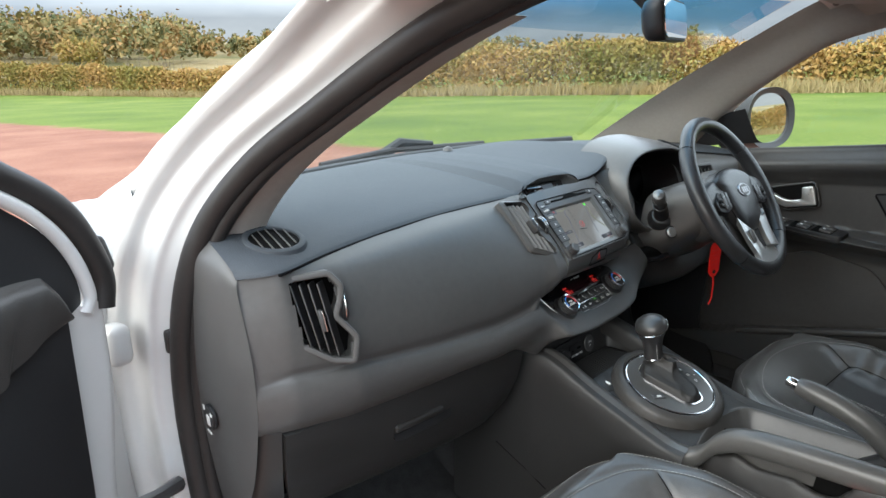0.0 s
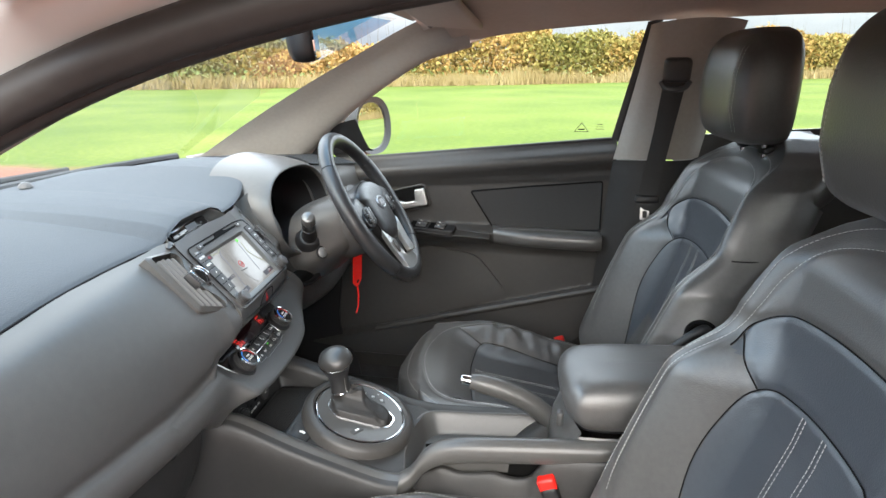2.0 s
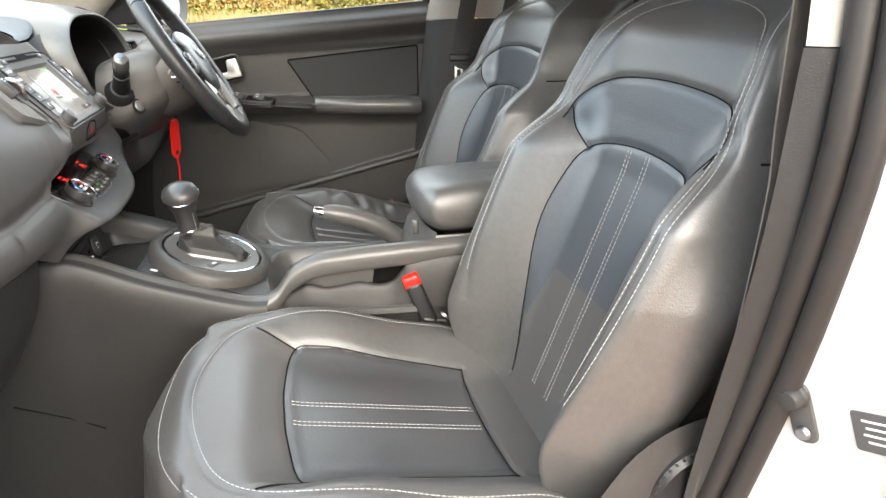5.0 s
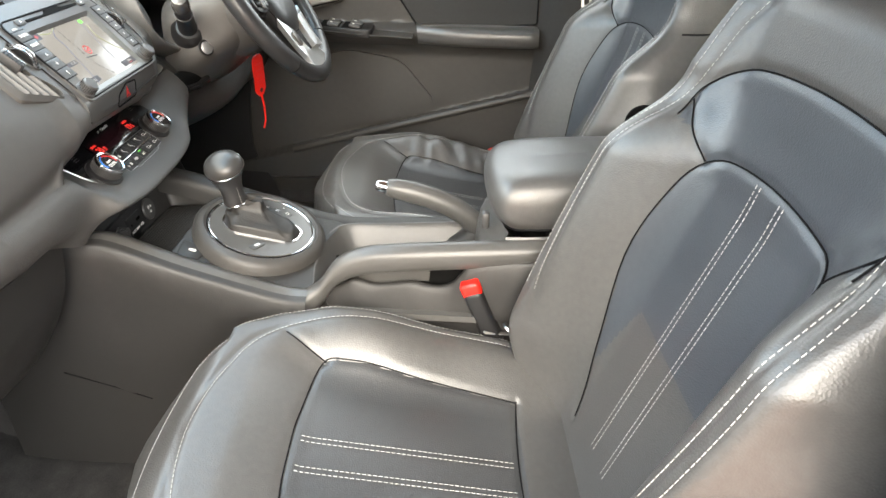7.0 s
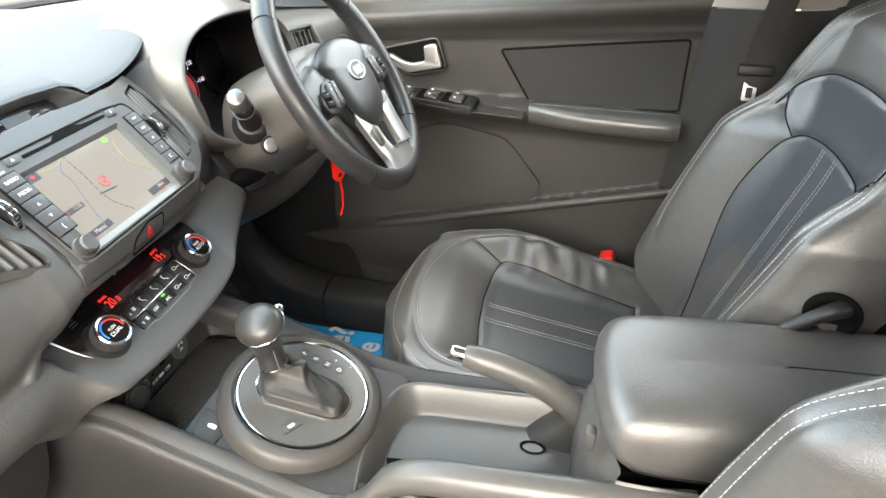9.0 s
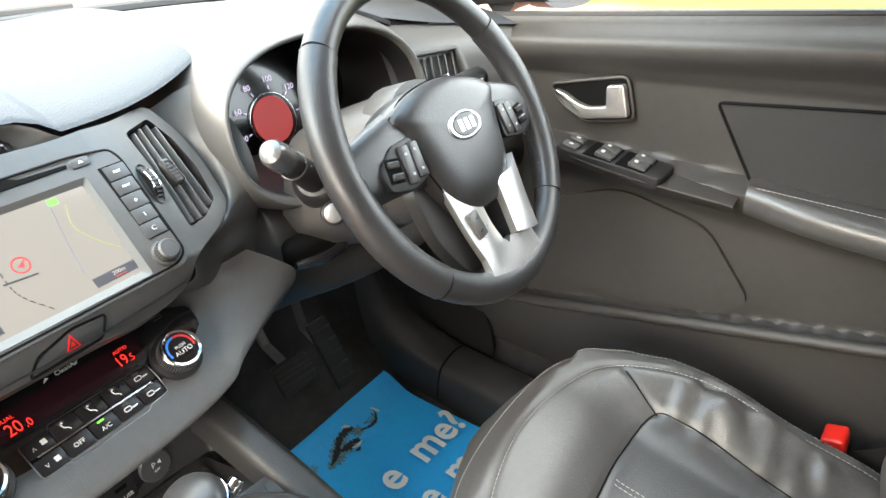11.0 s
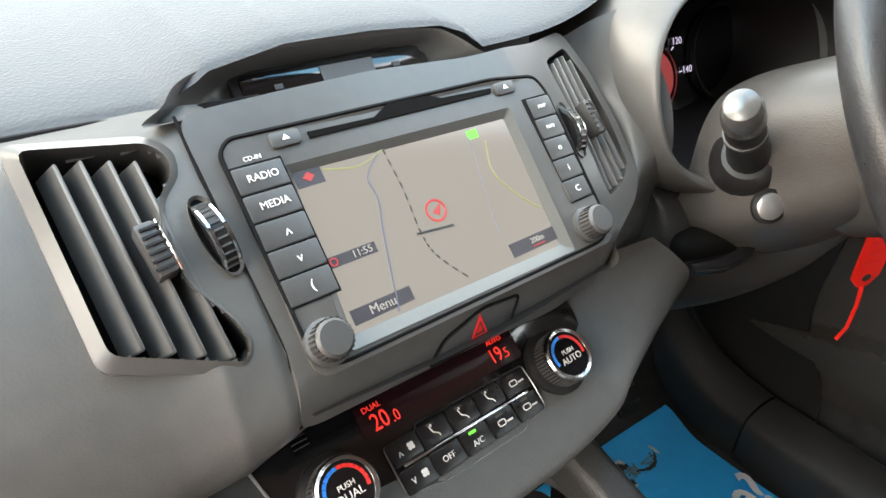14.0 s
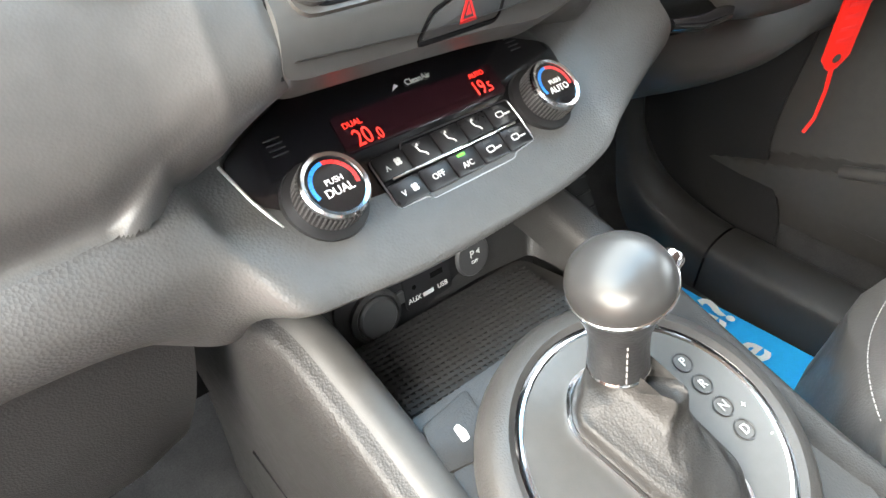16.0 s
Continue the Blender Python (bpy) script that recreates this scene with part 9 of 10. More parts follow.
for s in (-1, 1):
    SP = [[WH @ Vector((s * 0.066, 0.047, -0.008)), WH @ Vector((s * 0.115, 0.036, -0.006)), WH @ Vector((s * 0.165, 0.022, -0.002))], [WH @ Vector((s * 0.075, 0.032, 0.007)), WH @ Vector((s * 0.115, 0.028, 0.008)), WH @ Vector((s * 0.168, 0.014, 0.005))], [WH @ Vector((s * 0.075, -0.012, 0.007)), WH @ Vector((s * 0.115, -0.016, 0.008)), WH @ Vector((s * 0.168, -0.018, 0.005))], [WH @ Vector((s * 0.066, -0.040, -0.004)), WH @ Vector((s * 0.115, -0.036, -0.004)), WH @ Vector((s * 0.164, -0.036, 0.0))]]
    bm = loft(SP, 12, 12)
    bmesh.ops.recalc_face_normals(bm, faces=bm.faces[:])
    part("spoke", bm, M_rim, sw_)
    kp = part("key_pad", slab(round_poly([(s * a, b) for a, b in ((0.080, 0.013), (0.112, 0.010), (0.138, -0.010), (0.134, -0.030), (0.105, -0.036), (0.074, -0.030))][::s], 0.007, 4), 0.008, WH @ pose(0, 0, 0.0122), 0.0012), M_black, sw_)
    for a, b, w, h in ((0.0855, -0.0105, 0.0135, 0.036), (0.1005, -0.0120, 0.0135, 0.038)):
        k = part("key", rbox((w, h, 0.006), 0.002, WH @ pose(s * a, b, 0.0130, 0, 0, 5 * s), 2), M_wheelkey, kp)
        for q in (-0.010, 0.010):
            part("key_mark", rbox((0.0035, 0.0026, 0.0004), 0, WH @ pose(s * a, b + q, 0.0161, 0, 0, 5 * s)), M_thread, k)
    # thin near-black plate for the shade in the toggle hollow
    part("key_well", rbox((0.019, 0.024, 0.001), 0, WH @ pose(s * 0.1205, -0.0125, 0.0126, 0, 0, 8 * s)), M_shade, kp)
    for q in (-0.006, 0.006):
        part("toggle", rbox((0.015, 0.0065, 0.004), 0.0012, WH @ pose(s * 0.1205, -0.0125 + q, 0.0142, 12, 0, 8 * s), 1), M_wheelkey, kp)
    LS = [[WH @ Vector((s * 0.016, -0.066, 0.008)), WH @ Vector((s * 0.013, -0.105, 0.008)), WH @ Vector((s * 0.008, -0.128, 0.010))], [WH @ Vector((s * 0.044, -0.062, 0.011)), WH @ Vector((s * 0.038, -0.103, 0.011)), WH @ Vector((s * 0.032, -0.133, 0.012))], [WH @ Vector((s * 0.063, -0.048, 0.007)), WH @ Vector((s * 0.055, -0.100, 0.007)), WH @ Vector((s * 0.049, -0.135, 0.010))]]
    bm = thick(loft(LS, 14, 12), -0.010)
    bmesh.ops.recalc_face_normals(bm, faces=bm.faces[:])
    ls = part("lower_spoke", bm, M_satin, sw_, "satin silver lower spoke")
    part("key", rbox((0.017, 0.030, 0.005), 0.003, WH @ pose(s * 0.041, -0.098, 0.0115, 2, 0, -10 * s), 2), M_stack, ls)
    for q in (-0.007, 0.007):
        part("key_mark", rbox((0.005, 0.002, 0.0004), 0, WH @ pose(s * 0.041, -0.098 + q, 0.0142, 2, 0, -10 * s)), M_lower, ls)
bm = thick(loft([[WH @ Vector((-0.049, -0.135, 0.010)), WH @ Vector((-0.032, -0.133, 0.012)), WH @ Vector((-0.008, -0.128, 0.010)), WH @ Vector((0, -0.134, 0.010)), WH @ Vector((0.008, -0.128, 0.010)), WH @ Vector((0.032, -0.133, 0.012)), WH @ Vector((0.049, -0.135, 0.010))], [WH @ Vector((x, -0.152, 0.012)) for x in (-0.051, -0.034, -0.016, 0, 0.016, 0.034, 0.051)], [WH @ Vector((x, -0.166, 0.013)) for x in (-0.056, -0.036, -0.018, 0, 0.018, 0.036, 0.056)]], 24, 8), -0.010)
bmesh.ops.recalc_face_normals(bm, faces=bm.faces[:])
part("lower_spoke", bm, M_satin, sw_, "satin silver lower spoke")
part("spoke_housing", slab(round_poly([(-0.088, -0.030), (-0.084, -0.095), (-0.058, -0.146), (0.058, -0.146), (0.084, -0.095), (0.088, -0.030)], 0.02, 4), 0.016, WH @ pose(0, 0, -0.010), 0.003), M_lower, sw_, "dark housing behind the lower spokes")
em = WH @ pose(-0.003, 0.001, 0.0222)
emb = part("emblem", lathe([(0, 0.0014), (0.019, 0.0016), (0.0215, 0.0026), (0.024, 0.0022), (0.0255, 0.0)], 36, em @ Matrix.Diagonal((1.17, 0.62, 1, 1))), M_steel, sw_, "oval silver maker's badge")
part("badge_face", lathe([(0, 0.0029), (0.0195, 0.0028), (0.0200, 0.0012)], 36, em @ Matrix.Diagonal((1.17, 0.58, 1, 1))), M_key, emb)
for k in (-1, 0, 1):
    part("badge_bar", slab(rect(0.0075, 0.0125), 0.0005, em @ pose(k * 0.0105, 0, 0.0034)), M_steel, emb)
part("column_shroud", tube([WH @ Vector((0, 0, -0.014)), WH @ Vector((0, -0.004, -0.050)), WH @ Vector((0, -0.010, -0.110))], [0.070, 0.082, 0.066], 32), M_column, sw_, "grained cover behind the wheel hub")

# shroud behind the wheel with starter key ring, stalks and column lever
col = thing("steering_column", (0.34, 0.60, 0.90), "dark grey steering column shroud with ignition button and lever", "steering column")
CS = [[(0.235, 0.640, 0.955), (0.245, 0.585, 0.965), (0.262, 0.535, 0.985), (0.275, 0.510, 1.00)], [(0.240, 0.650, 0.905), (0.252, 0.590, 0.920), (0.280, 0.530, 0.950), (0.300, 0.500, 0.97)], [(0.300, 0.655, 0.872), (0.322, 0.590, 0.882), (0.345, 0.530, 0.930), (0.350, 0.500, 0.955)], [(0.440, 0.655, 0.878), (0.430, 0.590, 0.890), (0.420, 0.530, 0.930), (0.410, 0.500, 0.960)], [(0.470, 0.640, 0.960), (0.455, 0.585, 0.970), (0.440, 0.535, 0.985), (0.425, 0.510, 1.0)], [(0.440, 0.640, 1.03), (0.430, 0.585, 1.05), (0.415, 0.535, 1.06), (0.40, 0.515, 1.065)], [(0.270, 0.640, 1.03), (0.275, 0.585, 1.05), (0.285, 0.535, 1.06), (0.295, 0.515, 1.065)]]
bm = loft([[r[k] for r in CS] for k in range(4)], 56, 20, True)
bmesh.ops.recalc_face_normals(bm, faces=bm.faces[:])
part("shroud", bm, M_column, col)
ig = plane_of((0.2465, 0.5685, 0.957), (0.86, -0.5, 0), (0.15, 0.25, 0.95))
part("ignition_ring", lathe([(0.0145, 0.0), (0.014, 0.003), (0.0115, 0.004)], 28, ig), M_black, col)
part("ignition_button", lathe([(0, 0.006), (0.009, 0.0058), (0.0108, 0.0045), (0.011, 0.001)], 28, ig), M_satin, col, "satin round button")
for k, (a, h) in enumerate(((-176, -0.034), (-157, -0.040))):
    ca, sa = math.cos(radians(a)), math.sin(radians(a))
    out = WH.to_3x3() @ Vector((ca, sa, 0))
    part("screw_hole", lathe([(0, -0.002), (0.0055, -0.002), (0.0065, 0.001), (0.0085, 0.0014), (0.0095, 0.0)], 20, plane_of(WH @ Vector((0.0775 * ca, 0.0775 * sa - 0.003, h)), (WH.to_3x3() @ Vector((0, 0, 1))).cross(out), WH.to_3x3() @ Vector((0, 0, 1)))), M_satin if k == 0 else M_shade, sw_)
# solid near-black block stands for the shaded recess behind the lever
part("lever_recess", rbox((0.085, 0.030, 0.040), 0.012, pose(0.252, 0.620, 0.896, 8, 0, -8), 3), M_shade, col)
part("column_lever", tube([(0.212, 0.606, 0.892), (0.240, 0.598, 0.890), (0.270, 0.594, 0.892), (0.290, 0.600, 0.899)], [0.010, 0.012, 0.011, 0.005], 16, flat=0.6, up=(0, 0.3, 1)), M_gloss, col, "black column adjuster lever")
stk = thing("control_stalk", (0.30, 0.57, 1.03), "black lighting stalk with a glossy dark grey tip", "control stalk", "stalks")
part("boot", tube([(0.276, 0.610, 0.972), (0.262, 0.601, 0.981), (0.250, 0.596, 0.989), (0.244, 0.593, 0.993)], [0.034, 0.033, 0.029, 0.020], 24), M_black, stk)
part("shaft", tube([(0.250, 0.596, 0.989), (0.228, 0.586, 1.007), (0.206, 0.5765, 1.0255), (0.194, 0.571, 1.036)], [0.0170, 0.0150, 0.0142, 0.0140], 18), M_black, stk)
part("collar", tube([(0.2115, 0.579, 1.021), (0.2085, 0.5776, 1.0235)], 0.0156, 18), M_key, stk)
# dark gloss tip, its grey raised to carry some of the windscreen's reflection
part("tip", tube([(0.194, 0.571, 1.036), (0.186, 0.5677, 1.0424), (0.178, 0.564, 1.049), (0.1735, 0.562, 1.0528), (0.1715, 0.561, 1.0545)], [0.0148, 0.0148, 0.0140, 0.0115, 0.006], 20), mat("glossy_tip", (0.075, 0.075, 0.073), 0.24, spec=0.9, vary=0.15, vscale=30), stk, "glossy dark grey twist tip")
for k in range(4):
    f = k / 3
    part("print_mark", rbox((0.004, 0.0008, 0.003), 0, pose(0.242 - 0.026 * f, 0.5785 - 0.012 * f, 1.004 + 0.022 * f, 20, 40, 0)), M_mark, stk)
stk2 = thing("control_stalk", (0.42, 0.56, 1.05), "black wiper stalk behind the wheel", "control stalk", "stalks")
part("shaft", tube([(0.405, 0.590, 1.032), (0.432, 0.574, 1.040), (0.458, 0.562, 1.047)], [0.014, 0.0130, 0.0125], 16), M_black, stk2)
part("collar", tube([(0.452, 0.565, 1.0455), (0.460, 0.561, 1.0475)], 0.0142, 16), M_key, stk2)
part("tip", tube([(0.458, 0.562, 1.047), (0.480, 0.5525, 1.054), (0.492, 0.547, 1.058), (0.497, 0.545, 1.0595)], [0.0145, 0.0150, 0.0140, 0.010], 16), M_black, stk2)
part("print_mark", rbox((0.007, 0.0008, 0.007), 0, pose(0.480, 0.5370, 1.0555, 0, -15, -22)), M_mark, stk2)
part("print_mark", rbox((0.004, 0.0008, 0.005), 0, pose(0.452, 0.5500, 1.047, 0, -15, -22)), M_mark, stk2)

# red key tag that hangs below the wheel
tagt = thing("key_tag", (0.47, 0.57, 0.72), "red plastic key tag with a thin tail", "key tag")
TM = plane_of((0.456, 0.563, 0.851), (0.92, -0.35, 0.12), (-0.18, -0.1, 0.97))
part("tag", slab(round_poly([(-0.0165, 0.036), (-0.010, 0.046), (0.010, 0.046), (0.0165, 0.036), (0.0165, -0.034), (0.006, -0.048), (-0.006, -0.048), (-0.0165, -0.034)], 0.003, 3), 0.003, TM, 0.0006), M_red, tagt)
for k in range(4):
    part("embossed_bar", slab(rect(0.020, 0.004), 0.0006, TM @ pose(0, 0.026 - 0.013 * k, 0.0008)), M_redprint, tagt)
part("eyelet", lathe([(0, 0.0004), (0.0045, 0.0003), (0.005, 0.0)], 16, TM @ pose(0, -0.034, 0.0006)), M_soil, tagt)
part("tail", tube([TM @ Vector((0, -0.046, -0.001)), TM @ Vector((0.003, -0.075, 0.0)), TM @ Vector((0.0, -0.108, 0.002)), TM @ Vector((-0.008, -0.125, 0.002))], [0.0026, 0.0022, 0.002, 0.0022], 8), M_red, tagt)
part("loop", tube([TM @ Vector((0, 0.044, 0)), TM @ Vector((-0.01, 0.070, 0.0)), TM @ Vector((-0.03, 0.085, 0.0))], 0.0018, 6), M_red, tagt)

# inside mirror on its stem
im_ = thing("inside_mirror", (0.03, 0.50, 1.44), "black framed inside rear-view mirror on a stem", "mirror")
IM = plane_of((0.020, 0.468, 1.385), (0.94, 0.34, 0.02), (0.02, 0.10, 0.99))
io = round_poly(rect(0.215, 0.068), 0.024, 6)
shl = []
for s, h in [(0.97, 0.006), (1.0, 0.001), (1.0, -0.010), (0.90, -0.024), (0.60, -0.032)]:
    shl.append([IM @ Vector((a * (1 - (1 - s) * 0.5), b * s, h)) for a, b in io])
part("case", caps(loft(shl, 48, 12, True)), M_black, im_)
part("mirror_pane", slab([(a * 0.94, b * 0.86) for a, b in io], 0.002, IM @ pose(0, 0, 0.0085)), M_mirror, im_)
part("stem", tube([(0.018, 0.495, 1.392), (0.010, 0.515, 1.415), (0.0, 0.525, 1.435)], [0.010, 0.009, 0.014], 12), M_black, im_)
# sun visors and roof console
for s in (-1, 1):
    sv = thing("sun_visor", (s * 0.33, 0.33, 1.43), "pale grey folded sun visor under the headliner", "sun visor", "sun visors")
    part("flap", rbox((0.34, 0.13, 0.016), 0.007, pose(s * 0.315, 0.318, 1.442, 5, s * 5, 0), 3), M_roof, sv)
    part("pivot", tube([(s * 0.49, 0.375, 1.428), (s * 0.47, 0.372, 1.432)], 0.007, 10), M_key, sv)
rc = thing("roof_console", (0, 0.30, 1.44), "pale grey roof lamp console by the mirror", "roof lamp")
part("housing", rbox((0.16, 0.16, 0.028), 0.012, pose(0.0, 0.31, 1.455, 4), 3), M_roof, rc)
part("lens", rbox((0.05, 0.05, 0.006), 0.002, pose(-0.04, 0.30, 1.4395, 4), 2), M_satin, rc)

# driver's seat belt: anchor, webbing, tongue
sb = thing("seat_belt", (0.63, -0.15, 0.98), "black seat belt hanging from the door pillar", "seat belt", "seat belts")
part("anchor_cover", rbox((0.035, 0.062, 0.058), 0.012, pose(0.594, -0.178, 1.326, 0, -18, 0), 3), M_key, sb)
part("anchor_loop", tube(curve([(0.590, -0.208, 1.300), (0.585, -0.196, 1.286), (0.584, -0.175, 1.282), (0.586, -0.154, 1.286), (0.590, -0.144, 1.300)], 16), 0.006, 10), M_key, sb)
web = [[(0.590, -0.200, 1.300), (0.588, -0.175, 1.300), (0.590, -0.150, 1.300)], [(0.616, -0.182, 1.17), (0.614, -0.160, 1.17), (0.616, -0.138, 1.17)], [(0.652, -0.165, 1.02), (0.650, -0.142, 1.02), (0.652, -0.119, 1.02)], [(0.664, -0.155, 0.88), (0.662, -0.132, 0.88), (0.664, -0.109, 0.88)], [(0.660, -0.12, 0.60), (0.658, -0.10, 0.60), (0.660, -0.08, 0.60)]]
part("webbing", thick(loft(web, 6, 24), 0.0016), M_belt, sb)
tg_ = part("tongue", rbox((0.010, 0.060, 0.020), 0.006, pose(0.650, -0.142, 1.012, 0, 8, 0), 3), M_black, sb, "belt tongue")
part("tongue_blade", ring_plate(round_poly(rect(0.022, 0.040), 0.003, 3), round_poly(rect(0.011, 0.018, 0, -0.006), 0.002, 3), 0.002, plane_of((0.6535, -0.139, 0.978), (0, -1, 0), (0.15, 0, 0.98))), M_satin, tg_, "bright steel blade")
# passenger's belt beside the nearside pillar
sb2 = thing("seat_belt", (-0.63, -0.15, 0.98), "grey-brown seat belt hanging beside the passenger seat", "seat belt", "seat belts")
web2 = [[(cx_ + 0.5 * w_, -0.200 - 0.022, z_), (cx_, -0.202, z_), (cx_ - 0.5 * w_, -0.200 + 0.022, z_)] for cx_, w_, z_ in ((-0.590, 0.040, 1.40), (-0.602, 0.038, 1.29), (-0.618, 0.026, 1.17), (-0.629, 0.017, 1.06), (-0.636, 0.015, 0.98), (-0.620, 0.014, 0.75), (-0.590, 0.014, 0.5))]
part("anchor_cover", rbox((0.030, 0.060, 0.055), 0.012, pose(-0.585, -0.205, 1.405), 3), M_key, sb2)
part("floor_anchor", rbox((0.030, 0.050, 0.060), 0.010, pose(-0.590, -0.200, 0.50), 3), M_black, sb2)
part("webbing", thick(loft(web2, 6, 24), 0.0016), mat("brown_grey_webbing", (0.085, 0.075, 0.068), 0.6, vary=0.15, vscale=20, bump=0.6, bscale=1400), sb2)

# pedals and the printed paper mat in the driver's footwell
for nm, px, w, h, lab in (("brake_pedal", 0.315, 0.075, 0.055, "black ribbed brake pedal"), ("accelerator_pedal", 0.435, 0.045, 0.14, "black hanging accelerator pedal")):
    pd = thing(nm, (px, 0.86, 0.45), lab, "pedal", "pedals")
    pm = plane_of((px, 0.80 if nm[0] == "b" else 0.85, 0.56 if nm[0] == "b" else 0.50), (1, 0, 0), (0, 0.55, 0.83))
    part("pad", rbox((w, h, 0.014), 0.004, pm, 2), M_grille, pd)
    for k in range(5):
        part("ridge", rbox((w * 0.9, 0.003, 0.004), 0.001, pm @ pose(0, (k - 2) * h / 5.5, 0.008), 1), M_lower, pd)
    part("arm", tube([pm @ Vector((0, 0, -0.005)), pm @ Vector((0, 0.06, -0.05)), (px, 1.0, 0.80)], 0.009, 8), M_steel, pd)


def paper_z(u, v):
    """Height of the sheet, which curls up at its far edge and is buckled round the tear."""
    near = math.exp(-(((u - 0.62) / 0.26) ** 2 + ((v - 0.82) / 0.10) ** 2))
    return 0.3645 + 0.004 * noise.noise((u * 3.1, v * 3.3, 0.5)) + 0.028 * smooth(v, 0.80, 1.0) ** 1.5 + 0.005 * near * noise.noise((u * 16, v * 22, 2.5))


def paper():
    bm = grid(lambda u, v: (0.160 + 0.385 * u, 0.385 + 0.442 * v, paper_z(u, v)), 70, 80)
    return turned(thick(bm, -0.0006), (0.545, 0.827, 0), 4)


def on_paper(x, y, lift):
    """A point just above the sheet at a place on the floor."""
    c, s = math.cos(radians(-4)), math.sin(radians(-4))
    dx, dy = x - 0.545, y - 0.827
    u, v = (0.545 + dx * c - dy * s - 0.160) / 0.385, (0.827 + dx * s + dy * c - 0.385) / 0.442
    return (x, y, paper_z(u, v) + lift)


def torn(path, widths, lift, seed):
    """A ragged strip that lies on the sheet."""
    r = random.Random(seed)
    pts = curve([(x, y, 0) for x, y in path], 40)
    bm = bmesh.new()
    rows = []
    for k, p in enumerate(pts):
        d = (Vector(pts[min(k + 1, 39)]) - Vector(pts[max(k - 1, 0)])).normalized()
        w = float(np.interp(k / 39, np.linspace(0, 1, len(widths)), widths))
        a, b = (0.5 + 0.9 * r.random()) * w, (0.5 + 0.9 * r.random()) * w
        rows.append([bm.verts.new(on_paper(p[0] - d.y * q, p[1] + d.x * q, lift)) for q in (a, a * 0.3, -b * 0.3, -b)])
    for a, b in zip(rows, rows[1:]):
        for j in range(3):
            bm.faces.new((a[j], a[j + 1], b[j + 1], b[j]))
    bmesh.ops.recalc_face_normals(bm, faces=bm.faces[:])
    return thick(bm, -0.0003)


pm_ = thing("paper_mat", (0.36, 0.6, 0.36), "bright blue printed paper mat with white words, torn and stained", "paper mat")
sheet = part("sheet", paper(), M_blue, pm_)
for tx, px, py, sz in (("e", 0.365, 0.640, 0.088), ("me?", 0.490, 0.640, 0.088), ("se", 0.362, 0.560, 0.080), ("me", 0.475, 0.560, 0.080)):
    writing("word", tx, sz, pose(px, py, 0.3705), M_white, pm_, "CENTER", 0.0003, 0.92, bold=0.022)
part("badge", ring_plate([(0.03 * math.cos(a), 0.024 * math.sin(a)) for a in np.linspace(0, 6.283, 25)[:-1]], [(0.024 * math.cos(a), 0.018 * math.sin(a)) for a in np.linspace(0, 6.283, 25)[:-1]], 0.0004, pose(0.50, 0.455, 0.3702)), M_white, pm_)
for k in range(3):
    part("badge_bar", slab(rect(0.030 - 0.006 * k, 0.007), 0.0004, pose(0.50, 0.465 - 0.012 * k, 0.3704)), M_white, pm_)
M_smear = mat("scuffed_paper", (0.10, 0.20, 0.26), 0.8, vary=0.5, vscale=90)
M_torn = mat("white_torn_paper", (0.55, 0.58, 0.58), 0.8, vary=0.3, vscale=120)
part("scuff", torn([(0.312, 0.742), (0.345, 0.752), (0.385, 0.762), (0.415, 0.766)], [0.004, 0.016, 0.018, 0.006], 0.0007, 4), M_smear, pm_, "grey scuffed patch")
part("scuff", torn([(0.425, 0.770), (0.445, 0.766), (0.466, 0.778)], [0.003, 0.007, 0.003], 0.0007, 5), M_smear, pm_)
part("scuff", torn([(0.272, 0.748), (0.288, 0.757), (0.300, 0.764)], [0.003, 0.008, 0.003], 0.0007, 9), M_smear, pm_)
part("tear", torn([(0.320, 0.745), (0.345, 0.757), (0.365, 0.772), (0.385, 0.776), (0.403, 0.774)], [0.002, 0.006, 0.005, 0.007, 0.002], 0.0014, 6), M_soil, pm_, "black ragged tear")
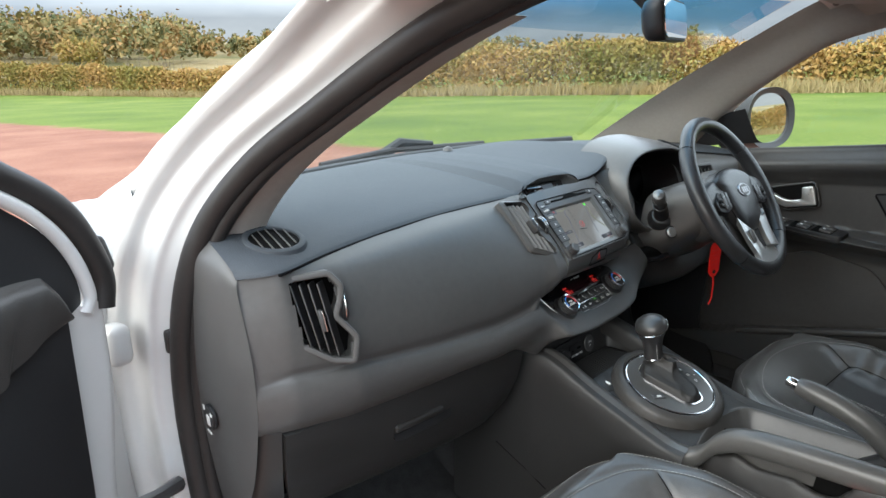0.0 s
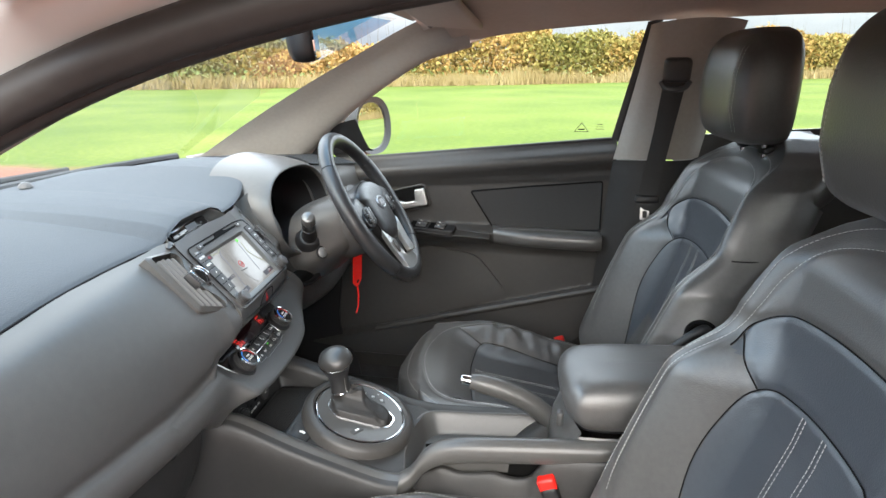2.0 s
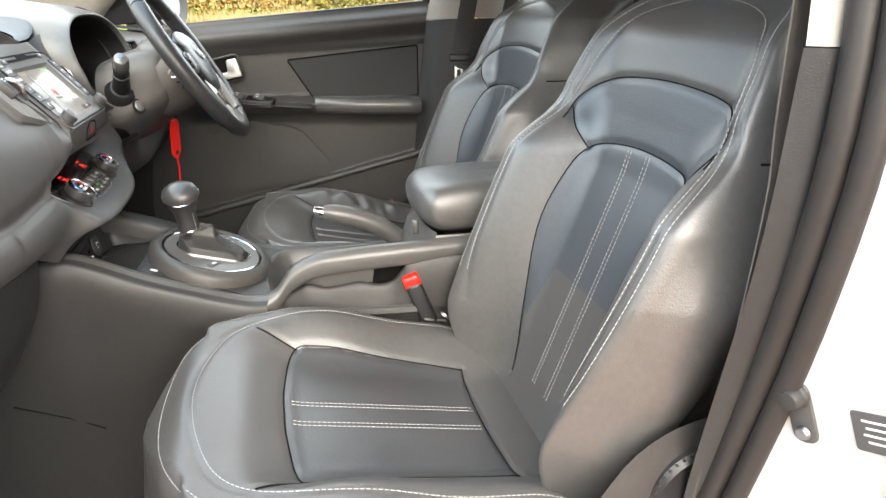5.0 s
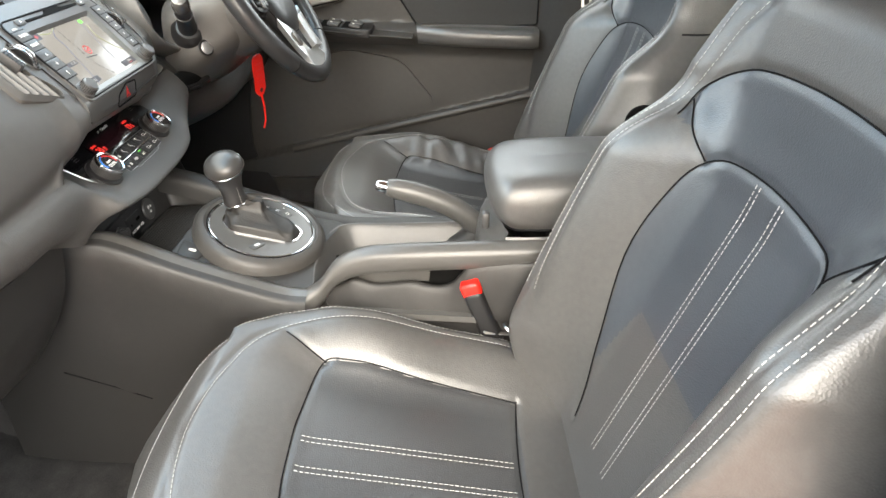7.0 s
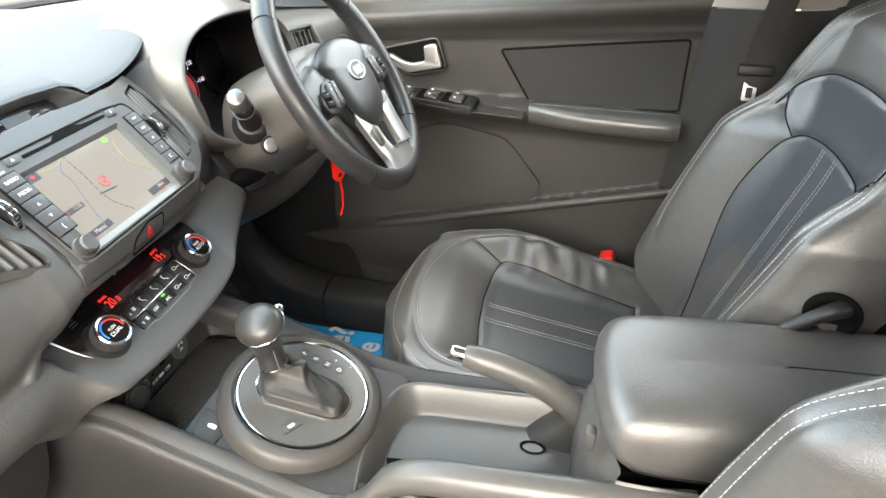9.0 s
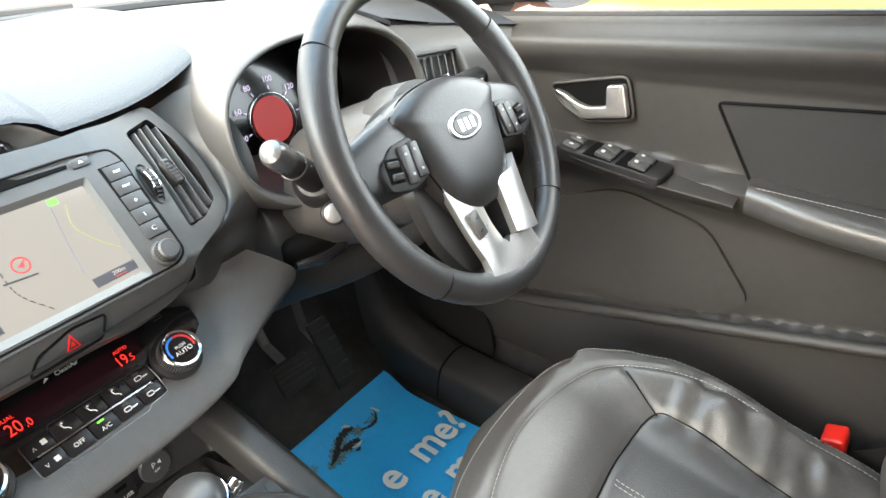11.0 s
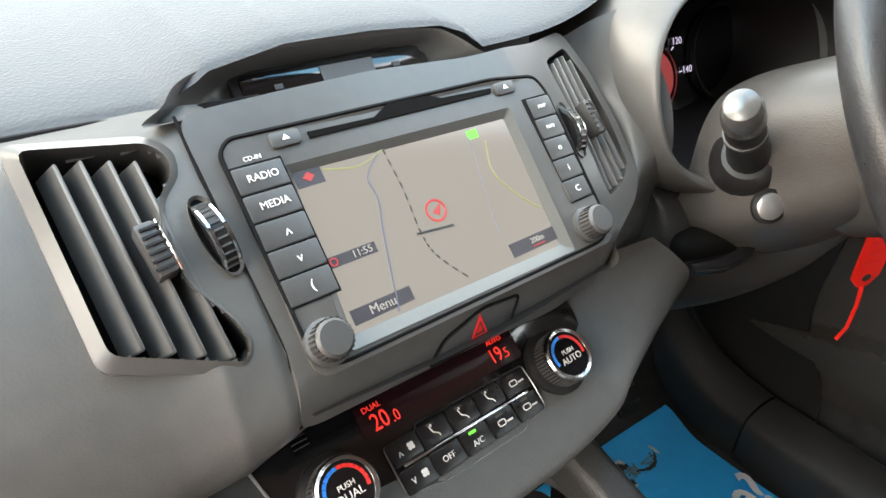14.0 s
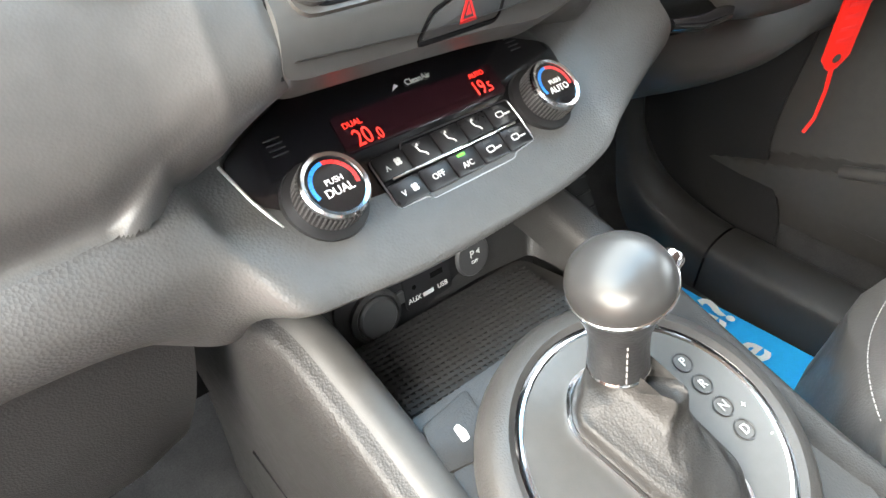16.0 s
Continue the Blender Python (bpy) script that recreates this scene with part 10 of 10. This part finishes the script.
part("tear", torn([(0.352, 0.755), (0.368, 0.752), (0.382, 0.754), (0.396, 0.752)], [0.003, 0.008, 0.005, 0.004], 0.0014, 7), M_soil, pm_)
part("tear", torn([(0.410, 0.762), (0.428, 0.757), (0.445, 0.758), (0.458, 0.768), (0.463, 0.780)], [0.001, 0.003, 0.003, 0.002, 0.001], 0.0014, 8), M_soil, pm_)
part("tear", torn([(0.372, 0.738), (0.378, 0.735), (0.384, 0.737)], [0.001, 0.004, 0.001], 0.0014, 12), M_soil, pm_)
part("torn_edge", torn([(0.372, 0.746), (0.385, 0.743), (0.398, 0.746)], [0.001, 0.004, 0.001], 0.0020, 13), M_torn, pm_)
part("torn_edge", torn([(0.384, 0.785), (0.392, 0.783), (0.400, 0.779)], [0.001, 0.003, 0.001], 0.0020, 14), M_torn, pm_)
part("torn_edge", torn([(0.458, 0.783), (0.465, 0.775), (0.469, 0.768)], [0.001, 0.003, 0.001], 0.0020, 15), M_torn, pm_)
# keys that lie between the seat and the console
kk = thing("car_keys", (-0.12, 0.01, 0.62), "small bunch of keys with a blue fob beside the seat", "keys")
part("key_blade", rbox((0.008, 0.045, 0.003), 0.001, pose(-0.120, 0.026, 0.634, 20, 10, 30), 1), M_satin, kk)
part("key_bow", lathe([(0, 0.002), (0.012, 0.002), (0.0125, -0.002), (0, -0.002)], 16, pose(-0.113, 0.008, 0.638, 40, 20, 0)), M_steel, kk)
part("fob", rbox((0.03, 0.036, 0.012), 0.005, pose(-0.116, -0.022, 0.636, 15, 10, 20), 3), M_blueled, kk)
# wiper at the screen's foot, outside
wp = thing("wiper", (0.0, 1.25, 1.08), "black wiper at the foot of the windscreen", "wiper")
part("blade", tube([(-0.25, 1.215, 1.105), (-0.02, 1.245, 1.118), (0.30, 1.215, 1.112)], 0.008, 8), M_rubber, wp)
part("arm", tube([(-0.05, 1.27, 1.09), (0.02, 1.25, 1.135), (0.12, 1.235, 1.125)], [0.02, 0.014, 0.008], 8), M_black, wp)
